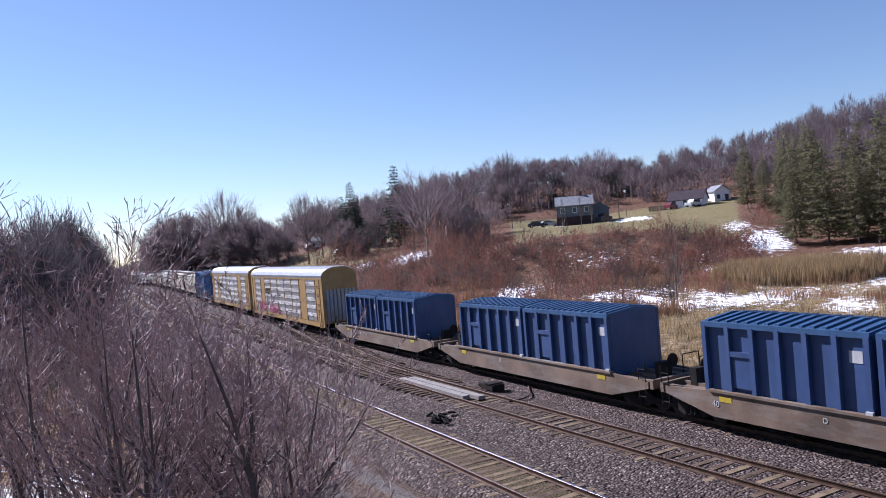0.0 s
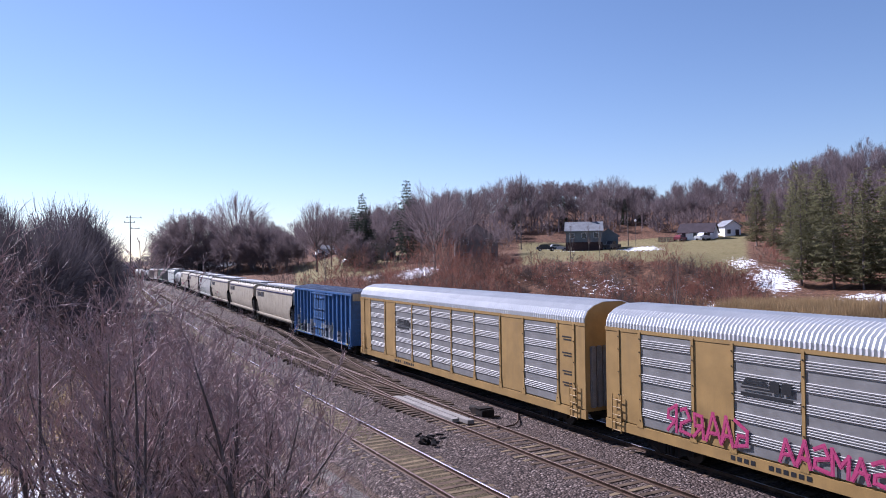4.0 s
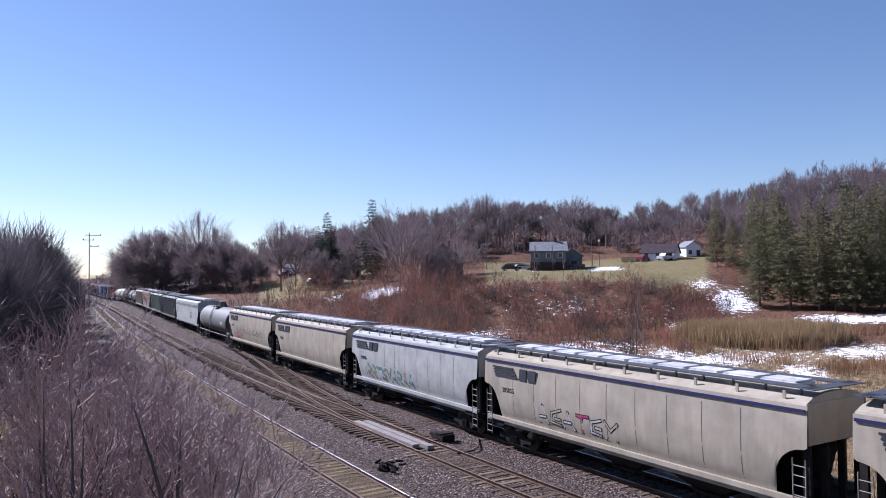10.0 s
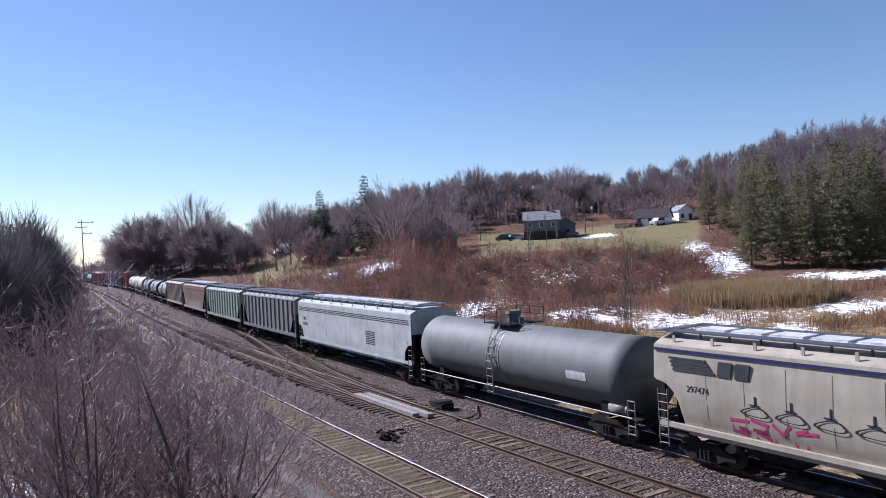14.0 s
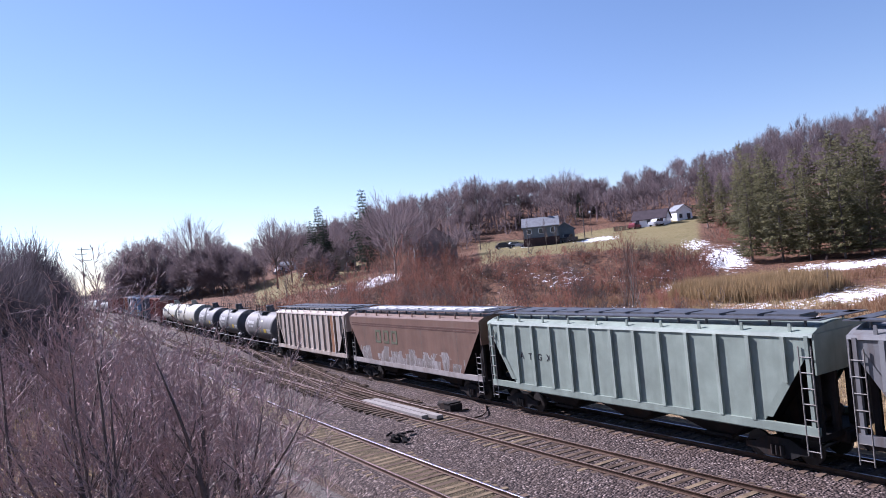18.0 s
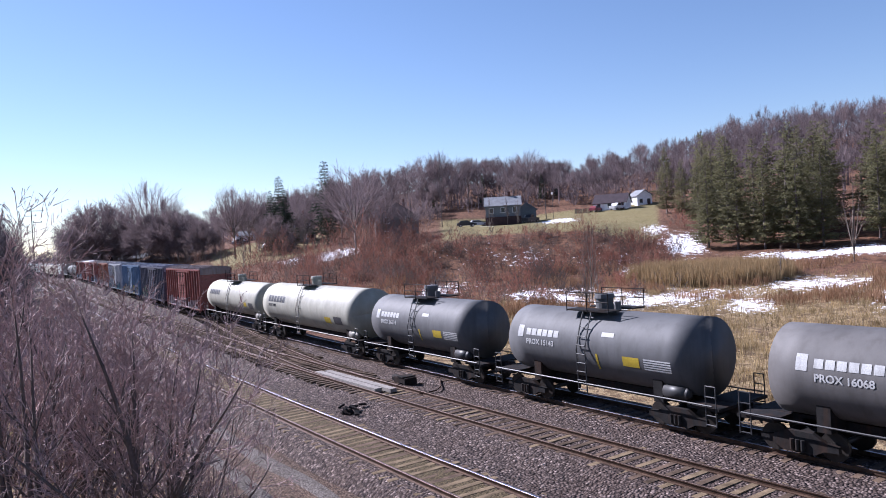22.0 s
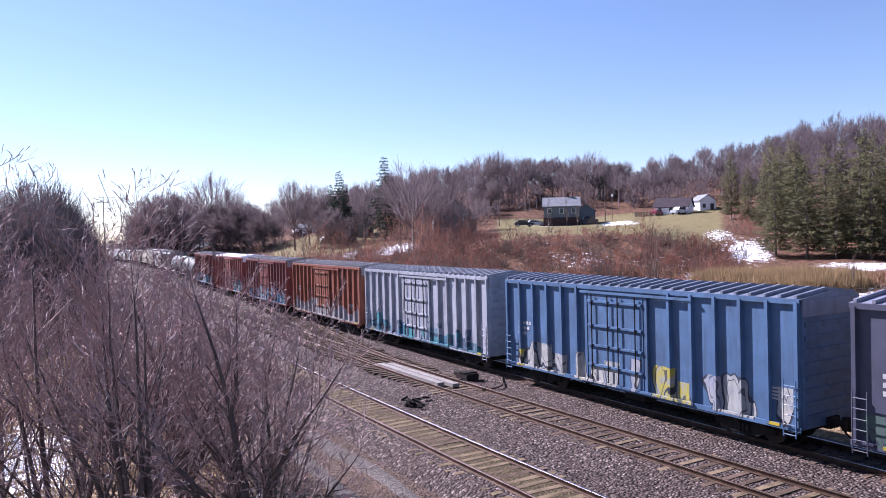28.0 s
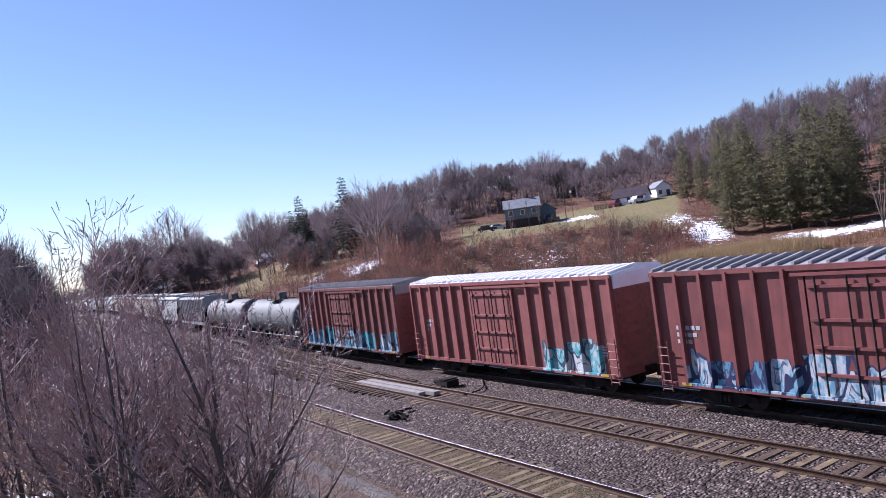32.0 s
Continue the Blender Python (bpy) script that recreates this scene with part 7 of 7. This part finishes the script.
def make_train():
    for near, far, num in ((2.9, 21.2, "40"), (21.8, 39.6, ""), (40.4, 58.2, "ITFX 4805")):
        well_car("rusty brown well car carrying blue containers", near, far, M_WELL, num)
    for near in (6.5, 12.95, 24.3, 30.75, 42.9, 49.35):
        container(near, near + 6.15)
    rack = autorack("yellow autorack with galvanised screens, sprayed pink letters", 61.0, 88.0)
    sprayed_letters(rack, 6.0, 9.6, 1.25, 2.1, -1.565, M_SPRAY["pink"], [M_SPRAY["pink"]], 3, 6, 0.13)
    sprayed_letters(rack, 0.9, 5.0, 1.2, 1.9, -1.565, M_SPRAY["pink"], [M_SPRAY["pink"]], 4, 7, 0.13)
    autorack("golden yellow autorack with galvanised screens, silver roof", 89.8, 116.8)
    m_b1 = sprayed("boxcar_blue", (0.029, 0.095, 0.241), [(0.382, 0.39, 0.398), (0.249, 0.282, 0.315), (0.382, 0.382, 0.382), (0.166, 0.224, 0.116), (0.373, 0.373, 0.39)], 0.84, 2.0, (-7.3, 7.0), 3.1, 0.8)
    roof_b = paint("boxcar_blue_roof", (0.154, 0.185, 0.257), dirt=(0.051, 0.051, 0.082))
    boxcar("bright blue boxcar with white sprayed lettering", 119.2, 135.7, m_b1, roof_b, 4.72, white_cap=paint("cream_end", (0.283, 0.267, 0.216)))
    cream = paint("hopper_cream", (0.32, 0.281, 0.216), dirt=(0.202, 0.168, 0.127), dirt_amt=0.45)
    white_h = paint("hopper_white", (0.322, 0.323, 0.303), dirt=(0.196, 0.203, 0.2), dirt_amt=0.4)
    logo = surf("dark_emblem", (0.036, 0.036, 0.046), 0.6, 0, 0.2, 2)
    cars = [(137.0, 153.9, cream, "", ""), (155.8, 172.8, cream, "297277", ""), (174.5, 191.5, cream, "285055", "with sprayed letters"), (192.5, 208.3, white_h, "298286", "with sprayed letters"), (209.8, 226.4, cream, "297601", ""), (228.1, 244.7, cream, "297474", "with sprayed outlines")]
    for near, far, m, num, extra in cars:
        base = "white covered hopper" if m is white_h else "cream covered hopper"
        hc = round_hopper(("%s %s, dark striped emblem" % (base, extra)).replace(" ,", ","), near, far, m, M_BLUE_STRIPE, logo, [(num, 0.3, 1.4, 2.55)] if num else ())
        S = M_SPRAY
        if num == "285055":
            sprayed_letters(hc, 4.2, -0.6, 1.62, 2.3, -1.575, S["black"], [S["white"], S["cream"], S["white"], S["pink"]], 5, 6, 0.15, ROUND)
        elif num == "298286":
            sprayed_letters(hc, 5.2, -1.0, 1.55, 2.25, -1.575, S["grey"], [S["sage"], S["lime"], S["teal"]], 6, 9, 0.15, ROUND)
        elif extra:
            sprayed_letters(hc, 4.9, 1.9, 1.45, 1.95, -1.575, S["pink"], [S["pink"]], 9, 4, 0.12, ROUND)
            for k in range(8):
                part("bubble_outline", cached("bubble_outline", bubble, S["black"]), hc, "sprayed bubble outline", (-1.575, 3.9 - 1.2 * k, 2.25))
    grey_tank = paint("tank_grey", (0.093, 0.097, 0.092), dirt=(0.059, 0.061, 0.056), dirt_amt=0.5, rough=0.68)
    dark_tank = paint("tank_dark_grey", (0.077, 0.077, 0.08), dirt=(0.036, 0.036, 0.036), rough=0.68)
    white_tank = paint("tank_white", (0.285, 0.276, 0.228), dirt=(0.21, 0.198, 0.155), dirt_amt=0.5, rough=0.65)
    tank_car("long grey tank car with silver centre band", 246.7, 262.8, grey_tank, 1.5, 2.5, walkway=1.0, band=(0.4, 0.6), bars=[("stencil", -5.6, -4.4, 2.2, 2.55, M_WHITEMARK, "")])
    pale = paint("hopper_pale_blue_white", (0.332, 0.35, 0.333), dirt=(0.22, 0.225, 0.207), dirt_amt=0.35)
    cb = round_hopper("pale white covered hopper with dark pinstripes", 264.2, 284.1, pale, None, None, [("CBFX", 0.32, 1.0, 2.75), ("451020", 0.32, 1.0, 2.35)], None, 5, FLAT, (0.8, 1.0))
    side_bars(cb, "pinstripe", [(-9.2, 9.2, z, z + 0.05) for z in (3.45, 3.56, 3.67)], -1.525, logo, "dark pinstripes")
    side_bars(cb, "stencil_block", [(-4.6, -3.2, 1.9 + k * 0.11, 1.95 + k * 0.11) for k in range(8)], -1.525, M_BLACKMARK)
    ribbed_hopper("grey ribbed covered hopper with rusty upper edge", 285.2, 302.4, paint("hopper_grey_rusty", (0.134, 0.134, 0.136), dirt=RUST, dirt_amt=0.6), paint("rib_grey", (0.185, 0.185, 0.185), dirt=RUST))
    gh = ribbed_hopper("pale green-grey ribbed covered hopper", 303.7, 321.1, paint("hopper_green_grey", (0.2, 0.237, 0.197), dirt=(0.121, 0.137, 0.118)), paint("rib_green_grey", (0.255, 0.295, 0.247)))
    for k, (c, z) in enumerate((("A", 2.5), ("T", 2.5), ("G", 2.5), ("X", 2.5))):
        side_text(gh, c, 0.4, -1.447, 5.9 - 0.62 * k, z, M_BLACKMARK, "", 0.01)
    brown = sprayed("hopper_brown", (0.12, 0.067, 0.047), [(0.166, 0.149, 0.137), (0.141, 0.124, 0.112), (0.191, 0.174, 0.166)], 1.3, 2.1, (-6.3, 6.4), 1.3, 0.65, (0.249, 0.232, 0.224), 0.25, dirt=(0.154, 0.113, 0.087))
    bh = round_hopper("rusty brown covered hopper with a pale sill", 322.1, 338.7, brown, None, None, (), paint("pale_sill", (0.257, 0.232, 0.216), dirt=RUST), 4, FLAT, (1.75, 2.2, True))
    side_bars(bh, "belt", [(-7.6, 7.6, z, z + 0.07) for z in (3.5, 3.62)], -1.525, surf("brown_belt", (0.077, 0.036, 0.026), 0.7), "dark brown belt line")
    ring = [b for y in (3.65, 2.55, 1.45) for b in ((y - 0.38, y + 0.38, 2.5, 2.64), (y - 0.38, y + 0.38, 3.16, 3.3), (y - 0.38, y - 0.22, 2.64, 3.16), (y + 0.22, y + 0.38, 2.64, 3.16))]
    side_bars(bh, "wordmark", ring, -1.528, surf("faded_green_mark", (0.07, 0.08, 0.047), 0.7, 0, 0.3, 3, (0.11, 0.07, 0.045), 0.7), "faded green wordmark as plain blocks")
    wh = ribbed_hopper("white ribbed covered hopper with rust streaks", 339.9, 356.3, paint("hopper_white_rusty", (0.335, 0.29, 0.25), dirt=(0.17, 0.095, 0.05), dirt_amt=0.75, dlo=0.45, dhi=0.72, streak=(3, 1.2, 0.1)), paint("rib_white", (0.36, 0.31, 0.265), dirt=(0.177, 0.094, 0.048), dirt_amt=0.6))
    stain = surf("rust_run", (0.15, 0.062, 0.022), 0.85, 0, 0.4, 3, (0.3, 0.22, 0.16), 0.5, (3, 3, 0.25), 30, 0.3)
    for y0, y1, z0 in ((-5.92, -4.88, 1.37), (-4.72, -4.35, 1.37), (-2.3, -2.05, 2.2), (1.25, 1.5, 1.9)):
        side_bars(wh, "rust_stain", [(y0, y1, z0, 4.0)], -1.447, stain, "brown rust run down the side")
    for c, y, z in (("A", 5.9, 2.75), ("E", 5.6, 2.75), ("X", 5.0, 2.75), ("24", 5.9, 2.25), ("20", 5.0, 2.25), ("7", 4.1, 2.25)):
        side_text(wh, c, 0.4, -1.447, y, z, M_BLACKMARK, "", 0.01)
    mark = lambda L: [("emblem", L - 0.95, L - 0.62, 2.62, 3.08, M_WHITEMARK, "white maker's emblem")] + [("wordmark", L - 1.4 - 0.32 * k, L - 1.14 - 0.32 * k, 2.72, 2.98, M_WHITEMARK, "white maker's mark as plain blocks") for k in range(6)] + [("placard", -2.5, -1.75, 1.98, 2.34, M_YELLOWMARK, "yellow placard")] + [("stencil", -3.85, -2.7, 1.95 + 0.085 * k, 2.0 + 0.085 * k, M_WHITEMARK, "") for k in range(5)] + [("stencil", -1.3, -0.7, 2.95, 3.1, M_WHITEMARK, ""), ("streak", -0.55, -0.45, 1.7, 2.3, M_YELLOWMARK, "")]
    rails_dark = paint("dark_railing", (0.031, 0.031, 0.033))
    for near, far, col, num in ((358.5, 368.5, paint("tank_brown_grey", (0.087, 0.082, 0.08), dirt=(0.042, 0.036, 0.031), rough=0.68), "PROX 16068"), (371.7, 381.2, dark_tank, "PROX 15143"), (384.8, 394.3, dark_tank, "PROX 16614")):
        tank_car("dark grey tank car with white lettering and yellow placard", near, far, col, 1.36, 2.42, walkway=0.2, bars=mark(4.55), text=[(num, 0.3, 3.4, 2.36, M_WHITEMARK)], rail_mat=rails_dark, deck=1.1)
    dm = paint("faded_black", (0.051, 0.051, 0.056))
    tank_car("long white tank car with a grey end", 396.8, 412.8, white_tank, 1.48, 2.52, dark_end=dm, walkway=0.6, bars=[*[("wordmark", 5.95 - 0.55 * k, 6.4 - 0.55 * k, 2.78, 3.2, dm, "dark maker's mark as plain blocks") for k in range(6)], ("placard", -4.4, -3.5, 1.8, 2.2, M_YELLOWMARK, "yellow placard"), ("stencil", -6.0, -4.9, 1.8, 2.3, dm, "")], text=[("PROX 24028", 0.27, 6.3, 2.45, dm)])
    tank_car("white tank car with a grey end", 414.7, 429.9, white_tank, 1.4, 2.44, dark_end=dm, walkway=0.6, bars=[*[("wordmark", 5.75 - 0.52 * k, 6.18 - 0.52 * k, 2.68, 3.08, dm, "dark maker's mark as plain blocks") for k in range(6)], ("placard", -4.4, -3.6, 1.95, 2.3, M_YELLOWMARK, "yellow placard"), ("stencil", -6.0, -4.9, 1.8, 2.3, dm, "")])
    red = (0.185, 0.054, 0.046)
    rroof = paint("brown_roof", (0.154, 0.113, 0.108), dirt=(0.257, 0.247, 0.257))
    pale_roof = paint("pale_roof", (0.257, 0.237, 0.237), dirt=(0.154, 0.129, 0.129))
    boxcar("dull red boxcar with pale sprayed lettering", 432.0, 447.8, sprayed("boxcar_red", red, [(0.29, 0.249, 0.266), (0.224, 0.166, 0.174), (0.249, 0.216, 0.249), (0.315, 0.299, 0.299)], 0.84, 1.7, (-7.2, 7.2), 2.0, 0.8, (0.083, 0.033, 0.033), 0.32), rroof, 4.75)
    boxcar("dark grey-blue boxcar with green sprayed marks", 449.9, 465.6, sprayed("boxcar_slate", (0.057, 0.059, 0.09), [(0.034, 0.146, 0.068), (0.068, 0.101, 0.089), (0.146, 0.313, 0.19)], 0.84, 1.9, (2.2, 7.2), 7.7, 0.7, (0.034, 0.034, 0.057), 0.3), paint("slate_roof", (0.181, 0.181, 0.23)), 4.75)
    boxcar("faded blue boxcar with yellow and white sprayed letters", 467.5, 483.5, sprayed("boxcar_faded_blue", (0.064, 0.121, 0.216), [(0.382, 0.365, 0.332), (0.332, 0.332, 0.315), (0.382, 0.365, 0.332), (0.357, 0.307, 0.05), (0.299, 0.299, 0.349)], 0.84, 1.95, (-7.3, 7.2), 4.4, 0.85), paint("blue_grey_roof", (0.154, 0.17, 0.216)), 4.75)
    boxcar("pale silver-white boxcar with blue sprayed letters", 485.4, 501.4, sprayed("boxcar_pale", (0.283, 0.293, 0.33), [(0.042, 0.103, 0.206), (0.051, 0.206, 0.232), (0.206, 0.232, 0.309), (0.051, 0.077, 0.129)], 0.84, 1.75, (-7.3, 7.3), 6.3, 0.75, (0.025, 0.042, 0.075), 0.32), paint("pale_roof_b", (0.257, 0.257, 0.283)), 4.75)
    boxcar("rust-orange boxcar with white paint-out along the bottom", 502.6, 518.6, sprayed("boxcar_orange", (0.206, 0.067, 0.038), [(0.274, 0.257, 0.257), (0.249, 0.237, 0.241), (0.232, 0.224, 0.232), (0.274, 0.274, 0.299)], 0.84, 1.85, (-7.4, 7.3), 8.8, 1.2, (0.166, 0.149, 0.149), 0.2, True), pale_roof, 4.75)
    boxcar("dull red boxcar with blue and white sprayed letters", 520.9, 536.8, sprayed("boxcar_red_b", (0.174, 0.055, 0.05), [(0.402, 0.42, 0.438), (0.128, 0.293, 0.41), (0.028, 0.032, 0.083), (0.41, 0.42, 0.429), (0.183, 0.329, 0.402)], 0.84, 1.95, (-7.2, 6.4), 11.0, 0.85, (0.019, 0.028, 0.073), 0.12), pale_roof, 4.75, ladder_mat=None)
    boxcar("red-brown boxcar with turquoise sprayed letters", 539.1, 555.1, sprayed("boxcar_redbrown", (0.22, 0.074, 0.064), [(0.068, 0.341, 0.374), (0.506, 0.517, 0.517), (0.055, 0.066, 0.088), (0.066, 0.33, 0.363), (0.484, 0.506, 0.506)], 0.84, 2.1, (-6.7, -3.0), 12.2, 0.8, (0.033, 0.066, 0.088), 0.1), surf("snowy_roof", (0.825, 0.792, 0.792), 0.8, 0, 0.1, 1), 4.75)
    boxcar("red-brown boxcar with white and blue sprayed letters", 557.4, 573.4, sprayed("boxcar_redbrown_b", (0.164, 0.058, 0.051), [(0.402, 0.42, 0.429), (0.146, 0.31, 0.402), (0.055, 0.274, 0.301), (0.055, 0.055, 0.085)], 0.84, 1.9, (-7.2, 7.0), 14.1, 0.8, (0.019, 0.028, 0.055), 0.15), pale_roof, 4.75)
    tank_car("pale grey tank car", 575.6, 589.0, grey_tank, 1.42, 2.46)
    tank_car("pale grey tank car", 591.2, 606.0, grey_tank, 1.42, 2.46)
    ribbed_hopper("grey-white ribbed covered hopper", 607.6, 622.0, paint("hopper_far_grey", (0.257, 0.257, 0.257)))
    s = 623.5
    tail = random.Random(3)
    while s < 930:
        k = tail.random()
        if k < 0.75:
            round_hopper("pale covered hopper far back in the train", s, s + 16.9, pale if k < 0.3 else cream, M_BLUE_STRIPE)
            s += 18.5
        else:
            tank_car("white tank car far back in the train", s + 0.5, s + 14.0, white_tank, 1.4, 2.44)
            s += 16.0


make_train()


def motions():
    for ob, s0 in TRAIN:
        walk(ob, [(t, rail_pose(s0 - SPEED * t, LAT_TRAIN)) for t in range(0, 33, 2)])


motions()
